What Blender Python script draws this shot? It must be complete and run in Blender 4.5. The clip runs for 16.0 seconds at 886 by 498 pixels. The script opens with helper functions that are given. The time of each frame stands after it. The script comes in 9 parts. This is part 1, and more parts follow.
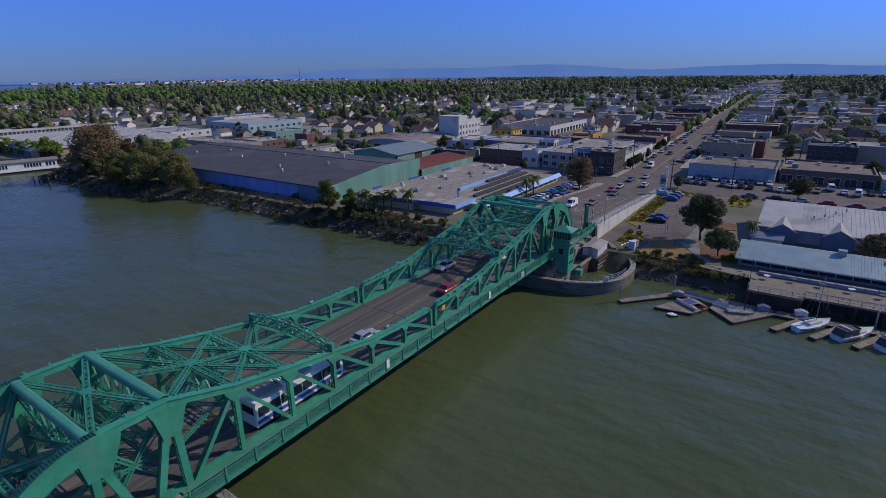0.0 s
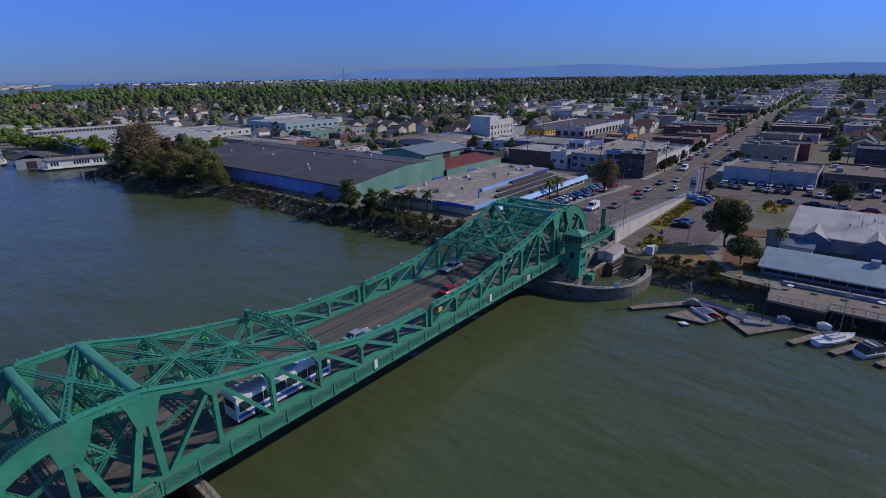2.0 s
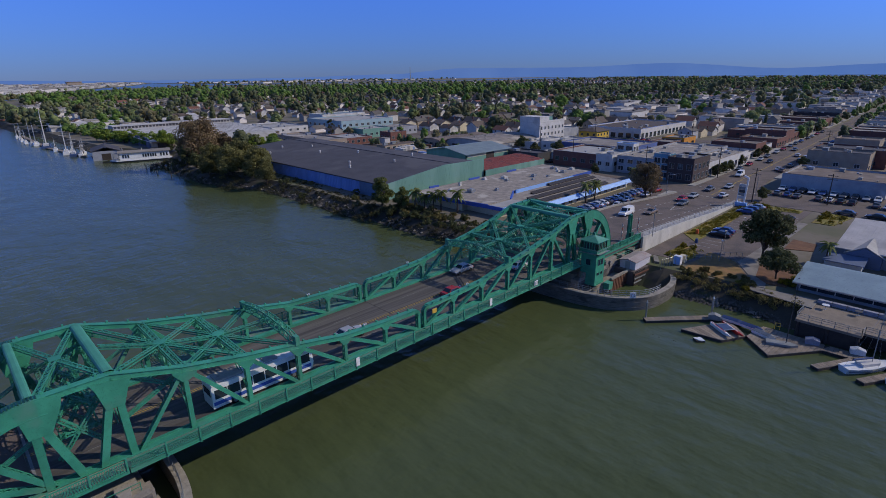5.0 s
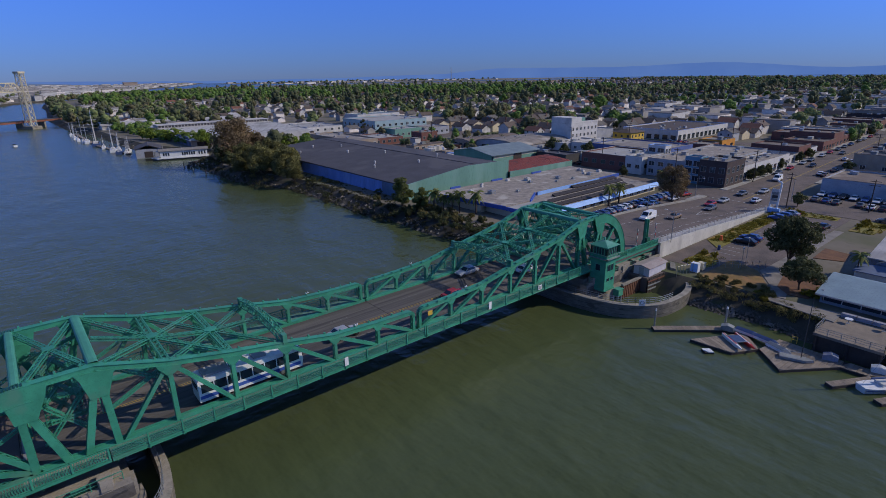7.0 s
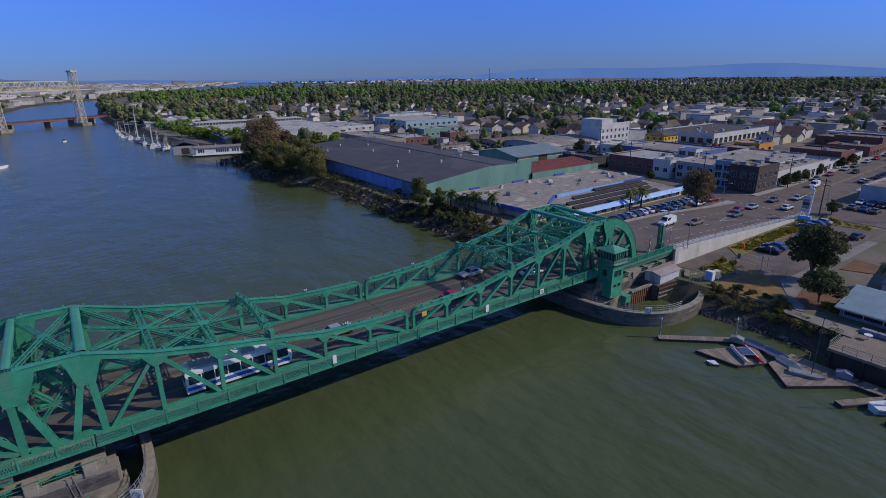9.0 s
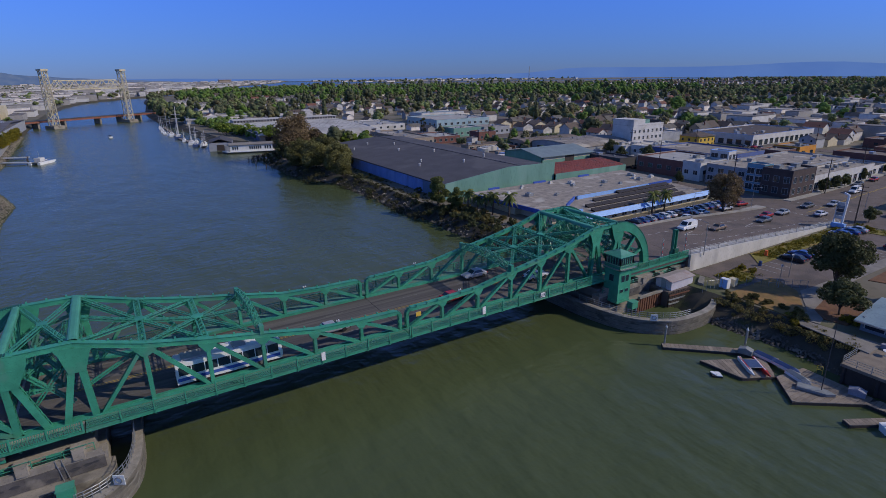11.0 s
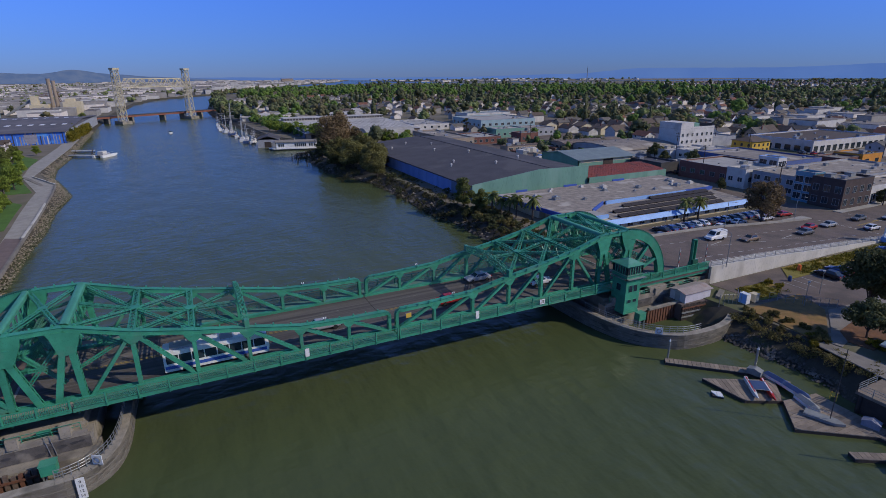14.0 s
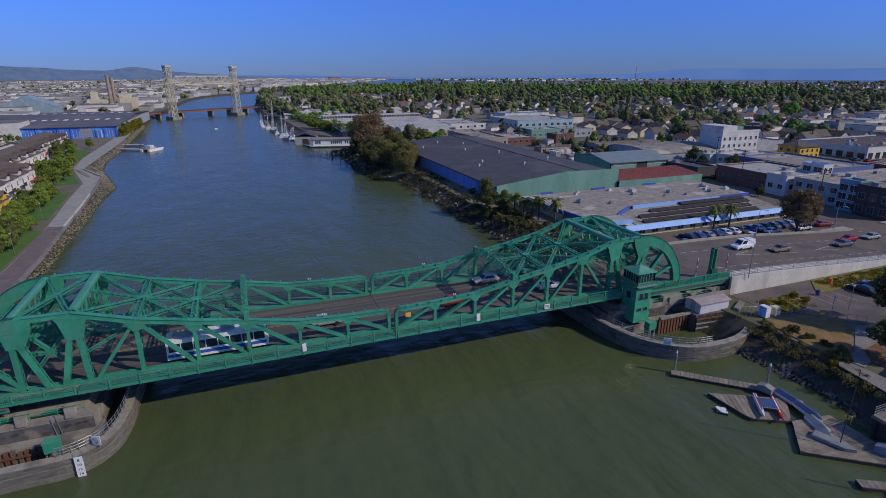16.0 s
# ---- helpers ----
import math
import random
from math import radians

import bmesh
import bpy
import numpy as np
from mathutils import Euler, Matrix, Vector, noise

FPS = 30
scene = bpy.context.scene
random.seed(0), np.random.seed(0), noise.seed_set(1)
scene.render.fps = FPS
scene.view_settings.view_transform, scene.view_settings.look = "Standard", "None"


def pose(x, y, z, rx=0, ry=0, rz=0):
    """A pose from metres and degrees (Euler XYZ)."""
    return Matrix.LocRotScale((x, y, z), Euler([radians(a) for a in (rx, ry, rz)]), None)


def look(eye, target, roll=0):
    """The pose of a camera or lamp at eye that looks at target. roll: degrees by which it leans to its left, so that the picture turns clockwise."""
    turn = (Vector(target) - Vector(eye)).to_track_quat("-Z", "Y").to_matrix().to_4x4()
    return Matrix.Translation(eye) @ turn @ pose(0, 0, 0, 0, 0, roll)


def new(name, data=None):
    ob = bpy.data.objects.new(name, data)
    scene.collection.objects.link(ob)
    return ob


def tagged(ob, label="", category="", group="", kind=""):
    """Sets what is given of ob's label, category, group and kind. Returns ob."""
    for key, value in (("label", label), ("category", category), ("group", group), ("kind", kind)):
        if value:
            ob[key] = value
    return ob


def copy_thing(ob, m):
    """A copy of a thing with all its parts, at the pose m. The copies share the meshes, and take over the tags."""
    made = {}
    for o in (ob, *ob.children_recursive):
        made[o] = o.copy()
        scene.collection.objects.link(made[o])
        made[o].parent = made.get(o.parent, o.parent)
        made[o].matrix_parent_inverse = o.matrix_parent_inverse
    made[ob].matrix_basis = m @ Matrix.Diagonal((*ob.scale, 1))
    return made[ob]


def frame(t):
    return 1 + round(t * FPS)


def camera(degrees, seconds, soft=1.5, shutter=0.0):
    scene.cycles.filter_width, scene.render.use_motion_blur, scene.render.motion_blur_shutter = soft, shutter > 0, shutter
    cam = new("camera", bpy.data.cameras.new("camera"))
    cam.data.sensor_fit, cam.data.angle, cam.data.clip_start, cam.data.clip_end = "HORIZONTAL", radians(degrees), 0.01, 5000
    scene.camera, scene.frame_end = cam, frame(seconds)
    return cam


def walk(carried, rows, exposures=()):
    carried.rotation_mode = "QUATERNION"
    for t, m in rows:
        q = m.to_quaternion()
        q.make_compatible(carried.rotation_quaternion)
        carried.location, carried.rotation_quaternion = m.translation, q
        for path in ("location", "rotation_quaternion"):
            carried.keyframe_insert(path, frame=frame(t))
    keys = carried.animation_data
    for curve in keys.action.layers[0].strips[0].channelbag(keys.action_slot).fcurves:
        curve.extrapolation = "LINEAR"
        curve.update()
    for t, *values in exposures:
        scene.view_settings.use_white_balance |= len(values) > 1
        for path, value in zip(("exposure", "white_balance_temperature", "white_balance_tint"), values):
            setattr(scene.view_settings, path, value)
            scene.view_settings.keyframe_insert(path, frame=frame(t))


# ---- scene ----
cam = camera(79.8, 16.0, soft=0.5)
PATH = [
    (0, (-54.523, -46.427, 39.89), (-52.96, -45.35, 39.259), -0.7),
    (1.5, (-51.649, -49.788, 39.881), (-50.152, -48.621, 39.252), -0.9),
    (3.5, (-47.604, -54.197, 39.884), (-46.204, -52.914, 39.255), -0.7),
    (7, (-39.657, -60.758, 39.984), (-38.444, -59.297, 39.358), -0.9),
    (9, (-35.09, -63.855, 39.944), (-33.981, -62.312, 39.32), -0.7),
    (12.5, (-26.45, -68.534, 40.043), (-25.54, -66.867, 39.416), -0.6),
    (14.5, (-21.526, -70.613, 40.113), (-20.73, -68.887, 39.488), -0.3),
    (16, (-17.778, -72.106, 40.248), (-17.09, -70.336, 39.621), -0.0),
]
walk(cam, [(t, look(e, g, r)) for t, e, g, r in PATH], [(0, -0.28)])

# ---- world ----
SUN_FROM = Vector((1.1, -0.95, 1.0)).normalized()
world = bpy.data.worlds.new("world")
scene.world = world
world.use_nodes = True
wn = world.node_tree.nodes
sky = wn.new("ShaderNodeTexSky")
sky.sky_type = "NISHITA"
sky.sun_disc = False
sky.sun_elevation = math.asin(SUN_FROM.z)
sky.sun_rotation = math.atan2(SUN_FROM.x, SUN_FROM.y)
sky.altitude = 200.0
sky.air_density = 1.0
sky.dust_density = 0.0
sky.ozone_density = 4.0
# clear air: the blue deepens quickly above a pale horizon
wcoord = wn.new("ShaderNodeTexCoord")
wsplit = wn.new("ShaderNodeSeparateXYZ")
wramp = wn.new("ShaderNodeValToRGB")
wtint = wn.new("ShaderNodeMix")
wtint.data_type, wtint.blend_type = "RGBA", "MULTIPLY"
wtint.inputs["Factor"].default_value = 1.0
wl = world.node_tree.links
wl.new(wcoord.outputs["Generated"], wsplit.inputs["Vector"])
wl.new(wsplit.outputs["Z"], wramp.inputs["Fac"])
stops = wramp.color_ramp.elements
stops[0].position, stops[0].color = 0.0, (0.165, 0.275, 0.74, 1)
stops[1].position, stops[1].color = 0.13, (0.27, 0.47, 1.2, 1)
high = stops.new(0.6)
high.color = (0.84, 0.92, 1.18, 1)
wl.new(sky.outputs["Color"], wtint.inputs["A"])
wl.new(wramp.outputs["Color"], wtint.inputs["B"])
wl.new(wtint.outputs["Result"], wn["Background"].inputs["Color"])
wn["Background"].inputs["Strength"].default_value = 0.131
sun = new("sun", bpy.data.lights.new("sun", "SUN"))
sun.data.energy = 3.4
sun.data.angle = radians(0.5)
sun.data.color = (1.0, 0.9, 0.75)
sun.matrix_world = look(SUN_FROM * 300, (0, 0, 0))


# ---- materials ----
def material(name, first, second=None, size=1.0, rough=0.8, metal=0.0, bump=0.0, fine=9.0, stain=None, stretch=(1, 1, 1), vary=0.0):
    """A surface of two mixed tones at a coarse and a fine scale; stain: a third tone in patches; size: metres of the coarse pattern."""
    m = bpy.data.materials.new(name)
    m.use_nodes = True
    n, l = m.node_tree.nodes, m.node_tree.links
    bsdf = n["Principled BSDF"]
    second = second or tuple(0.8 * c for c in first)
    coord = n.new("ShaderNodeTexCoord")
    mapping = n.new("ShaderNodeMapping")
    mapping.inputs["Scale"].default_value = stretch
    l.new(coord.outputs["Object"], mapping.inputs["Vector"])

    def grain(scale, detail):
        t = n.new("ShaderNodeTexNoise")
        t.inputs["Scale"].default_value = scale
        t.inputs["Detail"].default_value = detail
        l.new(mapping.outputs["Vector"], t.inputs["Vector"])
        return t

    def mix(a, b, fac):
        x = n.new("ShaderNodeMix")
        x.data_type = "RGBA"
        for socket, value in ((x.inputs["A"], a), (x.inputs["B"], b)):
            if not isinstance(value, tuple):
                l.new(value, socket)
            else:
                socket.default_value = (*value, 1)
        l.new(fac, x.inputs["Factor"])
        return x.outputs["Result"]

    def ramp(source, lo, hi):
        r = n.new("ShaderNodeMapRange")
        r.inputs["From Min"].default_value, r.inputs["From Max"].default_value = lo, hi
        l.new(source, r.inputs["Value"])
        return r.outputs["Result"]

    coarse = grain(1.0 / size, 4)
    tiny = grain(fine / size, 3)
    colour = mix(first, second, ramp(coarse.outputs["Fac"], 0.35, 0.65))
    colour = mix(colour, tuple(0.7 * c for c in second), ramp(tiny.outputs["Fac"], 0.55, 0.85))
    if stain:
        patch = grain(0.37 / size, 5)
        colour = mix(colour, stain, ramp(patch.outputs["Fac"], 0.56, 0.66))
    if vary:
        info = n.new("ShaderNodeObjectInfo")
        hsv = n.new("ShaderNodeHueSaturation")
        value = n.new("ShaderNodeMapRange")
        value.inputs["To Min"].default_value, value.inputs["To Max"].default_value = 1 - vary, 1 + vary
        l.new(info.outputs["Random"], value.inputs["Value"])
        l.new(value.outputs["Result"], hsv.inputs["Value"])
        l.new(colour, hsv.inputs["Color"])
        colour = hsv.outputs["Color"]
    l.new(colour, bsdf.inputs["Base Color"])
    bsdf.inputs["Roughness"].default_value = rough
    bsdf.inputs["Metallic"].default_value = metal
    if bump:
        b = n.new("ShaderNodeBump")
        b.inputs["Strength"].default_value = bump
        b.inputs["Distance"].default_value = 0.05 * size
        l.new(tiny.outputs["Fac"], b.inputs["Height"])
        l.new(b.outputs["Normal"], bsdf.inputs["Normal"])
    return m


def leaf_material(name, first, second, spread=0.35):
    """Leaves whose tone changes from clump to clump and from plant to plant."""
    m = material(name, first, second, 2.0, 0.75, vary=0.22)
    n, l = m.node_tree.nodes, m.node_tree.links
    bsdf = n["Principled BSDF"]
    old = bsdf.inputs["Base Color"].links[0].from_socket
    geo = n.new("ShaderNodeNewGeometry")
    hsv = n.new("ShaderNodeHueSaturation")
    value = n.new("ShaderNodeMapRange")
    value.inputs["To Min"].default_value, value.inputs["To Max"].default_value = 1 - spread, 1 + spread
    l.new(geo.outputs["Random Per Island"], value.inputs["Value"])
    l.new(value.outputs["Result"], hsv.inputs["Value"])
    l.new(old, hsv.inputs["Color"])
    l.new(hsv.outputs["Color"], bsdf.inputs["Base Color"])
    bsdf.inputs["Specular IOR Level"].default_value = 0.2
    thin = n.new("ShaderNodeBsdfTranslucent")
    both = n.new("ShaderNodeMixShader")
    both.inputs["Fac"].default_value = 0.32
    l.new(hsv.outputs["Color"], thin.inputs["Color"])
    l.new(bsdf.outputs["BSDF"], both.inputs[1])
    l.new(thin.outputs["BSDF"], both.inputs[2])
    l.new(both.outputs["Shader"], n["Material Output"].inputs["Surface"])
    return m


def water_material():
    m = bpy.data.materials.new("estuary_water")
    m.use_nodes = True
    n, l = m.node_tree.nodes, m.node_tree.links
    bsdf = n["Principled BSDF"]
    coord = n.new("ShaderNodeTexCoord")
    murk = n.new("ShaderNodeTexNoise")
    murk.inputs["Scale"].default_value = 0.03
    murk.inputs["Detail"].default_value = 5
    l.new(coord.outputs["Object"], murk.inputs["Vector"])
    tone = n.new("ShaderNodeValToRGB")
    tone.color_ramp.elements[0].position, tone.color_ramp.elements[0].color = 0.3, (0.062, 0.080, 0.033, 1)
    tone.color_ramp.elements[1].position, tone.color_ramp.elements[1].color = 0.75, (0.079, 0.098, 0.042, 1)
    l.new(murk.outputs["Fac"], tone.inputs["Fac"])
    l.new(tone.outputs["Color"], bsdf.inputs["Base Color"])
    bsdf.inputs["Roughness"].default_value = 0.24
    bsdf.inputs["IOR"].default_value = 1.33
    height = None
    for scale, strength, stretch in ((1.4, 0.6, (1, 0.55, 1)), (0.42, 1.0, (0.7, 1.4, 1)), (0.15, 0.9, (1.7, 0.6, 1)), (0.06, 0.7, (1.5, 0.8, 1))):
        mp = n.new("ShaderNodeMapping")
        mp.inputs["Scale"].default_value = stretch
        l.new(coord.outputs["Object"], mp.inputs["Vector"])
        t = n.new("ShaderNodeTexNoise")
        t.inputs["Scale"].default_value = scale
        t.inputs["Detail"].default_value = 3
        l.new(mp.outputs["Vector"], t.inputs["Vector"])
        b = n.new("ShaderNodeBump")
        b.inputs["Strength"].default_value = strength
        b.inputs["Distance"].default_value = 0.12 / scale * 0.5
        l.new(t.outputs["Fac"], b.inputs["Height"])
        if height:
            l.new(height, b.inputs["Normal"])
        height = b.outputs["Normal"]
    l.new(height, bsdf.inputs["Normal"])
    return m


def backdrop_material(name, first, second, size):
    """A far backdrop with air haze painted in as a glow of two mottled tones."""
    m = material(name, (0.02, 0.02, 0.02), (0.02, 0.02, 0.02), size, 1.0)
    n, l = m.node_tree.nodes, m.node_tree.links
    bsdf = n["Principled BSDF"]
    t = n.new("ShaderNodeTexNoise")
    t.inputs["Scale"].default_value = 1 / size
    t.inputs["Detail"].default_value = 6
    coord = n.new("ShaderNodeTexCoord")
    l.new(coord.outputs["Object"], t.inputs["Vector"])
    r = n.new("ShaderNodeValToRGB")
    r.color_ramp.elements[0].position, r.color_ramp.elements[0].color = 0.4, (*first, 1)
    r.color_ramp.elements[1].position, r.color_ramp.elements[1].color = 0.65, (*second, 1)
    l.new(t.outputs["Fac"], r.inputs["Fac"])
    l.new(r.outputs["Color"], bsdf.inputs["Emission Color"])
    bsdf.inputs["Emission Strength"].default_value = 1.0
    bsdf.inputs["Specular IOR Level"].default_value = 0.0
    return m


def glass_material(name, tint=(0.03, 0.045, 0.06)):
    m = material(name, tint, tuple(0.7 * c for c in tint), 3.0, 0.08)
    return m


WATER = water_material()
GREEN = material("green_bridge_paint", (0.05, 0.3, 0.19), (0.036, 0.225, 0.143), 1.3, 0.45, bump=0.15, stain=(0.075, 0.24, 0.17), vary=0.12)
GREEN_PALE = material("worn_green_paint", (0.075, 0.31, 0.21), (0.055, 0.25, 0.17), 1.2, 0.55, stain=(0.13, 0.32, 0.26))
FOOTWAY = material("worn_grey_green_plates", (0.12, 0.24, 0.185), (0.085, 0.17, 0.13), 0.9, 0.7, bump=0.2, stain=(0.17, 0.22, 0.19))
# darker green for rack and fittings, and for painted shade under the decks
GREEN_DARK = material("dark_green_paint_and_shade", (0.015, 0.10, 0.065), (0.012, 0.08, 0.05), 1.2, 0.5)
ASPHALT = material("asphalt", (0.155, 0.12, 0.104), (0.118, 0.093, 0.082), 3.0, 0.9, bump=0.3, fine=30, stain=(0.092, 0.075, 0.068))
DECKROAD = material("bridge_roadway", (0.125, 0.115, 0.105), (0.062, 0.056, 0.054), 0.7, 0.85, bump=0.3, fine=12, stretch=(0.025, 1, 1), stain=(0.16, 0.145, 0.13))
CONCRETE = material("weathered_concrete", (0.32, 0.285, 0.235), (0.22, 0.195, 0.16), 1.8, 0.9, bump=0.4, stain=(0.13, 0.115, 0.1))
CONCRETE_WET = material("stained_sea_wall_concrete", (0.26, 0.24, 0.2), (0.17, 0.155, 0.13), 1.6, 0.85, bump=0.5, stain=(0.075, 0.07, 0.06), stretch=(1, 1, 0.5))
SEAWALL = material("boarded_sea_wall_concrete", (0.36, 0.325, 0.275), (0.25, 0.225, 0.19), 1.2, 0.85, bump=0.5, stain=(0.16, 0.145, 0.12), stretch=(1, 1, 3))
PAVING = material("pavement_concrete", (0.36, 0.34, 0.31), (0.28, 0.265, 0.24), 2.2, 0.9, bump=0.2, fine=14)
PATHGREY = material("darkened_path_concrete", (0.25, 0.225, 0.2), (0.19, 0.172, 0.152), 1.8, 0.9, bump=0.2, fine=14, stain=(0.15, 0.135, 0.12))
PATHBRICK = material("brown_promenade_paving", (0.2, 0.15, 0.14), (0.15, 0.115, 0.11), 2.0, 0.9, bump=0.2)
WHITEWALL = material("white_painted_wall", (0.6, 0.58, 0.555), (0.52, 0.5, 0.48), 2.5, 0.8, stain=(0.42, 0.4, 0.375))
CREAM = material("cream_stucco", (0.62, 0.54, 0.38), (0.55, 0.47, 0.32), 2.0, 0.85)
GREYWALL = material("grey_painted_wall", (0.36, 0.37, 0.4), (0.28, 0.29, 0.32), 2.5, 0.85)
BLUEWALL = material("blue_painted_cladding", (0.2, 0.31, 0.62), (0.16, 0.26, 0.54), 3.0, 0.6, stretch=(1, 1, 0.15), stain=(0.26, 0.37, 0.62))
BLUETRIM = material("light_blue_fascia", (0.27, 0.47, 0.84), (0.23, 0.41, 0.76), 2.0, 0.6)
BLUEDARK = material("deep_blue_fascia", (0.04, 0.10, 0.42), (0.035, 0.085, 0.36), 2.0, 0.6)
TEALWALL = material("green_corrugated_wall", (0.15, 0.31, 0.25), (0.125, 0.265, 0.215), 3.0, 0.65, stretch=(1, 1, 0.2), stain=(0.19, 0.34, 0.29))
TARRED = material("tarred_concrete", (0.115, 0.105, 0.1), (0.07, 0.064, 0.062), 0.9, 0.9, bump=0.5, stain=(0.2, 0.18, 0.155))
BRICKWALL = material("red_brick_wall", (0.2, 0.085, 0.065), (0.15, 0.065, 0.055), 1.5, 0.9, fine=14)
BROWNBRICK = material("dark_brown_brick", (0.075, 0.05, 0.045), (0.055, 0.038, 0.036), 1.2, 0.8)
BLACKWALL = material("charcoal_wall", (0.06, 0.058, 0.062), (0.045, 0.043, 0.048), 2.0, 0.7)
YELLOW = material("yellow_painted_wall", (0.66, 0.43, 0.06), (0.58, 0.36, 0.05), 2.0, 0.8)
ORANGE = material("orange_painted_wall", (0.62, 0.27, 0.03), (0.55, 0.22, 0.03), 2.0, 0.8)
TANWALL = material("tan_stucco", (0.36, 0.29, 0.22), (0.3, 0.235, 0.18), 2.0, 0.85)
ROOFDARK = material("dark_felt_roof", (0.075, 0.072, 0.085), (0.058, 0.056, 0.066), 5.0, 0.9, stain=(0.095, 0.09, 0.1), bump=0.15)
ROOFGREY = material("grey_gravel_roof", (0.285, 0.25, 0.22), (0.2, 0.175, 0.155), 3.5, 0.95, stain=(0.4, 0.36, 0.315), bump=0.2, fine=7)
ROOFPALE = material("pale_membrane_roof", (0.4, 0.385, 0.365), (0.32, 0.305, 0.29), 4.0, 0.85, stain=(0.25, 0.235, 0.22))
TANROOF = material("brown_gravel_roof", (0.2, 0.155, 0.125), (0.145, 0.112, 0.092), 3.0, 0.95, stain=(0.27, 0.22, 0.185), bump=0.2, fine=7)
ROOFRED = material("rusty_red_metal_roof", (0.3, 0.07, 0.045), (0.22, 0.055, 0.04), 1.2, 0.7, stain=(0.14, 0.06, 0.05))
ROOFMETAL = material("blue_grey_seamed_roof", (0.28, 0.37, 0.41), (0.23, 0.31, 0.35), 3.0, 0.55, 0.1, stain=(0.33, 0.41, 0.44))
ROOFWHITE = material("white_ribbed_roof", (0.5, 0.47, 0.45), (0.41, 0.385, 0.37), 3.0, 0.6, stain=(0.33, 0.31, 0.3))
ROOFSHED = material("green_grey_metal_roof", (0.25, 0.3, 0.29), (0.2, 0.24, 0.24), 3.0, 0.5, 0.2)
SHINGLE = material("brown_shingle_roof", (0.115, 0.086, 0.07), (0.085, 0.064, 0.053), 1.5, 0.9, vary=0.35)
GREY_SHINGLE = material("grey_shingle", (0.14, 0.125, 0.112), (0.1, 0.09, 0.08), 4, 0.9)
RED_SHINGLE = material("red_brown_shingle", (0.21, 0.09, 0.06), (0.15, 0.07, 0.05), 4, 0.9)
HOUSEWALL = material("house_siding", (0.62, 0.57, 0.52), (0.53, 0.48, 0.44), 2.0, 0.85, vary=0.35)
GLASS = glass_material("window_glass")
WOOD = material("grey_dock_planks", (0.27, 0.22, 0.175), (0.195, 0.158, 0.128), 0.9, 0.9, stretch=(1, 1, 1), bump=0.3, vary=0.18)
WOODDARK = material("dark_timber", (0.06, 0.045, 0.038), (0.045, 0.034, 0.03), 0.8, 0.9)
WOOD_OLD = material("weathered_brown_timber", (0.16, 0.115, 0.09), (0.1, 0.072, 0.058), 0.5, 0.9, bump=0.4)
RUST = material("rusty_steel", (0.18, 0.075, 0.04), (0.12, 0.055, 0.035), 0.5, 0.85)
STEEL = material("galvanised_steel", (0.4, 0.41, 0.42), (0.33, 0.34, 0.35), 0.6, 0.45, 0.7)
GREYPAINT = material("grey_painted_steel", (0.26, 0.27, 0.27), (0.2, 0.21, 0.21), 0.8, 0.6)
WHITE = material("white_gloss", (0.78, 0.78, 0.78), (0.7, 0.7, 0.7), 1.0, 0.35)
REDPAINT = material("red_paint", (0.5, 0.03, 0.025), (0.42, 0.025, 0.02), 1.0, 0.4)
ORANGEPAINT = material("safety_orange", (0.8, 0.16, 0.03), (0.7, 0.13, 0.03), 1.0, 0.6)
YELLOWLINE = material("yellow_road_paint", (0.42, 0.28, 0.05), (0.3, 0.21, 0.05), 0.7, 0.8)
FADEDLINE = material("faded_white_paint", (0.22, 0.215, 0.2), (0.1, 0.098, 0.092), 0.5, 0.85)
WHITELINE = material("white_road_paint", (0.5, 0.5, 0.48), (0.36, 0.36, 0.35), 0.7, 0.8)
RUBBER = material("black_rubber", (0.018, 0.018, 0.018), (0.014, 0.014, 0.014), 0.5, 0.8)
SOLAR = material("dark_solar_panel", (0.04, 0.03, 0.026), (0.028, 0.022, 0.02), 1.0, 0.65)
CANVASBLUE = material("blue_canvas", (0.04, 0.08, 0.2), (0.03, 0.065, 0.17), 0.8, 0.8)
LAND = material("town_ground", (0.19, 0.16, 0.125), (0.125, 0.112, 0.075), 14.0, 0.95, stain=(0.085, 0.095, 0.035), fine=6)
GRASS = material("dry_lawn", (0.27, 0.16, 0.055), (0.18, 0.115, 0.04), 1.4, 0.95, stain=(0.28, 0.15, 0.06), bump=0.4)
GREENSTRIP = material("yellow_green_grass", (0.22, 0.185, 0.035), (0.16, 0.14, 0.03), 1.5, 0.95, stain=(0.28, 0.18, 0.05), bump=0.4)
WALLPALE = material("pale_concrete_wall", (0.6, 0.57, 0.52), (0.5, 0.475, 0.43), 2.5, 0.9, stain=(0.38, 0.355, 0.32), stretch=(1, 1, 0.4))
GABLE = material("grey_blue_gable", (0.13, 0.17, 0.27), (0.11, 0.145, 0.23), 2.0, 0.7)
LAWN = material("green_lawn", (0.08, 0.17, 0.025), (0.06, 0.13, 0.02), 3.0, 0.95, bump=0.3)
MULCH = material("brown_mulch", (0.2, 0.095, 0.045), (0.13, 0.065, 0.035), 1.2, 0.95, bump=0.4)
ROCK = material("rip_rap_rock", (0.31, 0.265, 0.205), (0.215, 0.185, 0.14), 0.8, 0.95, bump=0.5, vary=0.3)
BANK = material("muddy_bank", (0.07, 0.06, 0.043), (0.045, 0.04, 0.03), 2.0, 0.95, bump=0.5, stain=(0.05, 0.055, 0.022))
BARK = material("bark", (0.09, 0.065, 0.05), (0.06, 0.045, 0.036), 0.4, 0.95, bump=0.4)
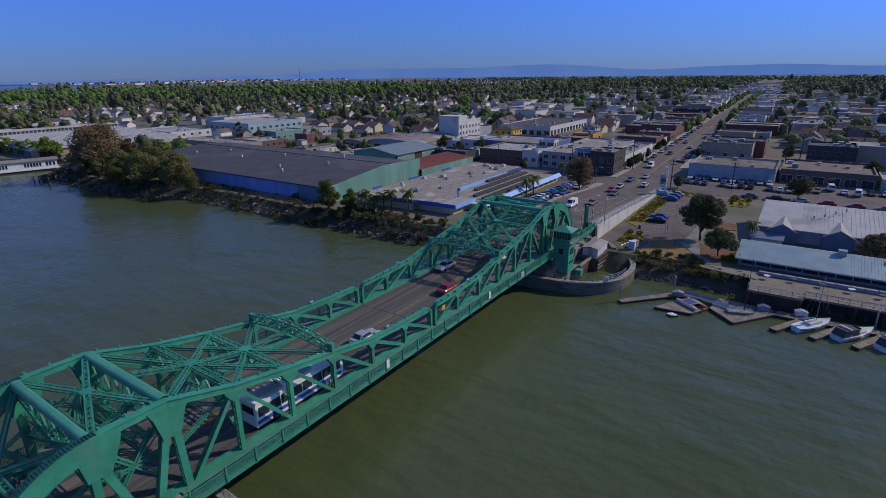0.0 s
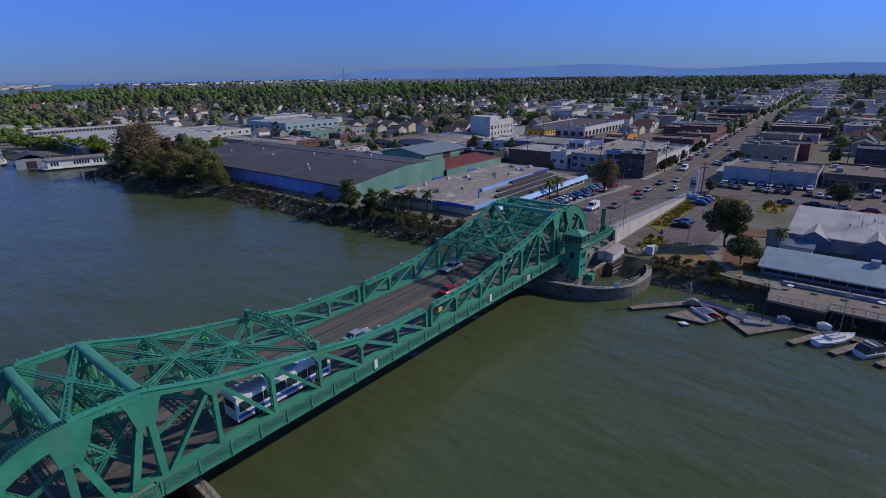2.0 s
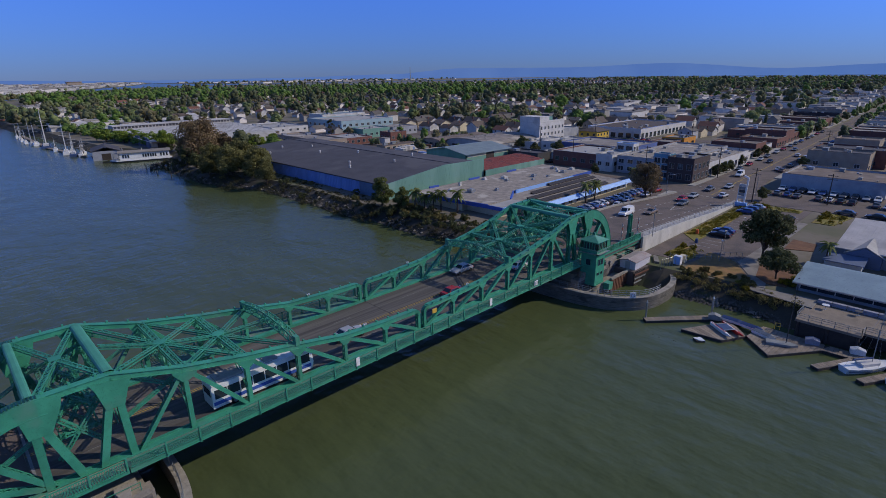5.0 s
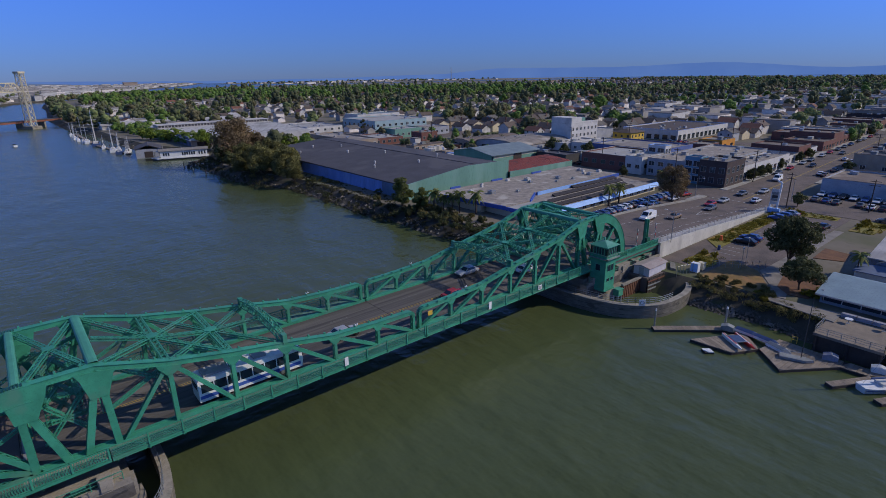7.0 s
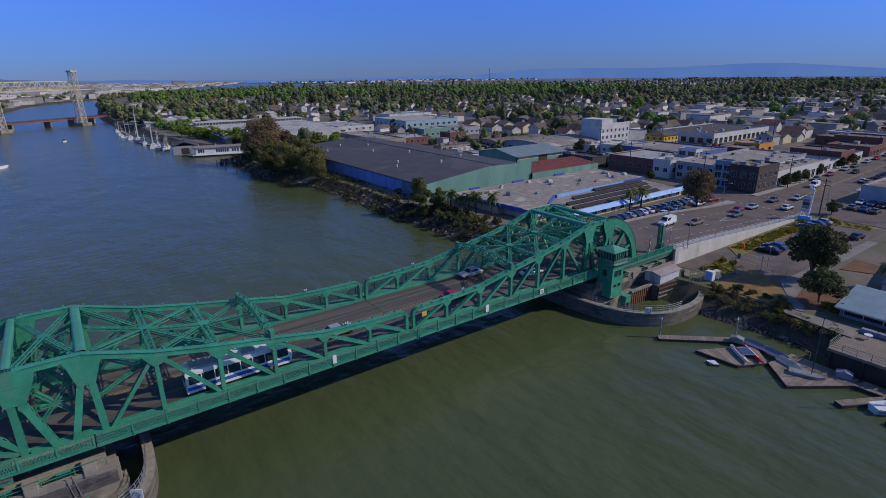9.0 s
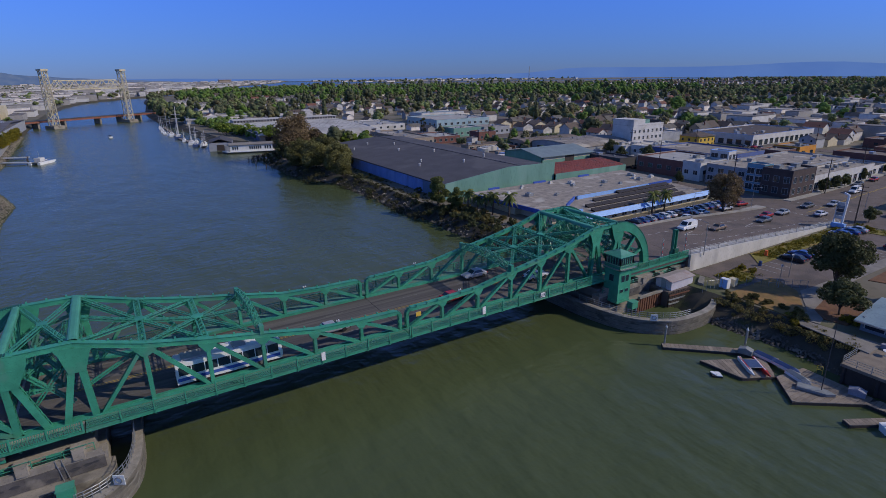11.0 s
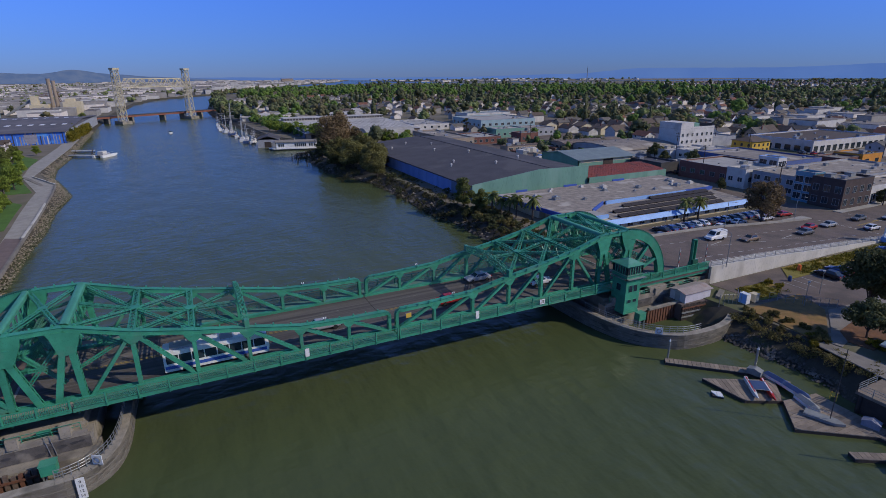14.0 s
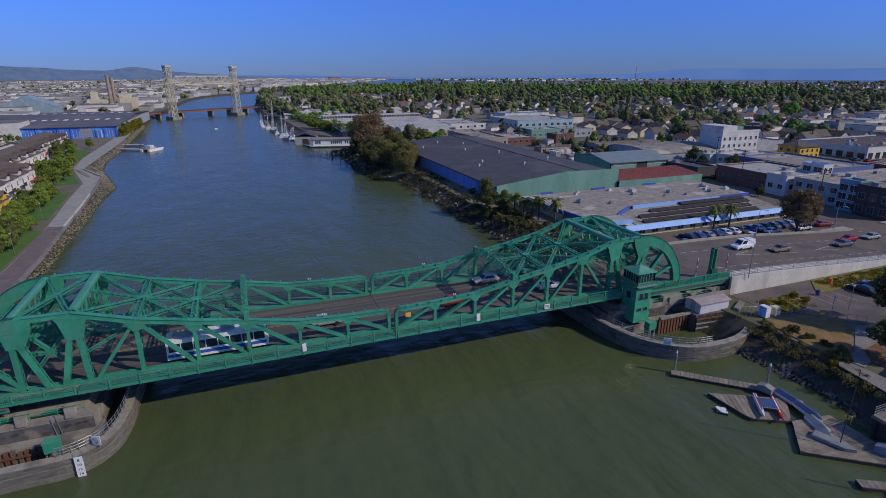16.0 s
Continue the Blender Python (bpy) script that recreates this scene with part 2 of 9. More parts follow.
# hill tones glow: the blue haze of the air is painted into them
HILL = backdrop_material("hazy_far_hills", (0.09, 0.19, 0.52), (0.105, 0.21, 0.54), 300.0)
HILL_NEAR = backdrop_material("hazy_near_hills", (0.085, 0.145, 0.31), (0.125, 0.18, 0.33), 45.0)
LEAF_DARK = leaf_material("dark_evergreen_leaves", (0.145, 0.15, 0.064), (0.1, 0.112, 0.048))
LEAF_MID = leaf_material("green_leaves", (0.19, 0.205, 0.065), (0.13, 0.155, 0.048))
LEAF_BRIGHT = leaf_material("spring_green_leaves", (0.26, 0.33, 0.06), (0.2, 0.27, 0.048))
LEAF_BROWN = leaf_material("reddish_brown_leaves", (0.26, 0.18, 0.1), (0.2, 0.15, 0.076))
LEAF_OLIVE = leaf_material("olive_green_leaves", (0.21, 0.195, 0.07), (0.15, 0.145, 0.052))
LEAF_SHRUB = leaf_material("olive_shrub_leaves", (0.2, 0.165, 0.06), (0.13, 0.115, 0.043))
WOOD_DARK = leaf_material("far_dark_leaves", (0.155, 0.17, 0.085), (0.118, 0.133, 0.068), 0.3)
WOOD_MID = leaf_material("far_green_leaves", (0.19, 0.225, 0.088), (0.15, 0.18, 0.072), 0.3)
WOOD_BRIGHT = leaf_material("far_spring_leaves", (0.21, 0.33, 0.075), (0.16, 0.255, 0.06), 0.25)
WOOD_OLIVE = leaf_material("far_olive_leaves", (0.22, 0.2, 0.105), (0.17, 0.155, 0.082), 0.3)
ROCK_DARK = material("dark_wet_rock", (0.11, 0.095, 0.08), (0.06, 0.055, 0.047), 0.8, 0.9, bump=0.5, stain=(0.2, 0.18, 0.15))
LEAF_YELLOW = leaf_material("yellow_flowering_leaves", (0.26, 0.2, 0.02), (0.13, 0.13, 0.02))
# yellow made paler and duller to paint in the haze of distance
LIFTYELLOW = material("haze_paled_yellow_bridge_paint", (0.6, 0.53, 0.36), (0.48, 0.42, 0.29), 2.0, 0.7, stain=(0.36, 0.29, 0.2))
INNROOF = material("patched_gravel_roof", (0.34, 0.295, 0.25), (0.22, 0.19, 0.165), 1.5, 0.95, stain=(0.44, 0.4, 0.35), bump=0.3, fine=5)
ALGAE = material("green_slimed_rock", (0.075, 0.082, 0.035), (0.05, 0.052, 0.028), 0.6, 0.8, bump=0.5)
FARWALL = material("far_pale_siding", (0.36, 0.34, 0.32), (0.28, 0.265, 0.25), 6, 0.85, vary=0.0)
FARROOF = material("far_weathered_roof", (0.26, 0.235, 0.21), (0.19, 0.17, 0.155), 9, 0.9, stain=(0.12, 0.11, 0.1))
MURAL = material("vivid_blue_mural", (0.05, 0.2, 0.72), (0.035, 0.13, 0.55), 2.0, 0.6, stain=(0.1, 0.33, 0.8))
TERRACE = material("lilac_grey_panel", (0.3, 0.3, 0.36), (0.22, 0.22, 0.27), 1.0, 0.7)
WHARFDECK = material("tan_wharf_deck", (0.25, 0.205, 0.16), (0.185, 0.15, 0.118), 1.2, 0.9, bump=0.3, stain=(0.2, 0.165, 0.13))
# dark leaf tone that also carries the shade lying on the bank
SCRUB_DARK = leaf_material("shade_dark_tangled_leaves", (0.085, 0.08, 0.04), (0.055, 0.055, 0.028))
LIFTRED = material("oxide_red_girder", (0.26, 0.09, 0.05), (0.2, 0.07, 0.045), 2.0, 0.7)


# ---- builders ----
class Shape:
    """Collects the faces of one mesh."""

    def __init__(self):
        self.v, self.f = [], []

    def add(self, verts, faces):
        k = len(self.v)
        self.v.extend(verts)
        self.f.extend([tuple(i + k for i in f) for f in faces])
        return self

    def box(self, x0, x1, y0, y1, z0, z1):
        return self.add([(x, y, z) for z in (z0, z1) for x, y in ((x0, y0), (x1, y0), (x1, y1), (x0, y1))],
                        [(3, 2, 1, 0), (4, 5, 6, 7), (0, 1, 5, 4), (1, 2, 6, 5), (2, 3, 7, 6), (3, 0, 4, 7)])

    def beam(self, p, q, w, h, up=(0, 0, 1), w2=None, h2=None):
        """A bar of width w (sideways) and height h (towards up) from p to q."""
        p, q, up = Vector(p), Vector(q), Vector(up)
        d = (q - p).normalized()
        s = d.cross(up)
        if s.length < 1e-4:
            s = d.cross(Vector((1, 0, 0)))
        s.normalize()
        u = s.cross(d)
        out = []
        for c, a, b in ((p, w, h), (q, w2 or w, h2 or h)):
            out += [tuple(c + s * (i * a / 2) + u * (j * b / 2)) for i, j in ((-1, -1), (1, -1), (1, 1), (-1, 1))]
        return self.add(out, [(3, 2, 1, 0), (4, 5, 6, 7), (0, 1, 5, 4), (1, 2, 6, 5), (2, 3, 7, 6), (3, 0, 4, 7)])

    def tube(self, p, q, r, n=8, r2=None):
        p, q = Vector(p), Vector(q)
        d = (q - p).normalized()
        s = d.cross(Vector((0, 0, 1)))
        if s.length < 1e-3:
            s = Vector((1, 0, 0))
        s.normalize()
        u = s.cross(d)
        r2 = r if r2 is None else r2
        out = []
        for c, a in ((p, r), (q, r2)):
            out += [tuple(c + (s * math.cos(2 * math.pi * i / n) + u * math.sin(2 * math.pi * i / n)) * a) for i in range(n)]
        return self.add(out, [(i, n + i, n + (i + 1) % n, (i + 1) % n) for i in range(n)] + [tuple(range(n)), tuple(range(2 * n - 1, n - 1, -1))])

    def prism(self, poly, z0, z1):
        """poly: corners (x, y), counterclockwise seen from above."""
        n = len(poly)
        area = sum(poly[i][0] * poly[(i + 1) % n][1] - poly[(i + 1) % n][0] * poly[i][1] for i in range(n))
        if area < 0:
            poly = poly[::-1]
        return self.add([(x, y, z0) for x, y in poly] + [(x, y, z1) for x, y in poly],
                        [tuple(range(n - 1, -1, -1)), tuple(range(n, 2 * n))] + [(i, (i + 1) % n, n + (i + 1) % n, n + i) for i in range(n)])

    def plate(self, poly, y0, y1):
        """poly: corners (x, z) in an upright plane, given a thickness along y."""
        n = len(poly)
        return self.add([(x, y0, z) for x, z in poly] + [(x, y1, z) for x, z in poly],
                        [tuple(range(n)), tuple(range(2 * n - 1, n - 1, -1))] + [(i, n + i, n + (i + 1) % n, (i + 1) % n) for i in range(n)])

    def plate_x(self, poly, x0, x1):
        """poly: corners (y, z), given a thickness along x."""
        n = len(poly)
        return self.add([(x0, y, z) for y, z in poly] + [(x1, y, z) for y, z in poly],
                        [tuple(range(n - 1, -1, -1)), tuple(range(n, 2 * n))] + [(i, (i + 1) % n, n + (i + 1) % n, n + i) for i in range(n)])

    def laced(self, p, q, w, h, up=(0, 0, 1), chord=0.12, bar=0.05, step=None):
        """A laced bar: two or four edge angles and crossed lacing on both broad faces."""
        p, q, up = Vector(p), Vector(q), Vector(up)
        d = (q - p)
        length = d.length
        d.normalize()
        s = d.cross(up)
        if s.length < 1e-4:
            s = d.cross(Vector((1, 0, 0)))
        s.normalize()
        u = s.cross(d)
        for i in (-1, 1):
            for j in (-1, 1):
                o = s * (i * (w - chord) / 2) + u * (j * (h - chord) / 2)
                self.beam(p + o, q + o, chord, chord, u)
        n = max(2, int(round(length / (step or max(w, h) * 0.9))))
        for k in range(n):
            a, b = p + d * (length * k / n), p + d * (length * (k + 1) / n)
            for j in (-1, 1) if chord > 0.11 else (1,):
                o = u * (j * (h - 0.04) / 2)
                self.beam(a - s * (w / 2 - 0.04) + o, b + s * (w / 2 - 0.04) + o, bar, 0.03, u)
                self.beam(a + s * (w / 2 - 0.04) + o, b - s * (w / 2 - 0.04) + o, bar, 0.03, u)
        return self

    def channel_pair(self, p, q, w, h, side=(0, 1, 0)):
        """A built-up bar: two solid plates facing sideways, laced between them on the other two faces."""
        p, q, side = Vector(p), Vector(q), Vector(side)
        d = (q - p)
        length = d.length
        d.normalize()
        n = d.cross(side).normalized()
        for j in (-1, 1):
            self.beam(p + side * (j * (h / 2 - 0.03)), q + side * (j * (h / 2 - 0.03)), 0.06, w, n)
            for i in (-1, 1):
                o = side * (j * (h / 2 - 0.08)) + n * (i * (w / 2 - 0.02))
                self.beam(p + o, q + o, 0.14, 0.04, n)
        k = max(2, int(length / (h * 1.1)))
        for i in range(k):
            a, b = p + d * (length * i / k), p + d * (length * (i + 1) / k)
            for g in (-1, 1):
                o = n * (g * (w / 2 - 0.015))
                self.beam(a - side * (h / 2 - 0.1) + o, b + side * (h / 2 - 0.1) + o, 0.07, 0.02, n)
                self.beam(a + side * (h / 2 - 0.1) + o, b - side * (h / 2 - 0.1) + o, 0.07, 0.02, n)
        return self

    def leaves(self, lobes, count, size, rng, squash=0.8):
        """Leaf clumps over round lobes (x, y, z, r): bent quads that face outwards at random."""
        total = sum(r * r for *_, r in lobes)
        for x, y, z, r in lobes:
            for _ in range(max(6, int(count * r * r / total))):
                d = Vector((rng.gauss(0, 1), rng.gauss(0, 1), rng.gauss(0.15, 1))).normalized()
                c = Vector((x, y, z)) + Vector((d.x, d.y, d.z * squash)) * r * rng.uniform(0.62, 1.06)
                nrm = (d + Vector((rng.gauss(0, 0.5), rng.gauss(0, 0.5), rng.gauss(0.1, 0.5)))).normalized()
                a = nrm.orthogonal().normalized()
                a.rotate(Matrix.Rotation(rng.uniform(0, 6.28), 3, nrm))
                b = nrm.cross(a)
                k = size * rng.uniform(0.6, 1.35)
                self.add([tuple(c + a * k - nrm * k * 0.25), tuple(c + b * k * 0.8), tuple(c - a * k - nrm * k * 0.2), tuple(c - b * k * 0.8)],
                         [(0, 1, 2), (0, 2, 3)])
        return self

    def mesh(self, name, material, smooth=False):
        me = bpy.data.meshes.new(name)
        me.from_pydata(self.v, [], self.f)
        me.materials.append(material)
        if smooth:
            me.polygons.foreach_set("use_smooth", [True] * len(me.polygons))
        me.update()
        return me


def part(name, shape, material, parent, label="", smooth=False, at=None):
    """One mesh under a thing or under a part. shape: a Shape, or a mesh to share."""
    ob = new(name, shape.mesh(name, material, smooth) if isinstance(shape, Shape) else shape)
    ob.parent = parent
    if at:
        ob.location = at
    return tagged(ob, label)


def thing(name, label, category, group="", at=(0, 0, 0), turn=0.0, kind=""):
    ob = new(name)
    ob.empty_display_size = 0.2
    ob.location, ob.rotation_euler = at, (0, 0, radians(turn))
    return tagged(ob, label, category, group, kind)


def setting(name, shape, material, label="", category="", smooth=False):
    ob = new(name, shape.mesh(name, material, smooth))
    return tagged(ob, label, category or name.split("_")[0], kind="structure")


def solo(name, shape, material, label, category, group="", at=(0, 0, 0), turn=0.0, smooth=False, kind=""):
    """A thing of one plain mesh."""
    ob = new(name, shape.mesh(name, material, smooth))
    ob.location, ob.rotation_euler = at, (0, 0, radians(turn))
    return tagged(ob, label, category, group, kind)


# ---- water, land, roads ----
W = Shape()
W.add([(-5200, -5200, 0), (5200, -5200, 0), (5200, 5200, 0), (-5200, 5200, 0)], [(0, 1, 2, 3)])
setting("water", W, WATER, "murky green estuary water with small wind ripples", "water")

SHORE_EAST = [(2500, 1900), (1700, 2300), (950, 2450), (620, 2300), (340, 1850), (230, 1560), (150, 1390), (76, 1210), (38, 1090), (28, 980), (24, 860), (8, 640), (9, 500), (18, 420), (21, 341), (25, 290), (36, 264), (45, 248), (44.5, 228), (37, 206), (31.5, 190), (31.5, 158),
              (41, 129), (42.2, 96), (41.4, 73), (44, 63), (43, 50), (44, 39), (46, 22), (48, 8), (49, -10), (50, -23), (51, -33), (50, -40), (51, -51), (51, -61), (52, -120), (60, -420)]
SHORE_WEST = [(-58, -330), (-58, 30), (-59, 59), (-60, 80), (-60.4, 104), (-62, 125), (-61.4, 152), (-66.5, 172), (-73.5, 196), (-76.5, 222), (-76.4, 256), (-79, 315), (-82.5, 404), (-85, 478), (-82, 700), (-78, 864), (-53, 1030), (-14, 1130), (36, 1215), (110, 1400), (200, 1640), (290, 1900), (520, 2500), (800, 3100), (1400, 4700)]


def inset(line, d):
    """The line moved to its left by d metres."""
    out = []
    for i, (x, y) in enumerate(line):
        a, b = Vector(line[max(0, i - 1)]), Vector(line[min(len(line) - 1, i + 1)])
        t = (b - a).normalized()
        out.append((x - t.y * d, y + t.x * d))
    return out


def land(name, shore, d, back, z, label, deep=-1.5):
    """A level land sheet behind a sloping bank; returns the top of the bank."""
    top = inset(shore, d)
    g = Shape()
    poly = top + back
    g.add([(x, y, z) for x, y in poly], [tuple(range(len(poly)))])
    bm = bmesh.new()
    vs = [bm.verts.new((x, y, z)) for x, y in poly]
    bm.faces.new(vs)
    bmesh.ops.triangulate(bm, faces=bm.faces[:])
    bmesh.ops.recalc_face_normals(bm, faces=bm.faces[:])
    if bm.faces[:][0].normal.z < 0:
        bmesh.ops.reverse_faces(bm, faces=bm.faces[:])
    me = bpy.data.meshes.new(name)
    bm.to_mesh(me)
    bm.free()
    me.materials.append(LAND)
    tagged(new(name, me), label, "ground", kind="structure")
    rng = random.Random(5)
    b = Shape()
    rows = 4
    fine = []
    for (x0, y0), (x1, y1), (u0, v0), (u1, v1) in zip(shore, shore[1:], top, top[1:]):
        n = max(1, min(40, int(math.hypot(x1 - x0, y1 - y0) / 2.5)))
        for i in range(n):
            t = i / n
            fine.append(((x0 + (x1 - x0) * t, y0 + (y1 - y0) * t), (u0 + (u1 - u0) * t, v0 + (v1 - v0) * t)))
    fine.append((shore[-1], top[-1]))
    k = len(b.v)
    for (x, y), (u, v) in fine:
        w = rng.uniform(-0.9, 0.9)
        for r in range(rows + 1):
            t = r / rows
            j = 0 if r == rows else 1
            # the toe reaches below the water
            px, py = u + (x - u) * (1.45 - 1.45 * t), v + (y - v) * (1.45 - 1.45 * t)
            b.v.append((px + j * w * 0.7 + rng.uniform(-0.3, 0.3) * j, py + rng.uniform(-0.3, 0.3) * j, deep + (z - deep) * t + j * rng.uniform(-0.25, 0.25)))
    for i in range(len(fine) - 1):
        for r in range(rows):
            a = k + i * (rows + 1) + r
            b.f.append((a, a + 1, a + rows + 2, a + rows + 1))
    setting("bank_" + name.split("_")[1], b, BANK, "steep muddy river bank with weeds and stones", "bank")
    return top, [p for p, _ in fine]


EAST_TOP, EAST_FINE = land("ground_east", SHORE_EAST, 5.5, [(400, -500), (2650, -650), (2700, 900)], 3.0, "built-up flat ground of an island town")
WEST_TOP, WEST_FINE = land("ground_west", SHORE_WEST, 3.6, [(-600, 4700), (-2500, 4600), (-2500, -330)], 2.6, "built-up flat ground of the opposite shore")
AIR = Shape().prism([(1150, 3900), (1350, 2800), (2500, 2400), (4300, 2600), (3400, 3300), (2300, 4100)], -0.5, 1.5)
setting("ground_far", AIR, LAND, "low flat land across the bay", "ground")


def stones(name, line, count, rng, size, off, label, z=(0.0, 1.6), mat=ROCK_DARK):
    """Loose rip-rap along a line; nobody could count it."""
    s = Shape()
    for _ in range(count):
        i = rng.randrange(len(line) - 1)
        t = rng.random()
        (x0, y0), (x1, y1) = line[i], line[i + 1]
        h = rng.random()
        o = off[0] + (off[1] - off[0]) * h
        d = Vector((x1 - x0, y1 - y0)).normalized()
        c = (x0 + (x1 - x0) * t - d.y * o, y0 + (y1 - y0) * t + d.x * o, z[0] + (z[1] - z[0]) * h)
        r = size * rng.uniform(0.4, 1.3)
        vs = [(c[0] + r * rng.uniform(0.6, 1.2) * a, c[1] + r * rng.uniform(0.6, 1.2) * b, c[2] + r * rng.uniform(0.4, 0.8) * e)
              for a, b, e in ((1, 0, 0), (0, 1, 0), (-1, 0, 0), (0, -1, 0), (0.2, 0.1, 1), (0, 0, -1))]
        s.add(vs, [(0, 1, 4), (1, 2, 4), (2, 3, 4), (3, 0, 4), (1, 0, 5), (2, 1, 5), (3, 2, 5), (0, 3, 5)])
    return tagged(new(name, s.mesh(name, mat)), label, "rocks", kind="stuff")


rng = random.Random(11)
near_east = [p for p in EAST_FINE if 8 < p[1] < 330]
near_south = [p for p in EAST_FINE if -75 < p[1] < -20]
near_west = [p for p in WEST_FINE if 20 < p[1] < 420]
stones("rip_rap", near_east, 2600, rng, 0.5, (-0.5, 3.8), "dark rip-rap stones along the muddy shore")
stones("rip_rap", near_east, 230, rng, 0.55, (0.2, 4.5), "pale broken rocks scattered on the river bank", (0.4, 2.2), ROCK)
stones("rip_rap", near_south, 2600, rng, 0.3, (-0.5, 3.8), "broken rocks below the waterfront lawn")
stones("rip_rap", near_west, 5200, rng, 0.3, (-1.6, 1.3), "green slimed stones at the water line", (-0.3, 0.75), ALGAE)
stones("rip_rap", near_west, 8000, rng, 0.24, (-0.8, 3.5), "grey rip-rap slope below the promenade", (-0.1, 2.3), ROCK)


def ramp_z(x):
    """Height of the bridge road and its ramp down to the street."""
    x = abs(x)
    if x < 61:
        return 6.15
    t = min(1.0, (x - 61) / 62.0)
    return 6.15 + (3.12 - 6.15) * (t * t * (3 - 2 * t) * 0.5 + t * 0.5)


# ramp from the bridge to the street
road = Shape()
xs = [61 + 3.1 * i for i in range(21)]
lefts = [9.6 + min(1.6, max(0, (x - 61) * 0.06)) - max(0, (x - 90) * 0.05) for x in xs]
for i in range(len(xs) - 1):
    a, b = xs[i], xs[i + 1]
    za, zb = ramp_z(a), ramp_z(b)
    road.add([(a, -9.2, 2), (a, lefts[i], 2), (b, lefts[i + 1], 2), (b, -9.2, 2), (a, -9.2, za), (a, lefts[i], za), (b, lefts[i + 1], zb), (b, -9.2, zb)],
             [(7, 6, 5, 4), (0, 1, 2, 3), (4, 5, 1, 0), (7, 4, 0, 3), (5, 6, 2, 1)] + ([(6, 7, 3, 2)] if i == len(xs) - 2 else []))
setting("road_ramp", road, ASPHALT, "grey asphalt ramp from the bridge down to the street", "road")
SL = 0.045


def street_y(x):
    return 0.5 + (x - 123) * SL


st = Shape()
st.prism([(123, -10.5), (139, -9.5), (160, street_y(160) - 8), (372, street_y(372) - 8), (384, street_y(384) - 5.4), (900, street_y(900) - 5.2), (900, street_y(900) + 5.2), (384, street_y(384) + 5.2), (372, street_y(372) + 7.6), (160, street_y(160) + 7.6), (123, 9.5)], 2.9, 3.1)
setting("road_main", st, ASPHALT, "long straight main street through the town", "road")
for k, x in enumerate((131.5, 262, 372, 480, 590, 700)):
    s = Shape()
    w = 6.2 if k == 0 else 5
    s.box(x - w, x + w, -330, street_y(x) - (10.5 if k == 0 else 8.05), 2.9, 3.07)
    s.box(x - w, x + w, street_y(x) + (8.7 if k == 0 else 7.6), 84 if k == 0 else 520, 2.9, 3.07)
    setting("road_cross_%d" % (k + 1), s, ASPHALT, "asphalt side street crossing the main street", "road")
walks = Shape()
for x0, x1 in ((170, 256), (268, 366), (378, 474), (486, 584)):
    walks.prism([(x0, street_y(x0) + 7.6), (x1, street_y(x1) + 7.6), (x1, street_y(x1) + 10.4), (x0, street_y(x0) + 10.4)], 2.9, 3.24)
    walks.prism([(x0, street_y(x0) - 8.1), (x1, street_y(x1) - 8.1), (x1, street_y(x1) - 11), (x0, street_y(x0) - 11)], 2.9, 3.24)
walks.prism([(116, 9.7), (125, 9.9), (125, 12.6), (116, 12.4)], 2.9, 3.24)
walks.prism([(138, 9.6), (172, 10.4), (172, 12.2), (138, 12.0)], 2.9, 3.24)
setting("pavement_street", walks, PAVING, "pale concrete pavements with kerbs along the street", "pavement")
side = Shape()
side.prism([(62, 11.8), (125, 10.2), (125, 23), (70, 23.5), (62, 22)], 2.9, 3.05)
setting("parking_north", side, ASPHALT, "asphalt parking strip beside the low building", "parking")
lot = Shape()
lot.prism([(61, -9.9), (124.5, -10.6), (124.5, -27), (72, -27), (62, -19)], 2.9, 3.04)
setting("parking_lot", lot, ASPHALT, "asphalt parking lot beside the ramp", "parking")
lot2 = Shape().box(137.8, 160, -92, -11.2, 2.9, 3.06)
yard = Shape().box(101, 147, 84, 250, 2.9, 3.02).box(147, 202, 84, 172, 2.9, 3.015).box(147, 220, 196, 236, 2.9, 3.018).box(86, 220, 236.2, 262, 2.9, 3.012)
setting("yard_works", yard, ASPHALT, "stained asphalt yards between the works and stores", "yard")
setting("parking_far", lot2, ASPHALT, "asphalt car park in front of a white building", "parking")

# painted lines
lines = Shape()
for i in range(60):
    x = 128 + i * 8.0
    lines.box(x, x + 8, street_y(x) - 0.35, street_y(x) - 0.2, 3.1, 3.106)
    lines.box(x, x + 8, street_y(x) - 0.05, street_y(x) + 0.1, 3.1, 3.106)
setting("road_line_yellow", lines, YELLOWLINE, "double yellow centre line", "road marking")
wl = Shape()
for y in (4.6, -4.6):
    for i in range(18):
        x = 63 + i * 3.1
        z = ramp_z(x + 1) + 0.012
        wl.beam((x, y, ramp_z(x) + 0.012), (x + 1.6, y, ramp_z(x + 1.6) + 0.012), 0.14, 0.006)
for x, y, w in ((74, 0.8, 5.0), (84, 0.2, 5.5), (96, -0.4, 6)):
    for sgn in (-1, 1):
        wl.beam((x, y, ramp_z(x) + 0.02), (x + w, y + sgn * 1.3, ramp_z(x + w) + 0.02), 0.16, 0.006)
for i in range(20):
    x = 63 + i * 2.9
    for y in (-6.6, -7.1):
        wl.beam((x, y, ramp_z(x) + 0.014), (x + 2.9, y, ramp_z(x + 2.9) + 0.014), 0.1, 0.006)
for i in range(12):
    wl.box(124.4, 124.7, -9 + i * 1.5, -8.2 + i * 1.5, 3.112, 3.118)
    wl.box(138.4, 138.7, -9 + i * 1.5, -8.2 + i * 1.5, 3.112, 3.118)
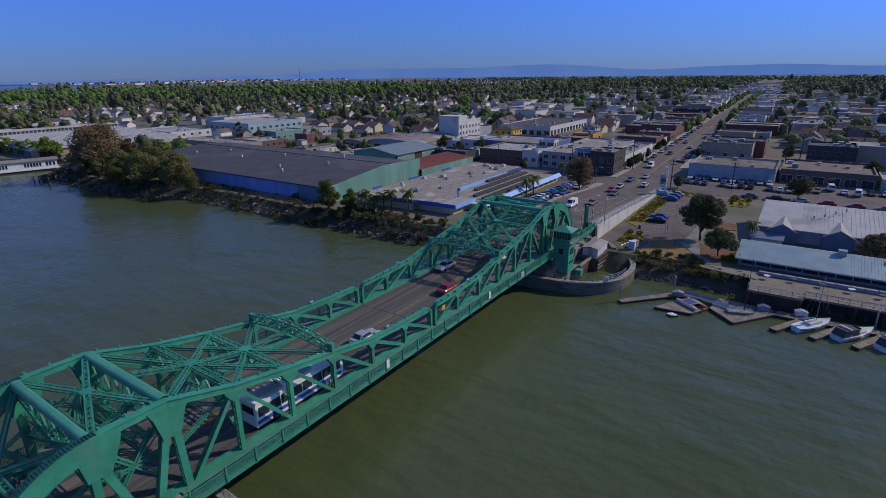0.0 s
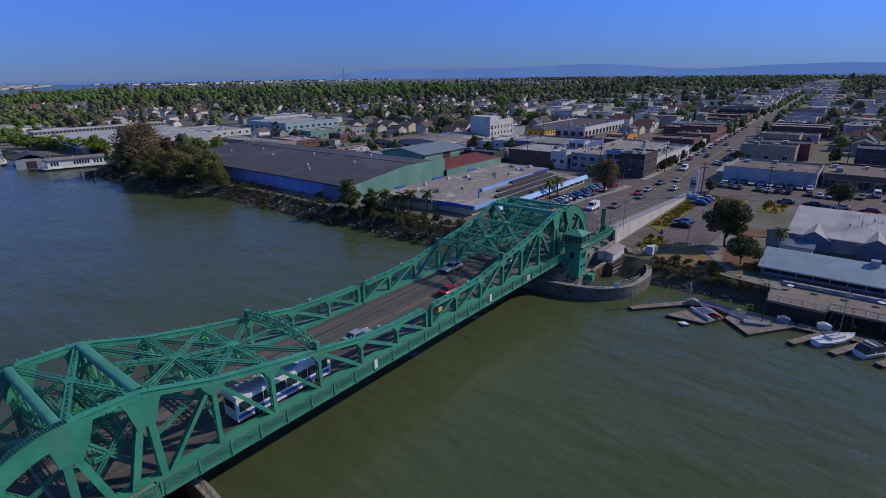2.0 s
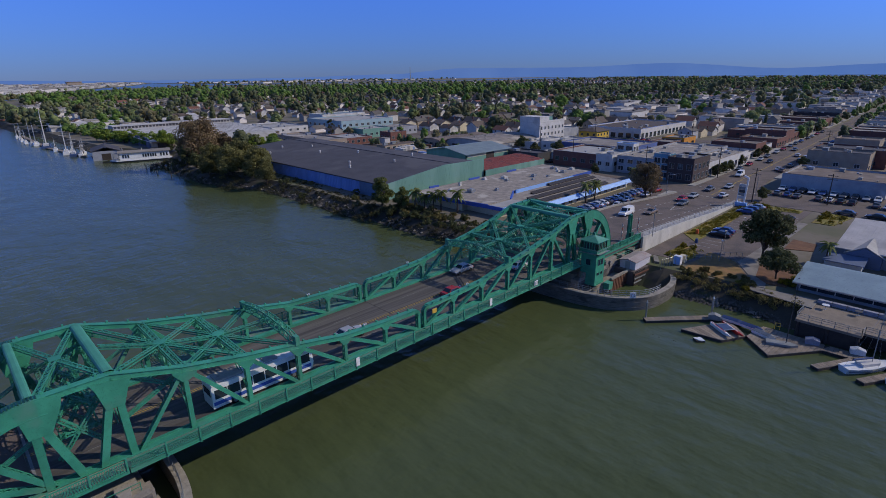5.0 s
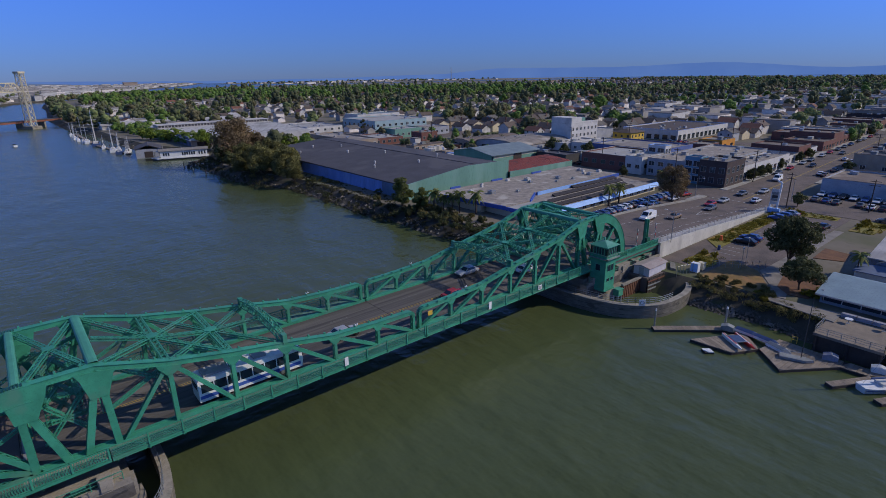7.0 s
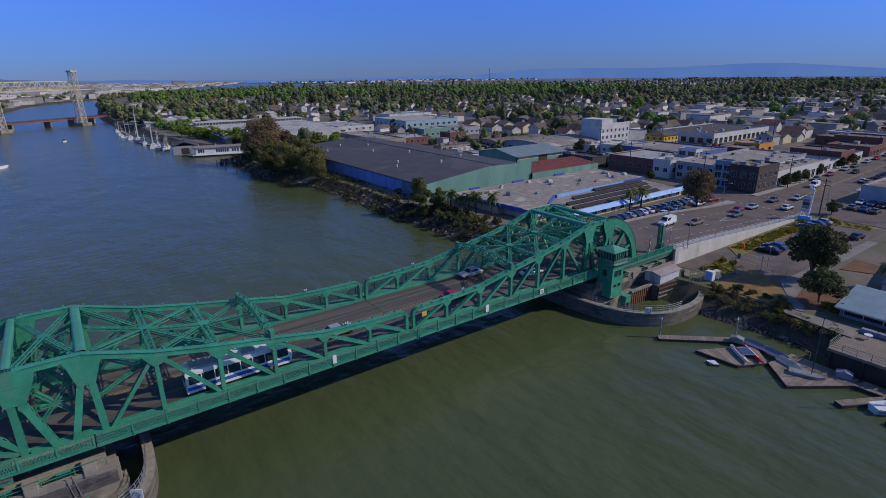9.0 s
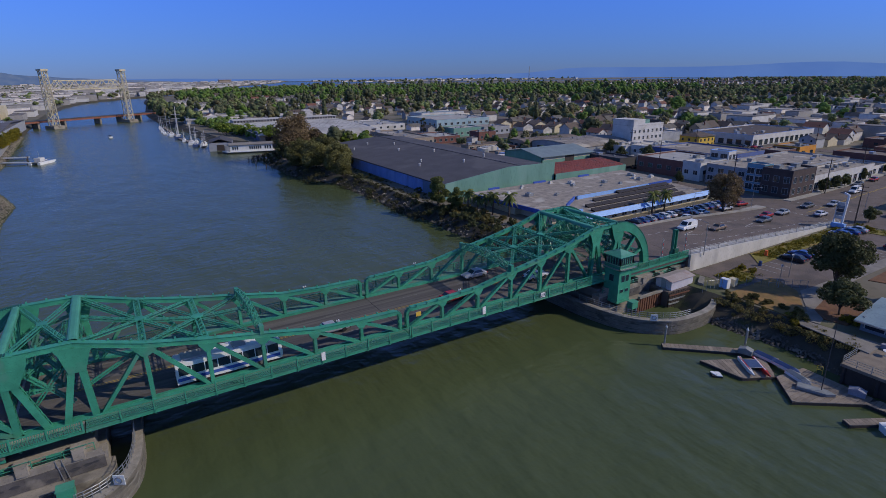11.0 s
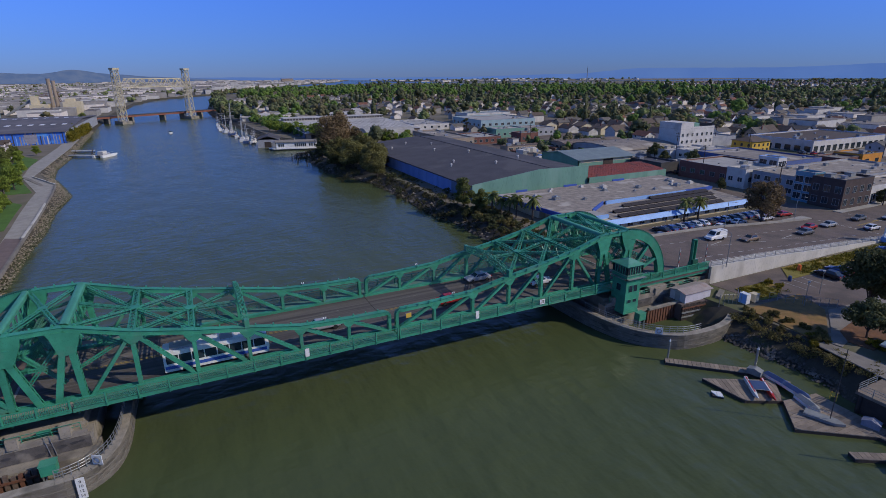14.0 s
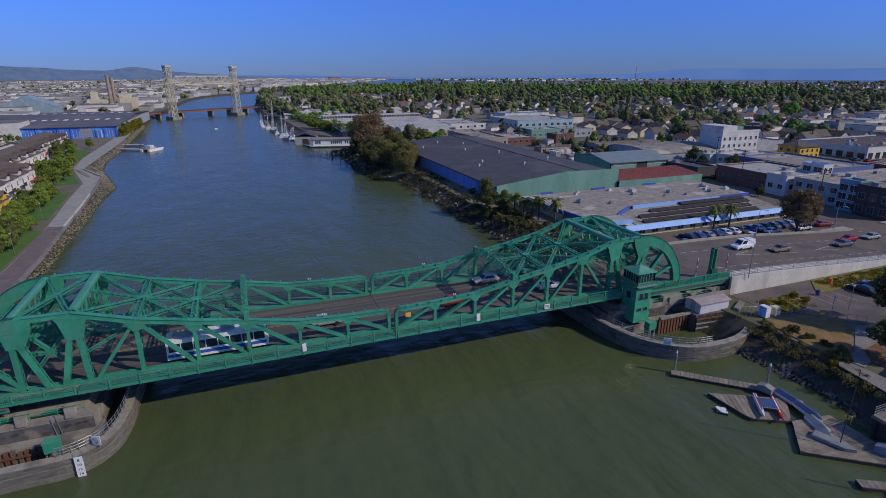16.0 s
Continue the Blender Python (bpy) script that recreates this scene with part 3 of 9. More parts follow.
for i in range(14):
    y = -11.8 - 0.0
    wl.box(74 + 2.7 * i, 74.1 + 2.7 * i, -19.5, -15.2, 3.045, 3.05)
    wl.box(88 + 2.0 * i, 88.1 + 2.0 * i, -26.6, -23, 3.045, 3.05)
setting("road_line_white", wl, WHITELINE, "worn white lane and parking bay lines", "road marking")

# ramp walls and kerbs
rw = Shape()
for i in range(len(xs) - 1):
    a, b = xs[i], xs[i + 1]
    za, zb = ramp_z(a) + 0.22, ramp_z(b) + 0.22
    rw.add([(a, -9.7, 2.5), (b, -9.7, 2.5), (b, -9.2, 2.5), (a, -9.2, 2.5), (a, -9.65, za), (b, -9.65, zb), (b, -9.25, zb), (a, -9.25, za)],
           [(4, 5, 6, 7), (0, 1, 5, 4), (2, 3, 7, 6)] + ([(0, 4, 7, 3)] if i == 0 else []) + ([(1, 2, 6, 5)] if i == len(xs) - 2 else []))
setting("wall_ramp", rw, WALLPALE, "long pale concrete retaining wall of the ramp", "wall")
fw = Shape()
for i in range(len(xs) - 1):
    a, b = xs[i], xs[i + 1]
    fw.beam((a, -8.3, ramp_z(a) + 0.07), (b, -8.3, ramp_z(b) + 0.07), 1.8, 0.16)
setting("pavement_ramp", fw, PAVING, "pale concrete footway along the ramp", "pavement")
rail = thing("ramp_railing", "thin grey pipe railing along the ramp wall", "railing")
for i in range(len(xs) - 1):
    a, b = xs[i], xs[i + 1]
    part("post", Shape().tube((a, -9.45, ramp_z(a) + 0.2), (a, -9.45, ramp_z(a) + 1.2), 0.045, 6), STEEL, rail)
for h in (0.55, 0.85, 1.15):
    bar = Shape()
    for a, b in zip(xs, xs[1:]):
        bar.tube((a, -9.45, ramp_z(a) + h), (b, -9.45, ramp_z(b) + h), 0.035, 6)
    part("rail", bar, STEEL, rail)
rl = Shape()
for i in range(len(xs) - 1):
    a, b = xs[i], xs[i + 1]
    rl.beam((a, lefts[i] + 0.2, ramp_z(a) - 0.4), (b, lefts[i + 1] + 0.2, ramp_z(b) - 0.4), 0.35, 1.8)
setting("wall_ramp_2", rl, PAVING, "low concrete parapet along the ramp", "wall")

# lawns, beds and paths by the waterfront
g = Shape()
g.prism([(81, -10.3), (120, -10.9), (121, -13.4), (99, -14.8), (76, -15)], 2.95, 3.16)
g.prism([(63, -13.5), (70, -13.8), (72, -16), (66, -19.2), (61, -18.5)], 2.95, 3.16)
g.prism([(118.5, -12.6), (123.4, -12.6), (124, -25), (120, -25)], 2.95, 3.14)
g.prism([(112, -29.5), (126, -29.5), (124, -36), (112, -34)], 2.95, 3.14)
setting("lawn_strip", g, GREENSTRIP, "dry yellow-green grass strips with low shrubs", "lawn")
g = Shape().prism([(57, -20), (71, -20), (68, -26), (60, -31), (56, -31)], 2.95, 3.12)
setting("lawn_shore", g, GRASS, "dry brown lawn above the rocks", "lawn")
g = Shape().prism([(62, -31.5), (70, -30), (71, -36), (60, -37), (59.5, -34)], 2.95, 3.15)
g.prism([(84, -30.5), (93, -30.2), (92, -35), (86, -35.5)], 2.95, 3.12)
setting("mulch_bed", g, MULCH, "reddish mulch bed under the trees", "planting bed")
# this path takes a darker grey than PAVING, with its shade painted in
g = Shape().prism([(71.5, -26.5), (110, -27.2), (110, -29.2), (71, -29.2), (61, -33.5), (57.2, -34.5), (56.5, -31.5), (60.5, -31.2), (68.5, -26.2)], 2.95, 3.1)
g.prism([(56.5, -31.5), (57.5, -42.5), (53, -42.5), (54.5, -33)], 2.95, 3.1)
setting("path_waterfront", g, PATHGREY, "concrete footpath by the water, darkened for shade", "path")

# west promenade
pr = Shape()
prom = [(-58.6, 20), (-59.2, 58), (-60.9, 85), (-62, 106), (-63.5, 127), (-64.9, 146), (-66.8, 164), (-78, 187), (-78.6, 226), (-79.6, 292), (-85, 406)]
inner = [(-64, 20), (-64, 56), (-64.8, 80), (-66.2, 97), (-68, 116), (-69.2, 131), (-70.4, 151), (-81.6, 188), (-85, 222), (-86, 290), (-91, 400)]
for (a, b), (c, d), (e, f), (p, q) in zip(prom, prom[1:], inner, inner[1:]):
    pr.prism([(a, b), (c, d), (p, q), (e, f)], 2.4, 2.72)
setting("path_promenade", pr, PAVING, "wide pale concrete waterfront promenade", "path")
pb = Shape().prism([(-59.2, 20), (-59.8, 58), (-61.3, 86), (-65.2, 88), (-63.8, 56), (-63.8, 20)], 2.6, 2.745)
setting("path_brown", pb, PATHBRICK, "brown paved strip of the promenade", "path")
pw = Shape()
for (a, b), (c, d) in zip(prom[:6], prom[1:7]):
    pw.beam((a, b, 2.72), (c, d, 2.72), 0.45, 0.8)
setting("wall_promenade", pw, PATHGREY, "low grey parapet wall of the promenade", "wall")
pc = Shape()
for (a, b), (c, d) in zip(prom[2:5], prom[3:5]):
    pc.beam((a - 0.05, b, 3.26), (c - 0.05, d, 3.26), 0.5, 0.28)
pc.beam((-66.9, 164, 2.9), (-77.8, 186.6, 2.9), 0.4, 0.5)
setting("trim_parapet", pc, WALLPALE, "pale coping on the promenade parapet", "wall")
steps = Shape()
for k in range(5):
    steps.prism([(-70.5 - 0.4 * k, 165 + k), (-71.4 - 0.4 * k, 164 + k), (-80 - 0.3 * k, 184 + 0.7 * k), (-79 - 0.3 * k, 185 + 0.7 * k)], 2.6, 2.76 + 0.02 * k)
setting("steps_promenade", steps, PATHGREY, "broad grey terrace bands of the promenade", "steps")
lw = Shape().prism([(-67.4, 97), (-69.1, 116), (-70.2, 131), (-74, 136), (-76, 124), (-74, 96)], 2.5, 2.69).prism([(-71.4, 151), (-82, 186), (-86, 186), (-79, 151)], 2.5, 2.69).prism([(-84, 192), (-86, 243), (-94, 258), (-94, 200)], 2.5, 2.69).prism([(-64.4, 30), (-65.4, 84), (-76, 90), (-76, 30)], 2.5, 2.68)
setting("lawn_promenade", lw, LAWN, "mown green lawns beside the promenade", "lawn")

# far hills
def hills(name, pts, far, mat, label, depth=150):
    """A ridge at an even distance: pts are pairs of bearing (degrees) and height."""
    s = Shape()
    rng = random.Random(3)
    b0, b1 = pts[0][0], pts[-1][0]
    n = 260
    for i in range(n + 1):
        b = b0 + (b1 - b0) * i / n
        for (p, h), (q, k) in zip(pts, pts[1:]):
            if p <= b <= q:
                f = (b - p) / (q - p)
                f = f * f * (3 - 2 * f)
                z = h + (k - h) * f
        z += 2.4 * noise.noise((b * 1.1, 0, 0)) + 1.2 * noise.noise((b * 4, 3, 0))
        c, d = math.cos(radians(b)), math.sin(radians(b))
        s.v += [(far * c - 30, far * d - 50, -20), ((far + depth) * c - 30, (far + depth) * d - 50, z)]
    s.f += [(2 * i + 2, 2 * i, 2 * i + 1, 2 * i + 3) for i in range(n)]
    return tagged(new(name, s.mesh(name, mat, True)), label, "hills", kind="structure")


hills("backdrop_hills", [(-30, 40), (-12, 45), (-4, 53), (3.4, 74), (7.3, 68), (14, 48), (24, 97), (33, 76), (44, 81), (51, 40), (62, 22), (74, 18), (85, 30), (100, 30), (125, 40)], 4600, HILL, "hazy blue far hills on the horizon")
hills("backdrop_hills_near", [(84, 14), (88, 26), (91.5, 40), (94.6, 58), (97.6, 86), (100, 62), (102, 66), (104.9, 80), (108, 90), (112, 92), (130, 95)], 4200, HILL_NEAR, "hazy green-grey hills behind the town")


# ---- the green bascule bridge ----
TRUSS_Y = 6.85
PX = [0.35, 6.3, 12.6, 18.9, 24.9, 31.0, 37.0, 42.8]
PZ = [9.1, 9.2, 9.55, 10.75, 11.75, 13.0, 14.8, 14.85]
LOW = 6.0
ARC_C, ARC_R0, ARC_R1, ARC_F = (42.6, 5.55), 8.0, 9.6, 0.93


def leaf():
    """One leaf of the drawbridge, from the middle of the river (x = 0) to its toothed tail."""
    t = thing("bascule_leaf", "riveted green steel truss leaf of a drawbridge", "bridge", "leaves of the drawbridge")
    top_pts = [(1.15 if i == 0 else x, z) for i, (x, z) in enumerate(zip(PX, PZ))]
    for s in (-1, 1):
        y = s * TRUSS_Y
        # top chord: a solid box with a cover plate, piece by piece
        for (x0, z0), (x1, z1) in zip(top_pts, top_pts[1:]):
            c = Shape().beam((x0, y, z0), (x1, y, z1), 0.56, 0.52)
            c.beam((x0, y, z0 + 0.28), (x1, y, z1 + 0.28), 0.76, 0.05)
            c.beam((x0, y, z0 - 0.26), (x1, y, z1 - 0.26), 0.7, 0.05)
            n = max(2, int((x1 - x0) / 1.6))
            for i in range(n):
                f = (i + 0.5) / n
                c.box(x0 + (x1 - x0) * f - 0.09, x0 + (x1 - x0) * f + 0.09, y - 0.46, y - 0.2, z0 + (z1 - z0) * f + 0.2, z0 + (z1 - z0) * f + 0.5)
            part("top_chord", c, GREEN, t)
        # bottom chord
        part("bottom_chord", Shape().beam((0.35, y, LOW - 0.2), (43, y, LOW - 0.2), 0.66, 1.1).beam((0.35, y, LOW + 0.36), (43, y, LOW + 0.36), 0.86, 0.05), GREEN, t)
        # end post with a rounded shoulder
        bend = Shape().channel_pair((0.55, y, LOW), (0.55, y, 8.45), 0.42, 0.62)
        curve = [(0.55, 8.4), (0.59, 8.68), (0.71, 8.9), (0.9, 9.04), (1.2, 9.1)]
        for (xa, za), (xb, zb) in zip(curve, curve[1:]):
            bend.beam((xa, y, za), (xb, y, zb), 0.62, 0.5)
        part("post", bend, GREEN, t)
        for k in range(1, 6):
            w = 0.4 if k < 4 else 0.44
            part("post", Shape().channel_pair((PX[k], y, LOW), (PX[k], y, PZ[k] - 0.2), w, 0.6), GREEN, t)
            part("diagonal", Shape().channel_pair((PX[k] - 0.3, y, PZ[k] - 0.3), (PX[k - 1] + 0.35, y, LOW + 0.3), 0.38, 0.52), GREEN, t)
        part("diagonal", Shape().channel_pair((31.2, y, PZ[5] - 0.3), (35.9, y, LOW + 0.2), 0.4, 0.52), GREEN, t)
        for (a, za), (b, zb) in (((36.7, 12.4), (36.4, LOW)), ((37.5, 12.4), (39.0, LOW)), ((42.4, 12.2), (40.4, LOW)), ((43.0, 12.2), (43.0, LOW))):
            part("leg", Shape().channel_pair((a, y, za), (b, y, zb), 0.62, 0.66), GREEN, t)
        # gusset plates
        for k, half, drop in ((1, 0.75, 0.55), (2, 0.8, 0.6), (3, 0.95, 0.75), (4, 1.0, 0.85), (5, 1.15, 0.9)):
            x, z = PX[k], PZ[k] - 0.25
            sl = (PZ[k + 1] - PZ[k - 1]) / (PX[k + 1] - PX[k - 1])
            g = Shape()
            poly = [(x - half, z - half * sl), (x - half * 0.9, z - half * sl - drop * 0.35), (x - 0.3, z - drop - 0.1), (x + 0.32, z - drop - 0.1), (x + half * 0.9, z + half * sl - drop * 0.35), (x + half, z + half * sl)]
            for o in (-0.33, 0.33):
                g.plate(poly, y + o - 0.025, y + o + 0.025)
            part("gusset", g, GREEN, t)
        for x, z, poly in ((37.0, 14.8, [(-1.7, -0.55), (-1.35, -0.9), (-0.65, -3.0), (0.85, -3.0), (1.35, -0.9), (1.7, -0.1)]), (42.8, 14.85, [(-2.2, 0.1), (-1.9, -1.1), (-0.95, -3.2), (0.7, -3.2), (1.0, -1.5), (1.4, 0.1)])):
            g = Shape()
            for o in (-0.37, 0.37):
                g.plate([(x + a, z + b) for a, b in poly], y + o - 0.03, y + o + 0.03)
            part("gusset", g, GREEN, t)
        # curved tail girder and its rack
        arc = Shape()
        seg = 22
        for i in range(seg):
            a0, a1 = radians(96 - 103 * i / seg), radians(96 - 103 * (i + 1) / seg)
            quad = [(ARC_C[0] + r * ARC_F * math.cos(a), ARC_C[1] + r * math.sin(a)) for r, a in ((ARC_R0, a0), (ARC_R1, a0), (ARC_R1, a1), (ARC_R0, a1))]
            for o in (-0.36, 0.36):
                arc.plate(quad, y + o - 0.03, y + o + 0.03)
            for r in (ARC_R0, ARC_R1 - 0.06):
                arc.plate([(ARC_C[0] + q * ARC_F * math.cos(a), ARC_C[1] + q * math.sin(a)) for q, a in ((r, a0), (r + 0.06, a0), (r + 0.06, a1), (r, a1))], y - 0.45, y + 0.45)
        girder = part("tail_girder", arc, GREEN, t)
        rack = Shape()
        for i in range(64):
            a = radians(92 - 98 * i / 64)
            p = Vector((ARC_C[0] + (ARC_R1 + 0.04) * ARC_F * math.cos(a), y, ARC_C[1] + (ARC_R1 + 0.04) * math.sin(a)))
            rack.beam(p - Vector((0, 0.3, 0)), p + Vector((0, 0.3, 0)), 0.1, 0.12)
        part("rack", rack, GREEN_DARK, girder, "dark toothed rack")
        for a in (52, 27, 4):
            part("spoke", Shape().channel_pair((42.6, y, LOW + 0.3), (ARC_C[0] + 7.6 * math.cos(radians(a)), y, ARC_C[1] + 8.1 * math.sin(radians(a))), 0.5, 0.6), GREEN, t)
    # cross members overhead
    for x, z, w in ((37.0, 14.95, 0.95), (42.8, 14.95, 0.75)):
        prof = [(-w / 2, -0.3), (w / 2, -0.3), (w / 2, 0.08), (w * 0.38, 0.22), (w * 0.2, 0.27), (-w * 0.2, 0.27), (-w * 0.38, 0.22), (-w / 2, 0.08)]
        b = Shape()
        n = len(prof)
        b.add([(x + o, -TRUSS_Y + 0.3, z + h) for o, h in prof] + [(x + o, TRUSS_Y - 0.3, z + h) for o, h in prof],
              [(i, (i + 1) % n, n + (i + 1) % n, n + i) for i in range(n)])
        part("portal_beam", b, GREEN_PALE, t, "weathered plated portal beam")
    for k in (4, 5):
        x, z = PX[k], PZ[k]
        part("cross_strut", Shape().laced((x, -TRUSS_Y, z), (x, TRUSS_Y, z), 0.72, 0.55, chord=0.12, bar=0.09, step=0.95), GREEN, t)
        part("hub", Shape().prism([(x + 0.72 * math.cos(radians(22.5 + 45 * i)), 0.72 * math.sin(radians(22.5 + 45 * i))) for i in range(8)], z + 0.28, z + 0.33), GREEN, t)
    def lat(p, q):
        part("lateral", Shape().laced(p, q, 0.52, 0.4, chord=0.09, bar=0.075, step=0.75), GREEN, t)
    for s in (-1, 1):
        lat((31.0, 0, 13.0), (36.6, s * 6.5, 14.7))
        lat((31.0, 0, 13.0), (24.9, s * 6.5, 11.8))
        lat((24.9, 0, 11.75), (30.6, s * 6.5, 12.9))
        lat((24.9, 0, 11.75), (19.2, s * 6.5, 10.9))
        lat((42.3, s * 6.3, 14.8), (39.9, 0, 14.8))
        lat((37.4, s * 6.3, 14.8), (39.9, 0, 14.8))
    lat((31.0, 0, 13.0), (24.9, 0, 11.75))
    lat((24.9, 0, 11.75), (19.3, 0, 11.7))
    lat((31.0, 0, 13.0), (36.4, 0, 14.8))
    part("hub", Shape().box(39.4, 40.4, -0.5, 0.5, 14.98, 15.02), GREEN, t)
    # sway frames hanging below the struts and the portals
    for x, z, d in ((24.9, 11.5, 1.0), (31.0, 12.7, 1.7), (37.0, 14.55, 2.4), (42.8, 14.55, 2.6)):
        f = Shape()
        f.laced((x, -TRUSS_Y + 0.3, z - d), (x, TRUSS_Y - 0.3, z - d), 0.4, 0.35, chord=0.08, bar=0.04, step=0.5)
        n = 6
        for i in range(n):
            a, b = -6.4 + 12.8 * i / n, -6.4 + 12.8 * (i + 1) / n
            f.beam((x, a, z), (x, (a + b) / 2, z - d), 0.16, 0.12)
            f.beam((x, (a + b) / 2, z - d), (x, b, z), 0.16, 0.12)
        for s in (-1, 1):
            f.laced((x, s * 6.6, z - d - 2.4), (x, s * 3.6, z - d), 0.3, 0.3, (1, 0, 0), chord=0.07, bar=0.04)
        part("sway_frame", f, GREEN, t)
    # overhead machinery bracing between the tail posts
    for s in (-1, 1):
        f = Shape()
        for a, b in (((38.0, 12.6), (41.8, 8.0)), ((41.8, 12.6), (38.0, 8.0)), ((37.6, 10.2), (42.4, 10.2))):
            f.laced((a[0], s * 5.9, a[1]), (b[0], s * 5.9, b[1]), 0.4, 0.35, (0, 1, 0), chord=0.1)
        part("tail_brace", f, GREEN, t)
    part("counterweight_brace", Shape().laced((42.8, -6.3, 14.0), (42.8, 6.3, 9.8), 0.5, 0.45, chord=0.12).laced((42.8, 6.3, 14.0), (42.8, -6.3, 9.8), 0.5, 0.45, chord=0.12), GREEN, t)
    # lattice floor of struts between the two portals, and the frames that carry it
    f = Shape()
    for z in (12.3, 10.3):
        for x in (38.6, 41.2):
            f.laced((x, -6.4, z), (x, 6.4, z), 0.45, 0.4, chord=0.09, bar=0.05, step=0.6)
        for s in (-1, 1):
            f.laced((38.6, s * 6.2, z), (41.2, 0, z), 0.35, 0.3, chord=0.08, bar=0.04)
            f.laced((41.2, s * 6.2, z), (38.6, 0, z), 0.35, 0.3, chord=0.08, bar=0.04)
    for s in (-1, 1):
        f.laced((37.0, s * 3.4, 14.3), (42.8, s * 3.4, 12.6), 0.35, 0.3, chord=0.08, bar=0.04)
    part("machinery_bracing", f, GREEN, t, "dense riveted lattice bracing")
    for s in (-1, 1):
        for xa, za, xb, zb in ((36.6, 14.3, 31.3, 10.9), (31.0, 12.4, 36.4, 9.6), (42.8, 14.3, 47.2, 11.2), (42.8, 11.0, 48.4, 8.0)):
            part("knee_brace", Shape().laced((xa, s * 5.9, za), (xb, s * 5.9, zb), 0.34, 0.3, (0, 1, 0), chord=0.07, bar=0.04), GREEN, t)
    tail = Shape()
    for x, z in ((47.0, 11.6), (49.6, 8.4)):
        tail.laced((x, -6.4, z), (x, 6.4, z), 0.6, 0.5, chord=0.11, bar=0.05, step=0.7)
    for s in (-1, 1):
        tail.laced((47.0, s * 6.4, 11.6), (49.6, 0, 8.4), 0.4, 0.3, chord=0.08, bar=0.04)
        tail.laced((42.9, s * 6.4, 14.6), (47.0, 0, 11.6), 0.4, 0.3, chord=0.08, bar=0.04)
    part("tail_bracing", tail, GREEN, t)
    # bowed lattice arch that ends the overhead bracing
    a = Shape()
    n = 12
    pts = []
    for i in range(n + 1):
        f = -1 + 2 * i / n
        pts.append((f * TRUSS_Y, 10.9 + 0.6 * (1 - f * f), 0.95 + 0.25 * (1 - f * f)))
    for i, ((y0, z0, d0), (y1, z1, d1)) in enumerate(zip(pts, pts[1:])):
        a.beam((18.6, y0, z0 + d0), (19.2, y1, z1 + d1), 0.08, 0.05)
        a.beam((19.2, y0, z0 + d0), (18.6, y1, z1 + d1), 0.08, 0.05)
        for o in (-0.32, 0.32):
            a.beam((18.9 + o, y0, z0 + d0 - 0.08), (18.9 + o, y1, z1 + d1 - 0.08), 0.06, 0.16)
            a.beam((18.9 + o, y0, z0), (18.9 + o, y1, z1), 0.12, 0.12)
            if i % 2:
                a.beam((18.9 + o, y0, z0), (18.9 + o, y1, z1 + d1), 0.09, 0.12)
            else:
                a.beam((18.9 + o, y0, z0 + d0), (18.9 + o, y1, z1), 0.09, 0.12)
            a.beam((18.9 + o, y0, z0), (18.9 + o, y0, z0 + d0), 0.07, 0.09, (0, 1, 0))
        a.beam((18.6, y0, z0), (19.2, y1, z1), 0.07, 0.05)
        a.beam((19.2, y0, z0), (18.6, y1, z1), 0.07, 0.05)
    for s in (-1, 1):
        a.beam((18.9, s * TRUSS_Y, 10.9), (18.9, s * TRUSS_Y, 12.0), 0.75, 0.5, (1, 0, 0))
    part("end_arch", a, GREEN, t, "dark bowed lattice arch")
    # deck, floor beams, kerbs
    part("roadway", Shape().box(0.03, 44, -6.25, 6.25, 5.85, 6.15), DECKROAD, t, "grey worn roadway deck")
    for s in (-1, 1):
        part("kerb", Shape().box(0.12, 44, min(s * 6.25, s * 6.5), max(s * 6.25, s * 6.5), 5.85, 6.5), GREEN, t)
    # floor beams and stringers: the darker green paints in the under-deck shade
    for i in range(8):
        x = 0.5 + PX[i] if i == 0 else PX[i]
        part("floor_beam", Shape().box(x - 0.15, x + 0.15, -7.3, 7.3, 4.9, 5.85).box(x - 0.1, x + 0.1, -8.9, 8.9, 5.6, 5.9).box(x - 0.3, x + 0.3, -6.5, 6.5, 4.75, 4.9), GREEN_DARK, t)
    st = Shape()
    for y in (-5, -3, -1, 1, 3, 5):
        st.box(0.3, 43.5, y - 0.12, y + 0.12, 5.2, 5.85)
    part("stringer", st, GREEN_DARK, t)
    mark = Shape()
    for y in (-0.2, 0.12):
        mark.box(0.15, 44, y - 0.05, y + 0.05, 6.15, 6.156)
    part("centre_line", mark, YELLOWLINE, t, "double yellow line")
    dash = Shape().box(0, 3, -0.05, 0.05, 0, 0.006).mesh("lane_line", FADEDLINE)
    for y in (-3.15, 3.15):
        for i in range(4):
            part("lane_line", dash, None, t, "white dashed lane line", at=(5 + 10.5 * i, y, 6.15))
    joint = Shape()
    joint.box(43.6, 43.85, -6.2, 6.2, 6.15, 6.162)
    part("deck_joint", joint, GREYPAINT, t, "steel deck joint")
    # footways and railings outside the trusses
    for s in (-1, 1):
        lo, hi = (7.2, 9.0) if s > 0 else (-9.0, -7.2)
        part("footway", Shape().box(0.12, 37.4, lo, hi, 6.15, 6.32), FOOTWAY, t, "worn grey-green footway plates")
        part("fascia", Shape().box(0.12, 37.4, s * 9.08 - 0.05, s * 9.08 + 0.05, 5.98, 6.3).box(0.12, 37.4, s * 9.1 - 0.12, s * 9.1 + 0.12, 5.95, 6.0), GREEN, t)
        panel = Shape()
        L = 3.06
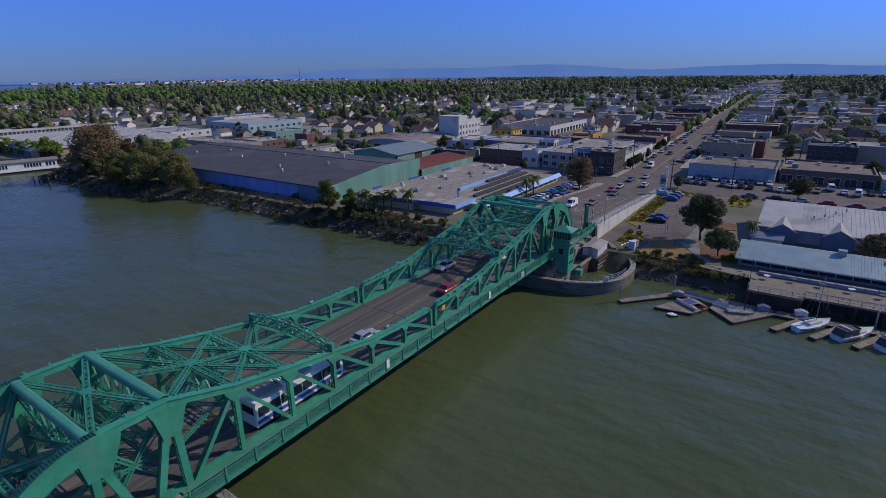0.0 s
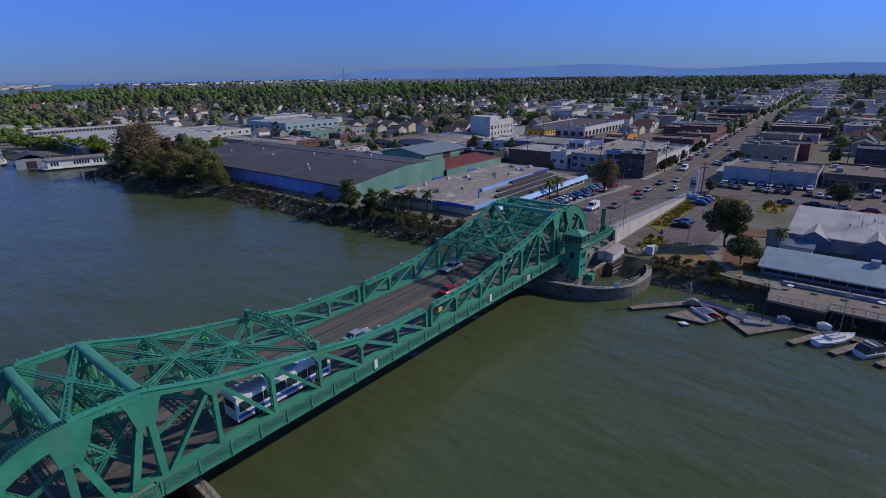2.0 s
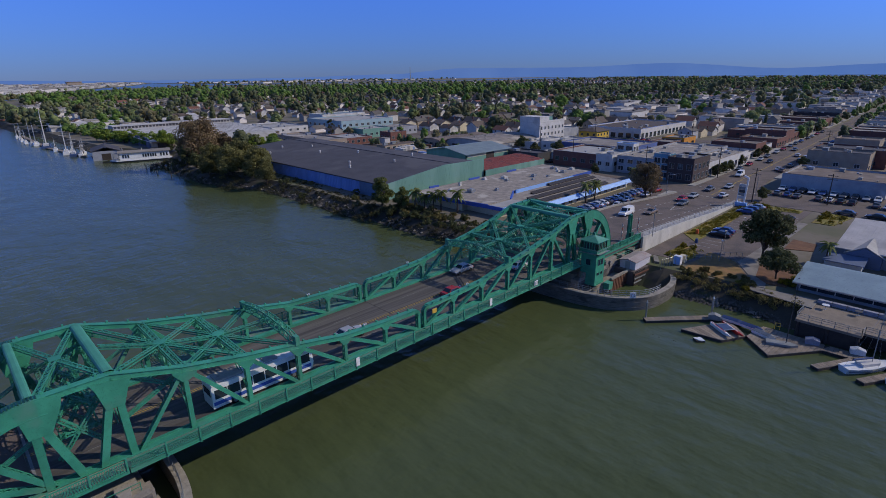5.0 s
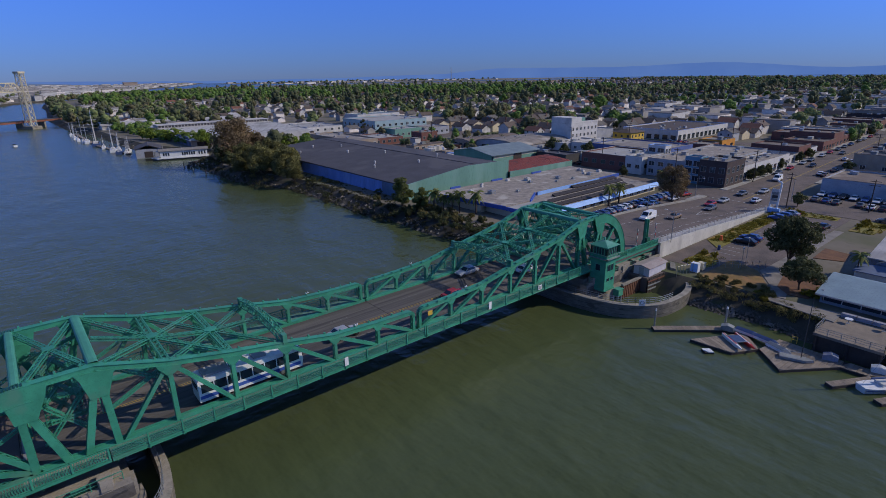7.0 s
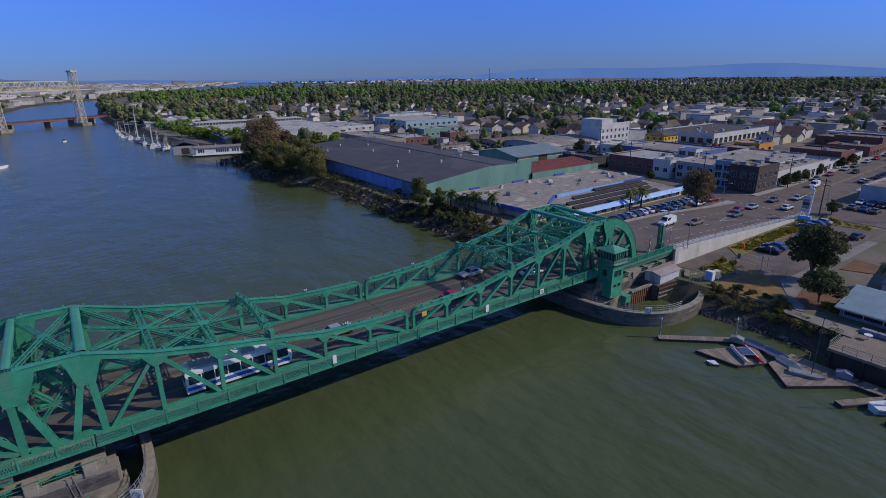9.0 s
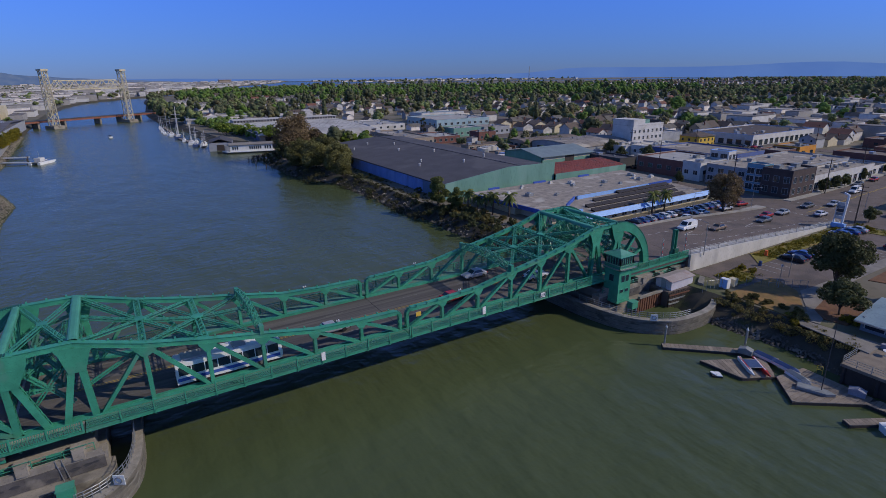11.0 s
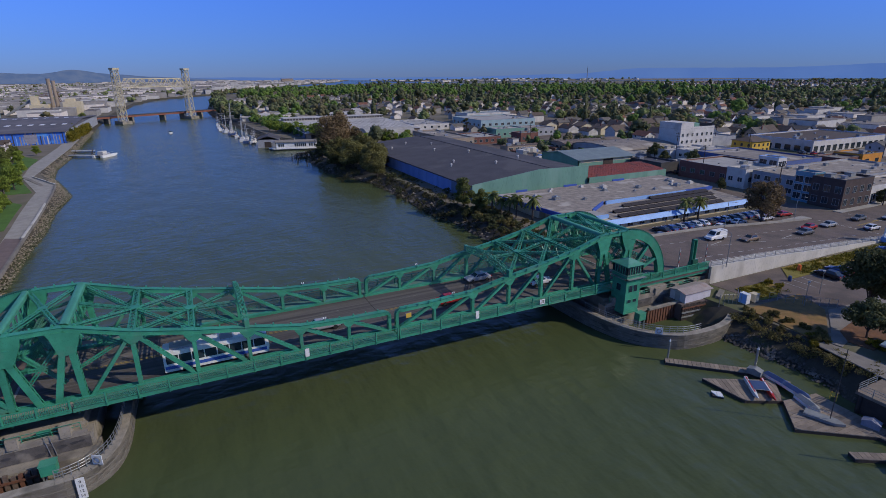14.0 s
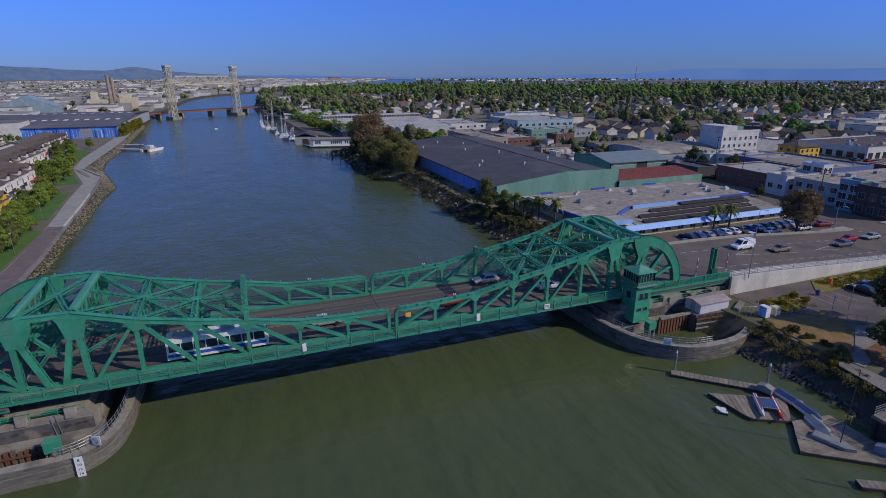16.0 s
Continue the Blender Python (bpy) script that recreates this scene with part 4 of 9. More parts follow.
        panel.box(0.05, L, -0.05, 0.05, 1.18, 1.27).box(0.05, L, -0.02, 0.02, 0.86, 0.9).box(0.05, L, -0.03, 0.03, 0.12, 0.18)
        for i in range(14):
            xa = 0.07 + (L - 0.14) * i / 14
            xb = 0.07 + (L - 0.14) * (i + 1) / 14
            for za, zb in ((0.16, 0.52), (0.52, 0.88)):
                panel.beam((xa, 0, za), (xb, 0, zb), 0.03, 0.035)
                panel.beam((xa, 0, zb), (xb, 0, za), 0.03, 0.035)
            panel.box(xa - 0.012, xa + 0.012, -0.01, 0.01, 0.88, 1.2)
        me = panel.mesh("railing_panel", GREEN)
        pm = Shape().box(-0.07, 0.07, -0.09, 0.09, -0.45, 1.32).box(-0.05, 0.05, -0.14, -0.05, -0.3, 0.0).mesh("railing_post", GREEN)
        for i in range(12):
            p = part("railing_panel", me, None, t, at=(0.15 + 3.1 * i, s * 9.1, 6.32))
            q = part("railing_post", pm, None, t, at=(0.15 + 3.1 * i, s * 9.12, 6.32))
            if s < 0:
                p.rotation_euler = q.rotation_euler = (0, 0, 0)
            else:
                q.rotation_euler = (0, 0, math.pi)
        # footway lamp on the truss
        part("lamp_bracket", Shape().tube((9.4, s * 6.85, 9.6), (9.4, s * 6.85, 10.05), 0.05).tube((9.25, s * 6.85, 10.05), (9.55, s * 6.85, 10.05), 0.04), STEEL, t, "small steel lamp bracket")
        for x in (9.25, 9.55):
            part("lamp", Shape().tube((x, s * 6.85, 10.0), (x, s * 6.85, 10.2), 0.09, 8, 0.06), WHITE, t, "small white lamp")
    return t


near_leaf = leaf()
near_leaf["label"] = "riveted green steel truss leaf of a closed drawbridge"
copy_thing(near_leaf, pose(0, 0, 0, 0, 0, 180))

# signs that hang on the railings
for x, z, w, h, m, lab, bars in ((-12.4, 6.95, 0.5, 1.1, WHITE, "white clearance board on the bridge railing", 0), (12.15, 6.95, 0.55, 1.15, WHITE, "white clearance board on the bridge railing", 0),
                                 (23.6, 6.75, 0.9, 0.75, WHITE, "small white notice on the bridge railing", 3), (2.2, 8.2, 0.8, 0.65, YELLOW, "yellow warning board at the middle of the span", 0)):
    s = thing("bridge_sign", lab, "sign", at=(x, -9.22 if z < 8 else -7.3, z))
    part("board", Shape().box(-w / 2, w / 2, -0.03, 0.03, -h / 2, h / 2), m, s)
    part("frame", Shape().box(-w / 2 - 0.04, w / 2 + 0.04, 0.03, 0.08, -h / 2 - 0.04, -h / 2 + 0.04).box(-w / 2 - 0.04, w / 2 + 0.04, 0.03, 0.08, h / 2 - 0.04, h / 2 + 0.04), GREYPAINT, s)
    if bars:
        b = Shape()
        for i in range(bars):
            b.box(-w * 0.38, w * 0.38, -0.04, -0.03, -h * 0.3 + i * h * 0.25, -h * 0.3 + i * h * 0.25 + h * 0.1)
        part("lettering", b, BLACKWALL, s)

# operator's tower
tw = thing("operator_tower", "green bridge operator's tower with a hipped roof", "tower", at=(39.6, -10.2, 0))
part("shaft", Shape().box(-1.5, 1.5, -1.6, 1.5, 2.7, 8.6).box(-1.6, 1.6, -1.7, 1.6, 2.6, 2.9).box(-1.75, 1.75, -1.85, 1.7, 8.3, 8.75), GREEN, tw)
cab = part("cabin", Shape().box(-1.65, 1.65, -1.75, 1.6, 8.75, 9.45).box(-1.65, 1.65, -1.75, 1.6, 10.65, 10.95), GREEN, tw)
mull = Shape()
for i in range(7):
    x = -1.6 + 3.2 * i / 6
    for y in (-1.7, 1.55):
        mull.box(x - 0.05, x + 0.05, y - 0.05, y + 0.05, 9.45, 10.65)
    y = -1.7 + 3.25 * i / 6
    for x in (-1.6, 1.6):
        mull.box(x - 0.05, x + 0.05, y - 0.05, y + 0.05, 9.45, 10.65)
part("mullion", mull, GREEN_PALE, cab)
part("pane", Shape().box(-1.58, 1.58, -1.68, 1.53, 9.45, 10.65), GLASS, cab, "dark window band")
roof = Shape()
roof.add([(-1.95, -2.05, 10.95), (1.95, -2.05, 10.95), (1.95, 1.9, 10.95), (-1.95, 1.9, 10.95), (-0.25, -0.3, 11.7), (0.25, -0.3, 11.7), (0.25, 0.2, 11.7), (-0.25, 0.2, 11.7)],
         [(3, 2, 1, 0), (4, 5, 6, 7), (0, 1, 5, 4), (1, 2, 6, 5), (2, 3, 7, 6), (3, 0, 4, 7)]).box(-0.12, 0.12, -0.15, 0.1, 11.7, 12.2)
part("roof", roof, GREEN_PALE, tw)
for x, z in ((-0.5, 6.4), (0.5, 6.4), (-0.6, 4.5), (0.6, 4.5)):
    h = 1.1 if z > 6 else 0.5
    w = part("window", Shape().box(x - 0.42, x + 0.42, -1.66, -1.6, z - 0.06, z + h + 0.06), GREEN_PALE, tw)
    part("pane", Shape().box(x - 0.34, x + 0.34, -1.68, -1.655, z, z + h), GLASS, w)
w = part("window", Shape().box(-1.56, -1.5, -0.6, 0.5, 6.3, 7.6), GREEN_PALE, tw)
part("pane", Shape().box(-1.58, -1.555, -0.5, 0.4, 6.4, 7.5), GLASS, w)
part("gallery_rail", Shape().box(-2.1, 2.1, -2.2, -2.15, 9.5, 9.56).box(-2.1, -2.05, -2.2, 1.6, 9.5, 9.56).box(-2.1, 2.1, -2.2, -1.75, 8.7, 8.78).box(-2.1, -1.65, -2.2, 1.6, 8.7, 8.78), STEEL, tw)


def approach(sign):
    """Fixed approach span between the leaf and the bank."""
    t = thing("approach_span", "short fixed bridge span with lattice railings", "bridge", "approach spans")
    e = 61 if sign > 0 else 62
    part("roadway", Shape().box(44.05, e, -9.0, 9.0, 5.5, 6.13), ASPHALT, t)
    for s in (-1, 1):
        rail_m = GREEN
        part("fascia", Shape().box(37.5, e, s * 9.1 - 0.08, s * 9.1 + 0.08, 5.95, 6.25).box(44.1, e, s * 8.7 - 0.06, s * 8.7 + 0.06, 5.0, 5.95), rail_m, t)
        part("footway", Shape().box(37.5, 44.05, min(s * 7.0, s * 9.0), max(s * 7.0, s * 9.0), 5.9, 6.2), CONCRETE, t)
        panel = Shape().box(0, 2.9, -0.05, 0.05, 1.1, 1.2).box(0, 2.9, -0.04, 0.04, 0.1, 0.18)
        for i in range(14):
            panel.box(0.1 + 0.2 * i, 0.14 + 0.2 * i, -0.02, 0.02, 0.14, 1.15)
            panel.beam((0.1 + 0.2 * i, 0, 0.14), (0.3 + 0.2 * i, 0, 1.12), 0.03, 0.03)
            panel.beam((0.3 + 0.2 * i, 0, 0.14), (0.1 + 0.2 * i, 0, 1.12), 0.03, 0.03)
        pm = panel.mesh("railing_panel", rail_m)
        post = Shape().box(-0.08, 0.08, -0.1, 0.1, 0, 1.3).mesh("railing_post", rail_m)
        for i in range(8):
            if s < 0 and sign > 0 and i < 1:
                continue
            part("railing_panel", pm, None, t, at=(37.6 + 2.92 * i, s * 9.1, 6.2))
            part("railing_post", post, None, t, at=(37.6 + 2.92 * i, s * 9.1, 6.2))
    # girders below the roadway, their shade put into the darker green
    for y in (-6, 0, 6):
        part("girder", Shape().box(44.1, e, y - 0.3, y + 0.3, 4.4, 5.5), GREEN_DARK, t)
    return t


approach(1)
n2 = approach(-1)
n2.rotation_euler = (0, 0, math.pi)


def pier(name, sign, yc):
    """Concrete bascule pier under the tail of a leaf."""
    t = thing(name, "weathered concrete bascule pier under the bridge", "pier", "bridge piers")
    part("body", Shape().box(37, 50, -8.2, 8.2, -1, 4.2).box(36.2, 38.2, -9.4, 9.4, -1, 2.6).box(46, 50, -9.6, 9.6, -1, 5.0), CONCRETE, t)
    part("ledge", Shape().box(36, 61, -9.7, -8.2, -1, 3.6), CONCRETE, t, "worn concrete ledge")
    part("parapet", Shape().box(36.4, 61, -9.75, -9.3, 3.6, 4.0), CONCRETE, t, "low concrete parapet")
    part("stained_face", Shape().box(36.3, 61, -9.82, -9.7, 1.9, 3.3), TARRED, t, "tarred dark face with scuffs")
    rng = random.Random(3)
    for k in range(9):
        x, z, r = rng.uniform(37, 50), rng.uniform(2.2, 2.9), rng.uniform(0.25, 0.6)
        part("scuff", Shape().plate([(x + r * a, z + 0.4 * r * b) for a, b in ((-1, 0), (-0.4, -0.8), (0.5, -0.9), (1, 0.1), (0.3, 0.9), (-0.6, 0.7))], -9.84, -9.82), BLACKWALL, t)
    toe = [(61, -11.2), (37.2, -11.2), (36.3, -11.0), (35.7, -10.4), (35.5, -9.6), (35.6, -8.2), (61, -8.2)]
    part("lower_ledge", Shape().prism(toe, -1, 1.75), CONCRETE, t, "rounded lower concrete ledge")
    for k in range(5):
        x = 38.4 + 4.6 * k
        part("bearing_block", Shape().prism([(x - 0.5, -9.9), (x + 0.5, -9.9), (x + 0.65, -9.2), (x + 0.5, -8.5), (x - 0.5, -8.5), (x - 0.65, -9.2)], 3.6, 4.75), CONCRETE, t, "concrete bearing block")
        if k < 4:
            for z in (3.85, 4.15):
                part("pipe", Shape().tube((x + 0.6, -9.05, z), (x + 4.0, -9.05, z), 0.09, 7), GREEN_DARK, t, "green service pipe")
            part("motor", Shape().tube((x + 1.5, -8.7, 4.0), (x + 2.7, -8.7, 4.0), 0.3, 10).box(x + 1.6, x + 2.6, -9.0, -8.4, 3.6, 3.8), GREEN, t)
    for k in range(9):
        part("handrail_post", Shape().tube((37 + 2.6 * k, -9.55, 4.0), (37 + 2.6 * k, -9.55, 4.9), 0.04, 6), GREEN, t)
    part("handrail", Shape().tube((37, -9.55, 4.88), (57.8, -9.55, 4.88), 0.04, 6).tube((37, -9.55, 4.45), (57.8, -9.55, 4.45), 0.03, 6), GREEN, t)
    part("ladder", Shape().tube((39.5, -9.95, 1.75), (39.9, -9.75, 4.2), 0.05, 6).tube((40.0, -9.95, 1.75), (40.4, -9.75, 4.2), 0.05, 6), STEEL, t, "grey steel ladder")
    return t


pier("bridge_pier", 1, 0)
nearp = pier("bridge_pier", -1, 0)
nearp.matrix_basis = Matrix.Diagonal((-1, 1, 1, 1))


def fender(label, line, rail_from, rail_to, z, boards):
    """A curved sea wall that guards the pier, with a walkway rail."""
    t = thing("fender_wall", label, "sea wall", "sea walls of the bridge")
    pts = []
    for i in range(len(line) - 1):
        p0, p1, p2, p3 = (Vector(line[max(0, min(len(line) - 1, i + j))]) for j in (-1, 0, 1, 2))
        for k in range(5):
            u = k / 5
            pts.append(0.5 * ((2 * p1) + (p2 - p0) * u + (2 * p0 - 5 * p1 + 4 * p2 - p3) * u * u + (3 * p1 - p0 - 3 * p2 + p3) * u ** 3))
    pts.append(Vector(line[-1]))
    out = inset([tuple(p) for p in pts], 0.95)
    wall = Shape()
    n = len(pts)
    for i in range(n - 1):
        a, b, c, d = pts[i], pts[i + 1], Vector(out[i + 1]), Vector(out[i])
        wall.add([(a.x, a.y, -1), (b.x, b.y, -1), (c.x, c.y, -1), (d.x, d.y, -1), (a.x, a.y, z), (b.x, b.y, z), (c.x, c.y, z), (d.x, d.y, z)],
                 [(7, 6, 5, 4), (0, 1, 5, 4), (2, 3, 7, 6), (4, 5, 1, 0), (6, 7, 3, 2)] + ([(0, 3, 7, 4)] if i == 0 else []) + ([(1, 2, 6, 5)] if i == n - 2 else []))
    part("wall", wall, SEAWALL, t)
    cope = Shape()
    for i in range(n - 1):
        a, b = (pts[i] + Vector(out[i])) / 2, (pts[i + 1] + Vector(out[i + 1])) / 2
        cope.beam((a.x, a.y, z + 0.06), (b.x, b.y, z + 0.06), 1.03, 0.12)
    part("coping", cope, SEAWALL, t)
    whale = Shape()
    for i in range(n - 1):
        for zz in (0.6, 1.5):
            a, b = pts[i], pts[i + 1]
            whale.beam((a.x, a.y, zz), (b.x, b.y, zz), 0.06, 0.07)
    part("rubbing_strip", whale, CONCRETE_WET, t, "grey weathered rubbing strips")
    for i in range(rail_from, min(rail_to, n - 1)):
        a, b = (Vector(out[i]) * 0.75 + pts[i] * 0.25), (Vector(out[i + 1]) * 0.75 + pts[i + 1] * 0.25)
        part("rail_post", Shape().tube((a.x, a.y, z + 0.1), (a.x, a.y, z + 1.25), 0.045, 6), STEEL, t)
        r = Shape()
        for h in (0.5, 0.85, 1.2):
            r.tube((a.x, a.y, z + h), (b.x, b.y, z + h), 0.035, 6)
        part("rail", r, STEEL, t)
    return t, pts, out


FENDER_FAR = [(33.2, 6), (33.4, -2), (34.0, -10), (36.0, -16.5), (40.5, -20.8), (46, -21.8), (51, -21.3), (55.5, -19), (57.5, -15.5)]
FENDER_NEAR = [(-32.6, 6), (-32.8, -3), (-33.0, -9), (-34.2, -13.2), (-37.2, -15.6), (-42, -15.9), (-52, -16.2), (-62, -16.2)]
fender("curved weathered concrete sea wall around the bridge pier", FENDER_FAR, 8, 24, 2.3, 0)
fender("curved weathered concrete sea wall around the bridge pier", FENDER_NEAR[::-1], 13, 33, 2.3, 0)


def buoy_board(x, y, z, turn, tilt=0):
    b = thing("ring_board", "white board with a lifebuoy ring on the sea wall", "sign", at=(x, y, z), turn=turn)
    b.scale = (0.72, 0.72, 0.72)
    part("board", Shape().box(-0.75, 0.75, -0.05, 0.05, 0.0, 1.5), WHITE, b)
    ring = Shape()
    for i in range(18):
        a0, a1 = 2 * math.pi * i / 18, 2 * math.pi * (i + 1) / 18
        ring.tube((0.45 * math.cos(a0), -0.1, 0.75 + 0.45 * math.sin(a0)), (0.45 * math.cos(a1), -0.1, 0.75 + 0.45 * math.sin(a1)), 0.09, 6)
    part("ring", ring, BLUEDARK if turn > -30 else GREYPAINT, b)
    part("leg", Shape().box(-0.6, -0.5, 0.05, 0.12, -0.25, 1.2).box(0.5, 0.6, 0.05, 0.12, -0.25, 1.2), STEEL, b)


buoy_board(37.9, -19.4, 2.6, -38)
buoy_board(-35.2, -14.5, 2.5, -31)
gb = thing("tide_gauge", "white tide gauge board with black numbers", "gauge", at=(-36.7, -15.75, 0))
gb.scale = (0.9, 1, 0.88)
part("board", Shape().box(-0.42, 0.42, -0.2, -0.1, 0.0, 2.75), WHITE, gb)
for i, txt in enumerate(("8", "10", "12", "14")):
    c = bpy.data.curves.new("number", "FONT")
    c.body, c.size, c.align_x, c.extrude = txt, 0.5, "CENTER", 0.01
    o = new("number", c)
    c.materials.append(BLACKWALL)
    o.parent, o.location, o.rotation_euler = gb, (0, -0.22, 2.15 - 0.62 * i), (math.pi / 2, 0, 0)
for x, y in ((40.2, -13.4), (-39.6, -13.0)):
    b = thing("fog_signal_box", "small green equipment box on the bridge pier", "equipment box", at=(x, y, 0))
    part("box", Shape().box(-0.7, 0.7, -0.55, 0.55, 2.0, 3.15), GREEN, b)
    part("lid", Shape().box(-0.76, 0.76, -0.61, 0.61, 3.15, 3.24), GREEN_PALE, b)
    leg = Shape()
    for i in (-0.55, 0.55):
        for j in (-0.4, 0.4):
            leg.box(i - 0.07, i + 0.07, j - 0.07, j + 0.07, -0.5, 2.0)
    part("leg", leg, GREYPAINT, b)
# sheet piles behind the sea walls
for sgn, x0, n in ((1, 43.0, 16), (-1, 40.5, 22)):
    t = thing("pile_wall", "row of rusty sheet piles under the bridge end", "piles", "pile walls")
    for i in range(n):
        x = sgn * (x0 + 0.62 * i)
        y = -12.4 if sgn > 0 else -11.8
        top = 2.6 if sgn > 0 else 1.75 + 0.12 * ((i * 7) % 4)
        part("pile", Shape().box(x - 0.2, x + 0.2, y - 0.18, y + 0.18, -1, top), (RUST, WOOD_OLD, WOOD_OLD)[i % 3] if sgn < 0 else RUST, t)
    if sgn > 0:
        part("cap_beam", Shape().box(x0, x0 + 0.62 * n, y - 0.3, y + 0.25, 2.6, 2.95), CONCRETE, t)
    else:
        part("waler", Shape().box(-x0 - 0.62 * n, -x0, y - 0.32, y - 0.18, 1.2, 1.45), RUST, t)
# wing walls between pier and bank
ww = Shape().prism([(50, -9.5), (57, -13), (57, -12), (50.5, -8.6)], -1, 3.6).prism([(56.6, -15.5), (60, -13.6), (60, -12.6), (56.6, -14.4)], -1, 3.4)
setting("wall_abutment", ww, CONCRETE_WET, "stained concrete wing walls at the bridge end", "wall")
ab = Shape().box(50, 61.2, -8.6, 9.6, -1, 4.4)
setting("wall_abutment_2", ab, CONCRETE_WET, "concrete abutment under the approach", "wall")
ab2 = Shape().box(-75, -50, -8.6, 9.6, -1, 4.4).box(-130, -62, -9.6, 9.6, 2, 6.1)
setting("wall_abutment_3", ab2, CONCRETE, "concrete abutment of the opposite approach", "wall")

# hut beside the bridge end
hut = thing("pump_hut", "small whitewashed hut with a rusty tin roof", "hut", at=(53.2, -12.0, 0))
part("wall", Shape().box(-3.1, 3.1, -1.6, 1.6, 2.85, 4.55), material("lilac_white_wash", (0.6, 0.58, 0.64), (0.52, 0.5, 0.56), 1.5, 0.85), hut)
part("roof", Shape().plate_x([(-1.85, 4.45), (0, 4.85), (1.85, 4.45), (1.85, 4.55), (0, 4.96), (-1.85, 4.55)], -3.4, 3.4), material("patched_rusty_tin", (0.4, 0.34, 0.32), (0.32, 0.26, 0.24), 1.6, 0.7, stain=(0.26, 0.12, 0.08)), hut)
part("door", Shape().box(-3.15, -3.1, -0.5, 0.5, 2.9, 4.4), GREYWALL, hut)
plat = Shape().prism([(49.2, -9.7), (49.2, -13.8), (57.0, -14.4), (63, -14.4), (63, -9.7)], -1, 2.85)
walk_wall = thing("timber_bulkhead", "dark timber bulkhead with rusty walers below the hut", "bulkhead", at=(49.2, -13.95, 0))
for i in range(18):
    part("plank", Shape().box(0.45 * i, 0.45 * i + 0.41, -0.14 - 0.034 * i, 0.0 - 0.034 * i, -1, 2.6 + 0.15 * (i % 3)), WOODDARK, walk_wall)
for z in (0.7, 1.5, 2.3):
    part("waler", Shape().beam((-0.2, -0.25, z), (8.3, -0.88, z), 0.16, 0.22), RUST if z > 2 else GREYPAINT, walk_wall, "rusty waler" if z > 2 else "")
setting("platform_hut", plat, ASPHALT, "concrete platform under the hut", "platform")

# barrier gates
def gate(x, y, up):
    g = thing("barrier_gate", "tall green raised barrier gate beside the roadway", "barrier gate", "barrier gates", at=(x, y, 6.1))
    part("housing", Shape().box(-0.5, 0.5, -0.45, 0.45, 0, 1.3), GREEN, g)
    if up:
        a = Shape().box(-0.45, -0.33, -0.3, 0.3, 0.6, 5.6).box(0.33, 0.45, -0.3, 0.3, 0.6, 5.6).box(-0.45, 0.45, 0.2, 0.3, 0.6, 5.6).box(-0.45, 0.45, -0.3, 0.3, 5.5, 5.6)
        part("arm", a, GREEN, g)
        part("counterweight", Shape().box(-0.6, 0.6, -0.75, -0.3, 0.5, 1.9), GREEN_DARK, g)
    else:
        part("arm", Shape().laced((0, 0, 1.6), (9.5, 0, 1.9), 0.5, 0.6, chord=0.12), GREEN, g)
    return g


gate(57.6, -8.0, True)
gate(50.5, 9.9, False)
for x, y in ((53.6, -8.4), (60.5, -8.4), (53.6, 10.2)):
    p = thing("signal_post", "red and white striped signal arm on a post", "signal", "signal posts", at=(x, y, 6.1))
    part("pole", Shape().tube((0, 0, 0), (0, 0, 4.6), 0.06, 8), STEEL, p)
    for i in range(5):
        part("stripe", Shape().box(-0.06, 0.06, -0.14, -0.07, 1.2 + 0.7 * i, 1.55 + 0.7 * i), REDPAINT if i % 2 else WHITE, p)
    part("box", Shape().box(-0.3, 0.3, -0.25, 0.25, 0, 1.0), GREYPAINT, p)


# ---- buildings ----
def windows_on(wall, side, x0, x1, y0, y1, spec, plain=False, trim=None):
    """Rows of windows on one side of a box. spec: columns, rows, width, height, sill, step up."""
    cols, rows, w, h, sill, up = spec
    frame_me = Shape().box(-w / 2 - 0.1, w / 2 + 0.1, -0.06, 0.0, -0.1, 0.0).box(-w / 2 - 0.1, w / 2 + 0.1, -0.06, 0.0, h, h + 0.1)
    frame_me.box(-w / 2 - 0.1, -w / 2, -0.06, 0.0, 0, h).box(w / 2, w / 2 + 0.1, -0.06, 0.0, 0, h).box(-0.03, 0.03, -0.05, 0.0, 0, h)
    fm = frame_me.mesh("window", trim or WHITEWALL)
    pm = Shape().box(-w / 2, w / 2, -0.02, 0.0, 0, h).mesh("pane", GLASS)
    if plain:
        fm = Shape().box(-w / 2, w / 2, -0.05, 0.0, 0, h).mesh("window", GLASS)
    along = (x1 - x0) if side in "sn" else (y1 - y0)
    for c in range(cols):
        u = along * (c + 0.5) / cols
        for r in range(rows):
            z = sill + up * r
            if side == "s":
                at, rot = (x0 + u, y0 - 0.002, z), 0
            elif side == "n":
                at, rot = (x0 + u, y1 + 0.002, z), math.pi
            elif side == "w":
                at, rot = (x0 - 0.002, y0 + u, z), -math.pi / 2
            else:
                at, rot = (x1 + 0.002, y0 + u, z), math.pi / 2
            o = part("window", fm, None, wall, at=at)
            o.rotation_euler = (0, 0, rot)
            if not plain:
                part("pane", pm, None, o)


